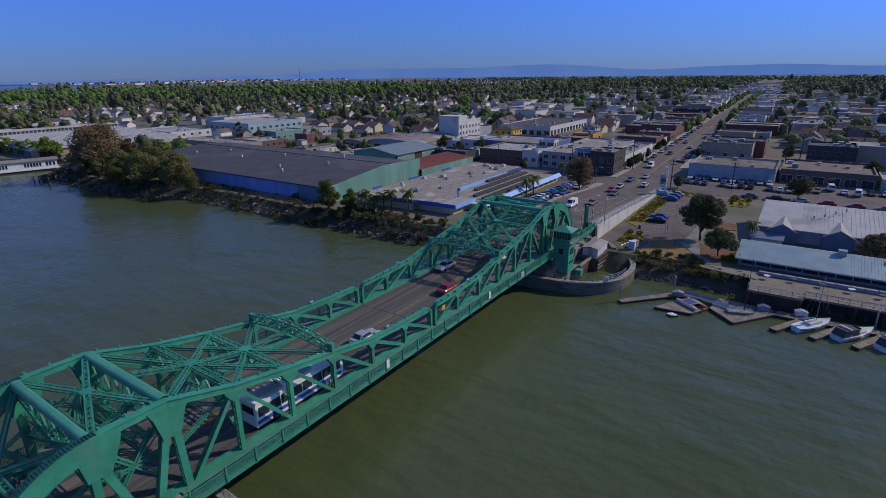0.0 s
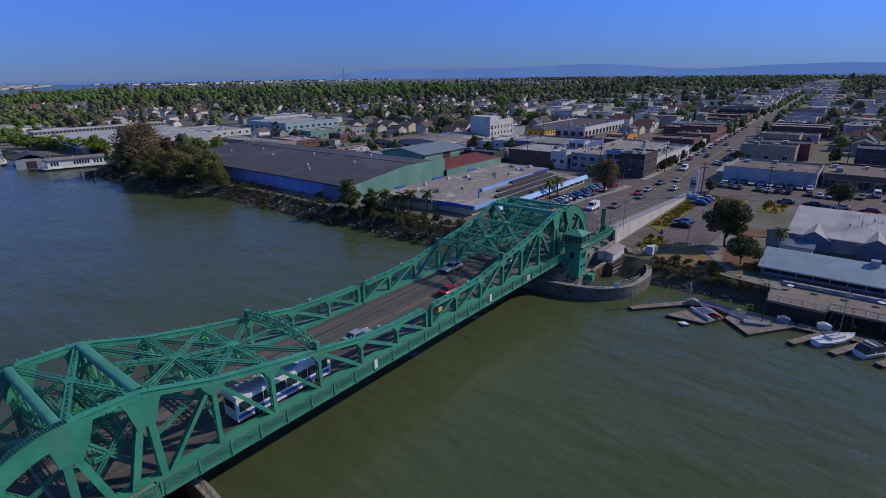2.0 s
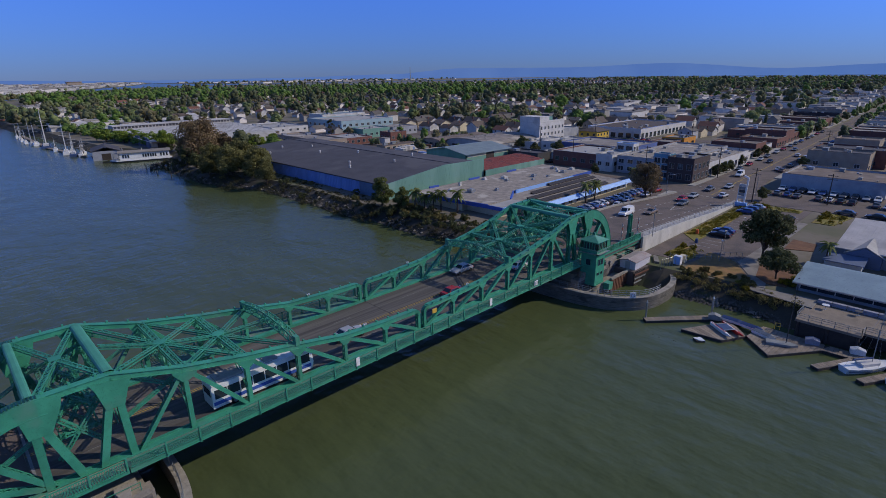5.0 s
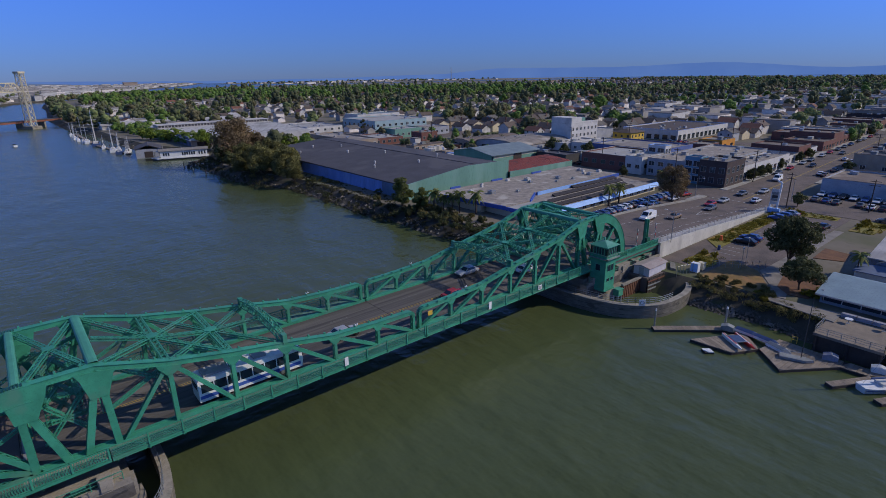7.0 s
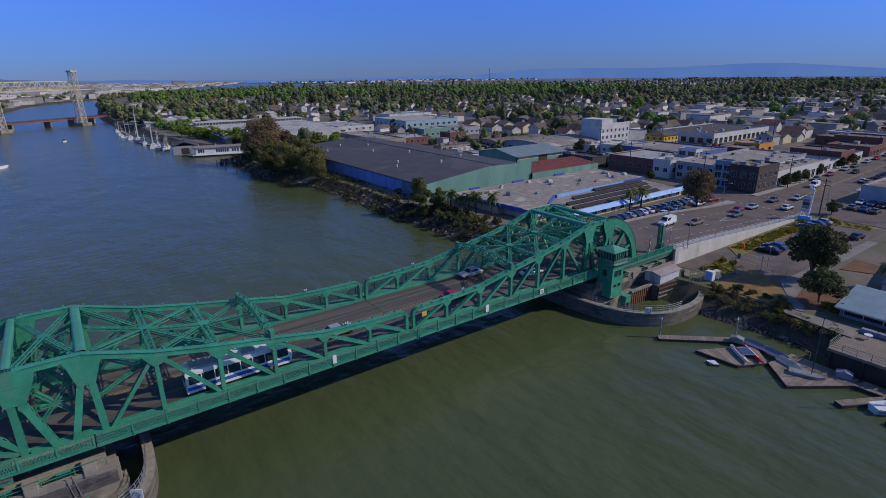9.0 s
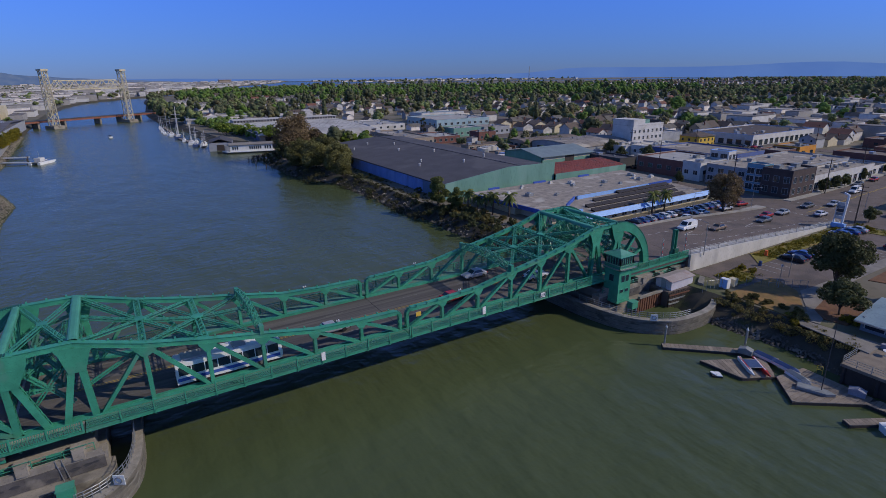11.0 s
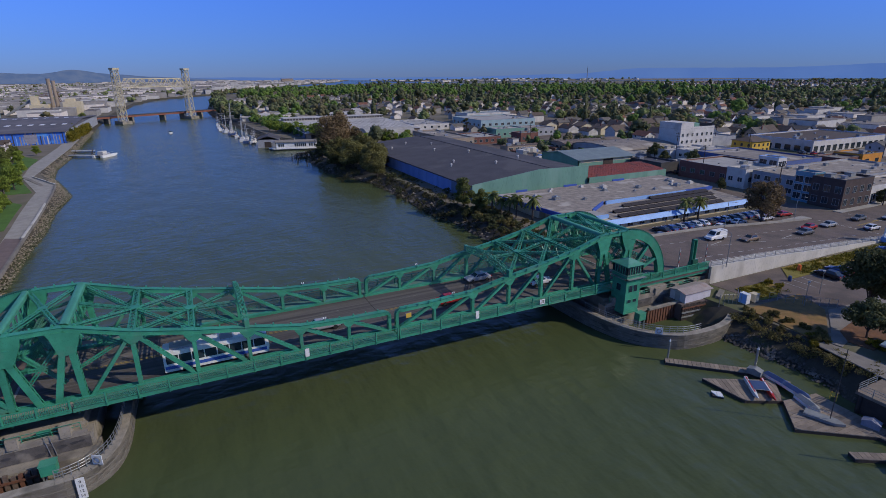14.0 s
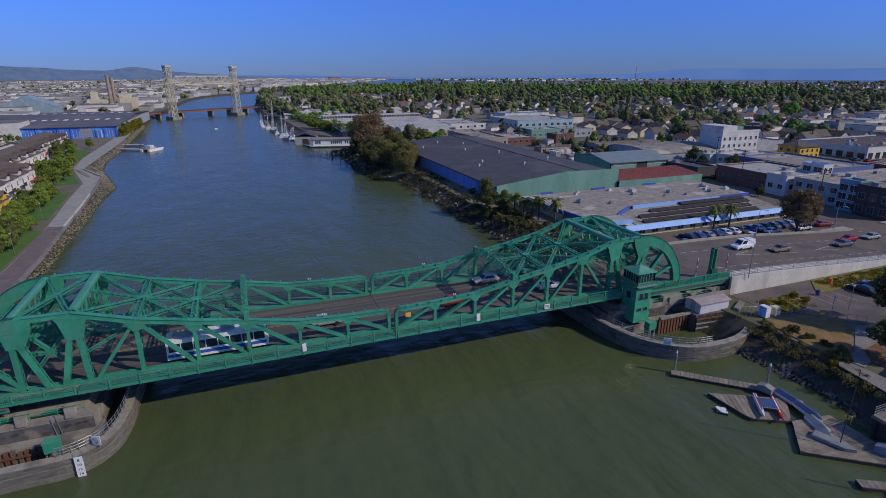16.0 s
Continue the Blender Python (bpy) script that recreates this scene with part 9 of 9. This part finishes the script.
# long row of tall spring-green trees before the lagoon, dark conifers that break the skyline
for k in range(170):
    f = k / 169
    x, y = 330 + 900 * f + rs.uniform(-16, 16), 1370 - 370 * f + rs.uniform(-40, 40)
    h = rs.uniform(12, 17)
    far_tree(x, y, h, h * rs.uniform(0.8, 1.15), rs.choice(("bright", "bright", "bright", "mid")), 2.8, 40)
for k in range(190):
    r, b = rs.uniform(600, 1900), radians(rs.uniform(-6, 72))
    x, y = r * math.cos(b) - 30, r * math.sin(b) - 30
    if in_east(x, y) and abs(y - street_y(x)) > 20 and free(x, y, 2):
        h = rs.uniform(15, 26)
        far_tree(x, y, h, h * rs.uniform(0.25, 0.75), "dark", 2.8, 60)
# low woods at the far edge of the island
for k in range(420):
    x, y = rs.uniform(2050, 2640), rs.uniform(-420, 1400)
    far_tree(x, y, rs.uniform(8, 14), rs.uniform(16, 28), rs.choice(("dark", "mid", "olive")), 2.8, 18)
lagoon = Shape().prism([(430, 1700), (620, 1560), (900, 1430), (1350, 1480), (1500, 1650), (1150, 1960), (640, 2180)], 2.9, 3.06)
setting("water_lagoon", lagoon, WATER, "pale blue lagoon behind the town", "water")
# spreading lime-green tree among the houses
far_tree(447, 269, 14, 19, "bright", 2.8, 260)
for k in range(330):
    r, b = rs.uniform(400, 1900), radians(rs.uniform(56, 87.5))
    x, y = r * math.cos(b) - 30, r * math.sin(b) - 30
    lim = 24 if y < 700 else 62 + max(0, y - 900) * 0.24 + max(0, y - 1450) * 0.45
    if x > lim and (x > 150 or y > 410) and y < 2250:
        h = rs.uniform(7, 13)
        far_tree(x, y, h, h * rs.uniform(0.6, 1.0), rs.choice(("mid", "dark", "dark", "olive", "olive", "dark")), 2.8, 60 if r < 800 else 20)
        if rs.random() < 0.4:
            far_house(x + rs.uniform(8, 12), y + rs.uniform(-6, 6))
def shore_x(line, y):
    for (xa, ya), (xb, yb) in zip(line, line[1:]):
        if min(ya, yb) <= y <= max(ya, yb):
            return xa + (xb - xa) * (y - ya) / (yb - ya)
    return 0.0


for k in range(230):
    y = rs.uniform(425, 1350)
    far_tree(shore_x(SHORE_EAST[5:], y) + rs.uniform(7, 22), y, rs.uniform(8, 15), rs.uniform(7, 12), rs.choice(("dark", "mid", "olive", "dark", "mid")), 2.6, 44 if y < 700 else 12)
for k in range(1500):
    y = rs.uniform(900, 3900)
    x = shore_x(SHORE_WEST, y) - 12 - rs.random() ** 1.5 * (300 + 0.35 * y)
    if k % 3:
        far_box(x, y, rs.uniform(10, 34), rs.uniform(10, 30), rs.uniform(4, 10), 2.6)
    else:
        far_tree(x, y, rs.uniform(7, 13), rs.uniform(9, 16), rs.choice(("mid", "dark", "olive", "mid")), 2.5, 12)
for k in range(420):
    y = rs.uniform(1500, 3900)
    x = shore_x(SHORE_WEST, y) - 30 - rs.random() * (160 + 0.2 * y)
    far_box(x, y, rs.uniform(18, 60), rs.uniform(14, 40), rs.uniform(6, 13), 2.6)
for k in range(150):
    x = rs.uniform(28, 58)
    y = 270 + rs.random() * 160
    if x > 45 - (y - 270) * 0.1:
        far_tree(x, y, rs.uniform(4, 7), rs.uniform(4, 6), rs.choice(("bright", "mid", "bright")), 2.8, 100)
for k in range(30):
    far_box(48 + rs.uniform(0, 40), 420 + 14 * k, rs.uniform(8, 22), rs.uniform(8, 14), rs.uniform(3, 6))
for k in range(700):
    y = rs.uniform(430, 3000)
    x = rs.choice((rs.uniform(-500, -95), rs.uniform(20, 160) if y < 1000 else rs.uniform(-500, -60)))
    if x > 0 and (y > 640 and x < 20 + (y - 640) * 0.35):
        continue
    far_tree(x, y, rs.uniform(6, 12), rs.uniform(6, 11), rs.choice(("mid", "dark", "mid", "bright", "olive")), 2.5, 32)
for k in range(200):
    far_tree(rs.uniform(-190, -100), rs.uniform(30, 330), rs.uniform(4, 7), rs.uniform(4, 6), rs.choice(("mid", "bright", "dark")), 2.5, 44)
for i, m in enumerate((HOUSEWALL, FARWALL, WHITEWALL)):
    solo("distant_buildings", far_walls[i], m, "crowded pale walls of the distant town", "distant town", kind="stuff")
for i, m in enumerate((FARROOF, material("far_grey_roof", (0.2, 0.18, 0.165), (0.15, 0.135, 0.125), 9, 0.9), material("far_pale_roof", (0.4, 0.375, 0.35), (0.3, 0.28, 0.26), 9, 0.9, stain=(0.22, 0.2, 0.19)))):
    solo("distant_flat_roofs", far_flats[i], m, "flat roofs of the distant shops", "distant town", kind="stuff")
for i, m in enumerate((SHINGLE, GREY_SHINGLE, RED_SHINGLE)):
    solo("distant_roofs", far_roofs[i], m, "crowded gabled roofs of the distant town", "distant town", kind="stuff")
for key, (s, m) in woods.items():
    solo("distant_trees", s, m, "dense leafy crowns of the distant town trees", "trees", kind="stuff", smooth=True)


# ---- parked cars ----
def car(colour, label, kind="car"):
    t = thing("parked_" + kind, label, kind, "parked cars")
    long = kind == "van"
    z = 0.32
    side = [(-2.2, z), (2.15, z), (2.26, 0.5), (2.2, 0.7), (1.95, 0.8), (1.15, 0.93), (-1.7, 0.99), (-2.15, 0.93), (-2.28, 0.62)]
    if long:
        side = [(-2.6, z), (2.45, z), (2.56, 0.6), (2.5, 0.95), (1.65, 1.25), (-2.6, 1.25)]
    body = Shape().plate(side, -0.8, 0.8)
    # flanks bulge a little beyond the sill and the shoulder
    mid = [(x * 0.97, 0.62 + (zz - 0.62) * (0.72 if zz > 0.62 else 0.5)) for x, zz in side]
    n = len(side)
    for sy in (-1, 1):
        a = [(x, sy * 0.8, zz) for x, zz in side] + [(x, sy * 0.9, zz) for x, zz in mid]
        ring = [(i, (i + 1) % n, n + (i + 1) % n, n + i) for i in range(n)] + [tuple(range(n, 2 * n))]
        body.add(a, ring if sy > 0 else [f[::-1] for f in ring])
    b = part("body", body, colour, t)
    lo, hi, w0, w1 = ((-1.75, 1.0, 0.95), (-1.15, 0.22, 1.45), 0.8, 0.62) if not long else ((-2.58, 1.65, 1.25), (-2.5, 0.85, 2.15), 0.85, 0.76)
    cab = [(lo[0], -w0, lo[2]), (lo[1], -w0, lo[2]), (lo[1], w0, lo[2]), (lo[0], w0, lo[2]), (hi[0], -w1, hi[2]), (hi[1], -w1, hi[2]), (hi[1], w1, hi[2]), (hi[0], w1, hi[2])]
    part("cabin", Shape().add(cab, [(4, 5, 6, 7), (0, 1, 5, 4), (1, 2, 6, 5), (2, 3, 7, 6), (3, 0, 4, 7)]), colour, t)

    def pane(name, corners, f0, f1, out):
        """Glass laid just proud of one side of the cabin."""
        p, q, r, s = (Vector(cab[k]) for k in corners)
        lift = Vector(out) * 0.012
        quad = [p.lerp(q, f0).lerp(s.lerp(r, f0), 0.12), p.lerp(q, f1).lerp(s.lerp(r, f1), 0.12), p.lerp(q, f1).lerp(s.lerp(r, f1), 0.88), p.lerp(q, f0).lerp(s.lerp(r, f0), 0.88)]
        part(name, Shape().add([tuple(v + lift) for v in quad] + [tuple(v - lift) for v in quad], [(0, 1, 2, 3), (7, 6, 5, 4), (0, 4, 5, 1), (1, 5, 6, 2), (2, 6, 7, 3), (3, 7, 4, 0)]), GLASS, t)

    pane("windscreen", (1, 2, 6, 5), 0.06, 0.94, (1, 0, 0.6))
    pane("rear_window", (3, 0, 4, 7), 0.08, 0.92, (-1, 0, 0.6))
    pane("side_window", (0, 1, 5, 4), 0.62 if long else 0.1, 0.93, (0, -1, 0.3))
    pane("side_window", (2, 3, 7, 6), 0.07, 0.38 if long else 0.9, (0, 1, 0.3))
    wm = Shape().tube((0, -0.11, 0), (0, 0.11, 0), 0.33, 12).mesh("wheel", RUBBER)
    for x in (-1.4, 1.4):
        for y in (-0.82, 0.82):
            part("wheel", wm, None, t, at=(x, y, 0.33))
    tail = Shape()
    for y in (-0.65, 0.65):
        part("headlight", Shape().box(2.1, 2.28, y - 0.15, y + 0.15, 0.6, 0.74), WHITE, t)
        tail.box(-2.34 if not long else -2.64, -2.2 if not long else -2.58, y - 0.16, y + 0.16, 0.66, 0.82)
    part("tail_lights", tail, REDPAINT, t)
    ends = ((-2.42, -2.2), (2.24, 2.4)) if not long else ((-2.7, -2.55), (2.48, 2.62))
    part("bumpers", Shape().box(*ends[0], -0.86, 0.86, 0.34, 0.55).box(*ends[1], -0.86, 0.86, 0.34, 0.55), BLACKWALL, t)
    return t


def wheels(t, xs_, half, r):
    """Pairs of wheels with pale hubs."""
    for x in xs_:
        for sy in (-1, 1):
            w = part("wheel", Shape().tube((x, sy * (half - 0.3), r), (x, sy * half, r), r, 16), RUBBER, t)
            part("hub", Shape().tube((x, sy * (half - 0.02), r), (x, sy * (half + 0.03), r), r * 0.5, 10), STEEL, w)


def city_bus(x, y, z, turn):
    t = thing("city_bus", "long white city bus with dark windows and a blue stripe", "bus", at=(x, y, z), turn=turn)
    b = part("body", Shape().plate([(-6, 0.4), (5.9, 0.4), (6.05, 1.3), (5.85, 2.9), (5.6, 3.05), (-5.85, 3.05), (-6, 2.9)], -1.27, 1.27), WHITE, t)
    for s in (-1, 1):
        part("stripe", Shape().box(-5.9, 5.7, s * 1.285 - 0.012, s * 1.285 + 0.012, 0.75, 1.15), BLUEDARK, b, "deep blue stripe")
        for k in range(8):
            part("window", Shape().box(-5.7 + 1.42 * k, -4.4 + 1.42 * k, s * 1.28 - 0.012, s * 1.28 + 0.012, 1.45, 2.5), GLASS, b)
    part("windscreen", Shape().beam((6.03, 0, 1.25), (5.9, 0, 2.6), 2.3, 0.04, (1, 0, 0)), GLASS, b)
    part("rear_window", Shape().box(-6.03, -6, -0.9, 0.9, 1.7, 2.5), GLASS, b)
    part("roof_unit", Shape().box(-5.2, -2.4, -0.9, 0.9, 3.05, 3.32), ROOFPALE, b)
    part("roof_unit", Shape().box(0.4, 1.9, -0.7, 0.7, 3.05, 3.22), ROOFPALE, b)
    part("sign_box", Shape().box(5.86, 5.92, -0.8, 0.8, 2.66, 2.9), BLACKWALL, b)
    wheels(t, (-3.6, 3.4), 1.27, 0.5)


city_bus(-22.5, -4.6, 6.16, 0)


paint = lambda n, c: material(n, c, tuple(0.9 * v for v in c), 3.0, 0.25, 0.1)
cars = [car(paint("white_car_paint", (0.68, 0.68, 0.7)), "white car standing on the asphalt"), car(paint("silver_car_paint", (0.38, 0.39, 0.41)), "silver car standing on the asphalt"), car(paint("blue_car_paint", (0.05, 0.10, 0.28)), "dark blue car standing on the asphalt"),
        car(paint("black_car_paint", (0.03, 0.03, 0.035)), "black car standing on the asphalt"), car(paint("red_car_paint", (0.38, 0.03, 0.03)), "red car standing on the asphalt"), car(paint("grey_car_paint", (0.14, 0.145, 0.155)), "grey car standing on the asphalt"),
        car(paint("tan_car_paint", (0.25, 0.18, 0.13)), "brown car standing on the asphalt"), car(WHITE, "white panel van on the street", "van")]
cr = random.Random(77)
spots = []
for i in range(14):  # along the low offices
    spots.append((80 + i * 2.75, 18.9, 3.05, 90 + cr.uniform(-3, 3), cr.choice((0, 1, 2, 2, 5, 3, 0, 6))))
for x, y in ((88, 14.5), (95, 14.2), (103, 15.2), (113, 14.6), (121, 15), (76, 15.5)):
    spots.append((x, y, 3.05, cr.uniform(-8, 8), None))
spots += [(88.0, -17.0, 3.05, 88, 2), (84.2, -17.4, 3.05, 90, 3), (111, -14.6, 3.05, 94, 2), (114.6, -14.8, 3.05, 90, 2), (118, -15, 3.05, 88, 1), (110, -25, 3.05, -3, 3)]
for k in range(10):
    spots.append((150.2, -13.2 - 2.7 * k, 3.07, 180 + cr.uniform(-4, 4), cr.choice((0, 0, 1, 0, 3, 5, 2))))
for k in range(14):
    if k % 5 != 3:
        spots.append((141.2 + cr.uniform(-0.5, 0.5), -14 - 2.7 * k, 3.07, cr.uniform(-4, 4), cr.choice((0, 1, 3, 5, 2))))
for k in range(9):
    spots.append((146 + cr.uniform(-1.5, 5), -44 - 3.4 * k, 3.07, cr.choice((0, 180)) + cr.uniform(-6, 6), cr.choice((0, 7, 1, 6, 3))))
for k in range(5):
    spots.append((148.5 + cr.uniform(-1, 1), 74 + k * 3.0, 3.03, cr.uniform(-4, 4), None))
for k in range(9):
    spots.append((126.6, -34 - 6.4 * k, 3.08, 90 + cr.uniform(-3, 3), None))
for k in range(9):
    spots.append((cr.uniform(236, 248), 62 + 3.0 * k, 3.03, cr.uniform(-6, 6), None))
for k in range(13):
    x = 180 + k * 14 + cr.uniform(-3, 3)
    spots.append((x, street_y(x) + 6.2, 3.11, 182, None))
    spots.append((x + 6, street_y(x) - 6.8, 3.11, 3, None))
for k in range(12):
    spots.append((cr.uniform(178, 199), -14 - 2.0 * k, 3.02, cr.choice((0, 90)) + cr.uniform(-8, 8), None))
# queue on the ramp and the street
for x, y, c, tn in ((-8.5, -1.9, 1, 0), (11.5, -1.9, 4, 0), (19.8, 4.3, 1, 180), (28.5, -1.9, 0, 0), (79, 3.6, 7, 180), (86, 0.4, 6, 180), (106, 0.4, 5, 180), (112, 3.2, 4, 180), (120, 3.0, 1, 180), (127, -3.2, 0, 0), (134, 3.4, 5, 180), (142, 0.2, 1, 180), (166, 4.6, 7, 182), (188, -2.0, 0, 2), (206, 6, 3, 182), (232, 2, 0, 2), (252, 8, 5, 182), (280, 3, 1, 2)):
    spots.append((x, y, ramp_z(x) + (0.01 if abs(x) > 44 else 0.015) if x < 123 else 3.11, tn, c))
used = set()
for x, y, z, tn, c in spots:
    k = c if c is not None else cr.randrange(7)
    if k not in used:
        used.add(k)
        cars[k].location, cars[k].rotation_euler = (x, y, z), (0, 0, radians(tn))
    else:
        copy_thing(cars[k], pose(x, y, z, 0, 0, tn))
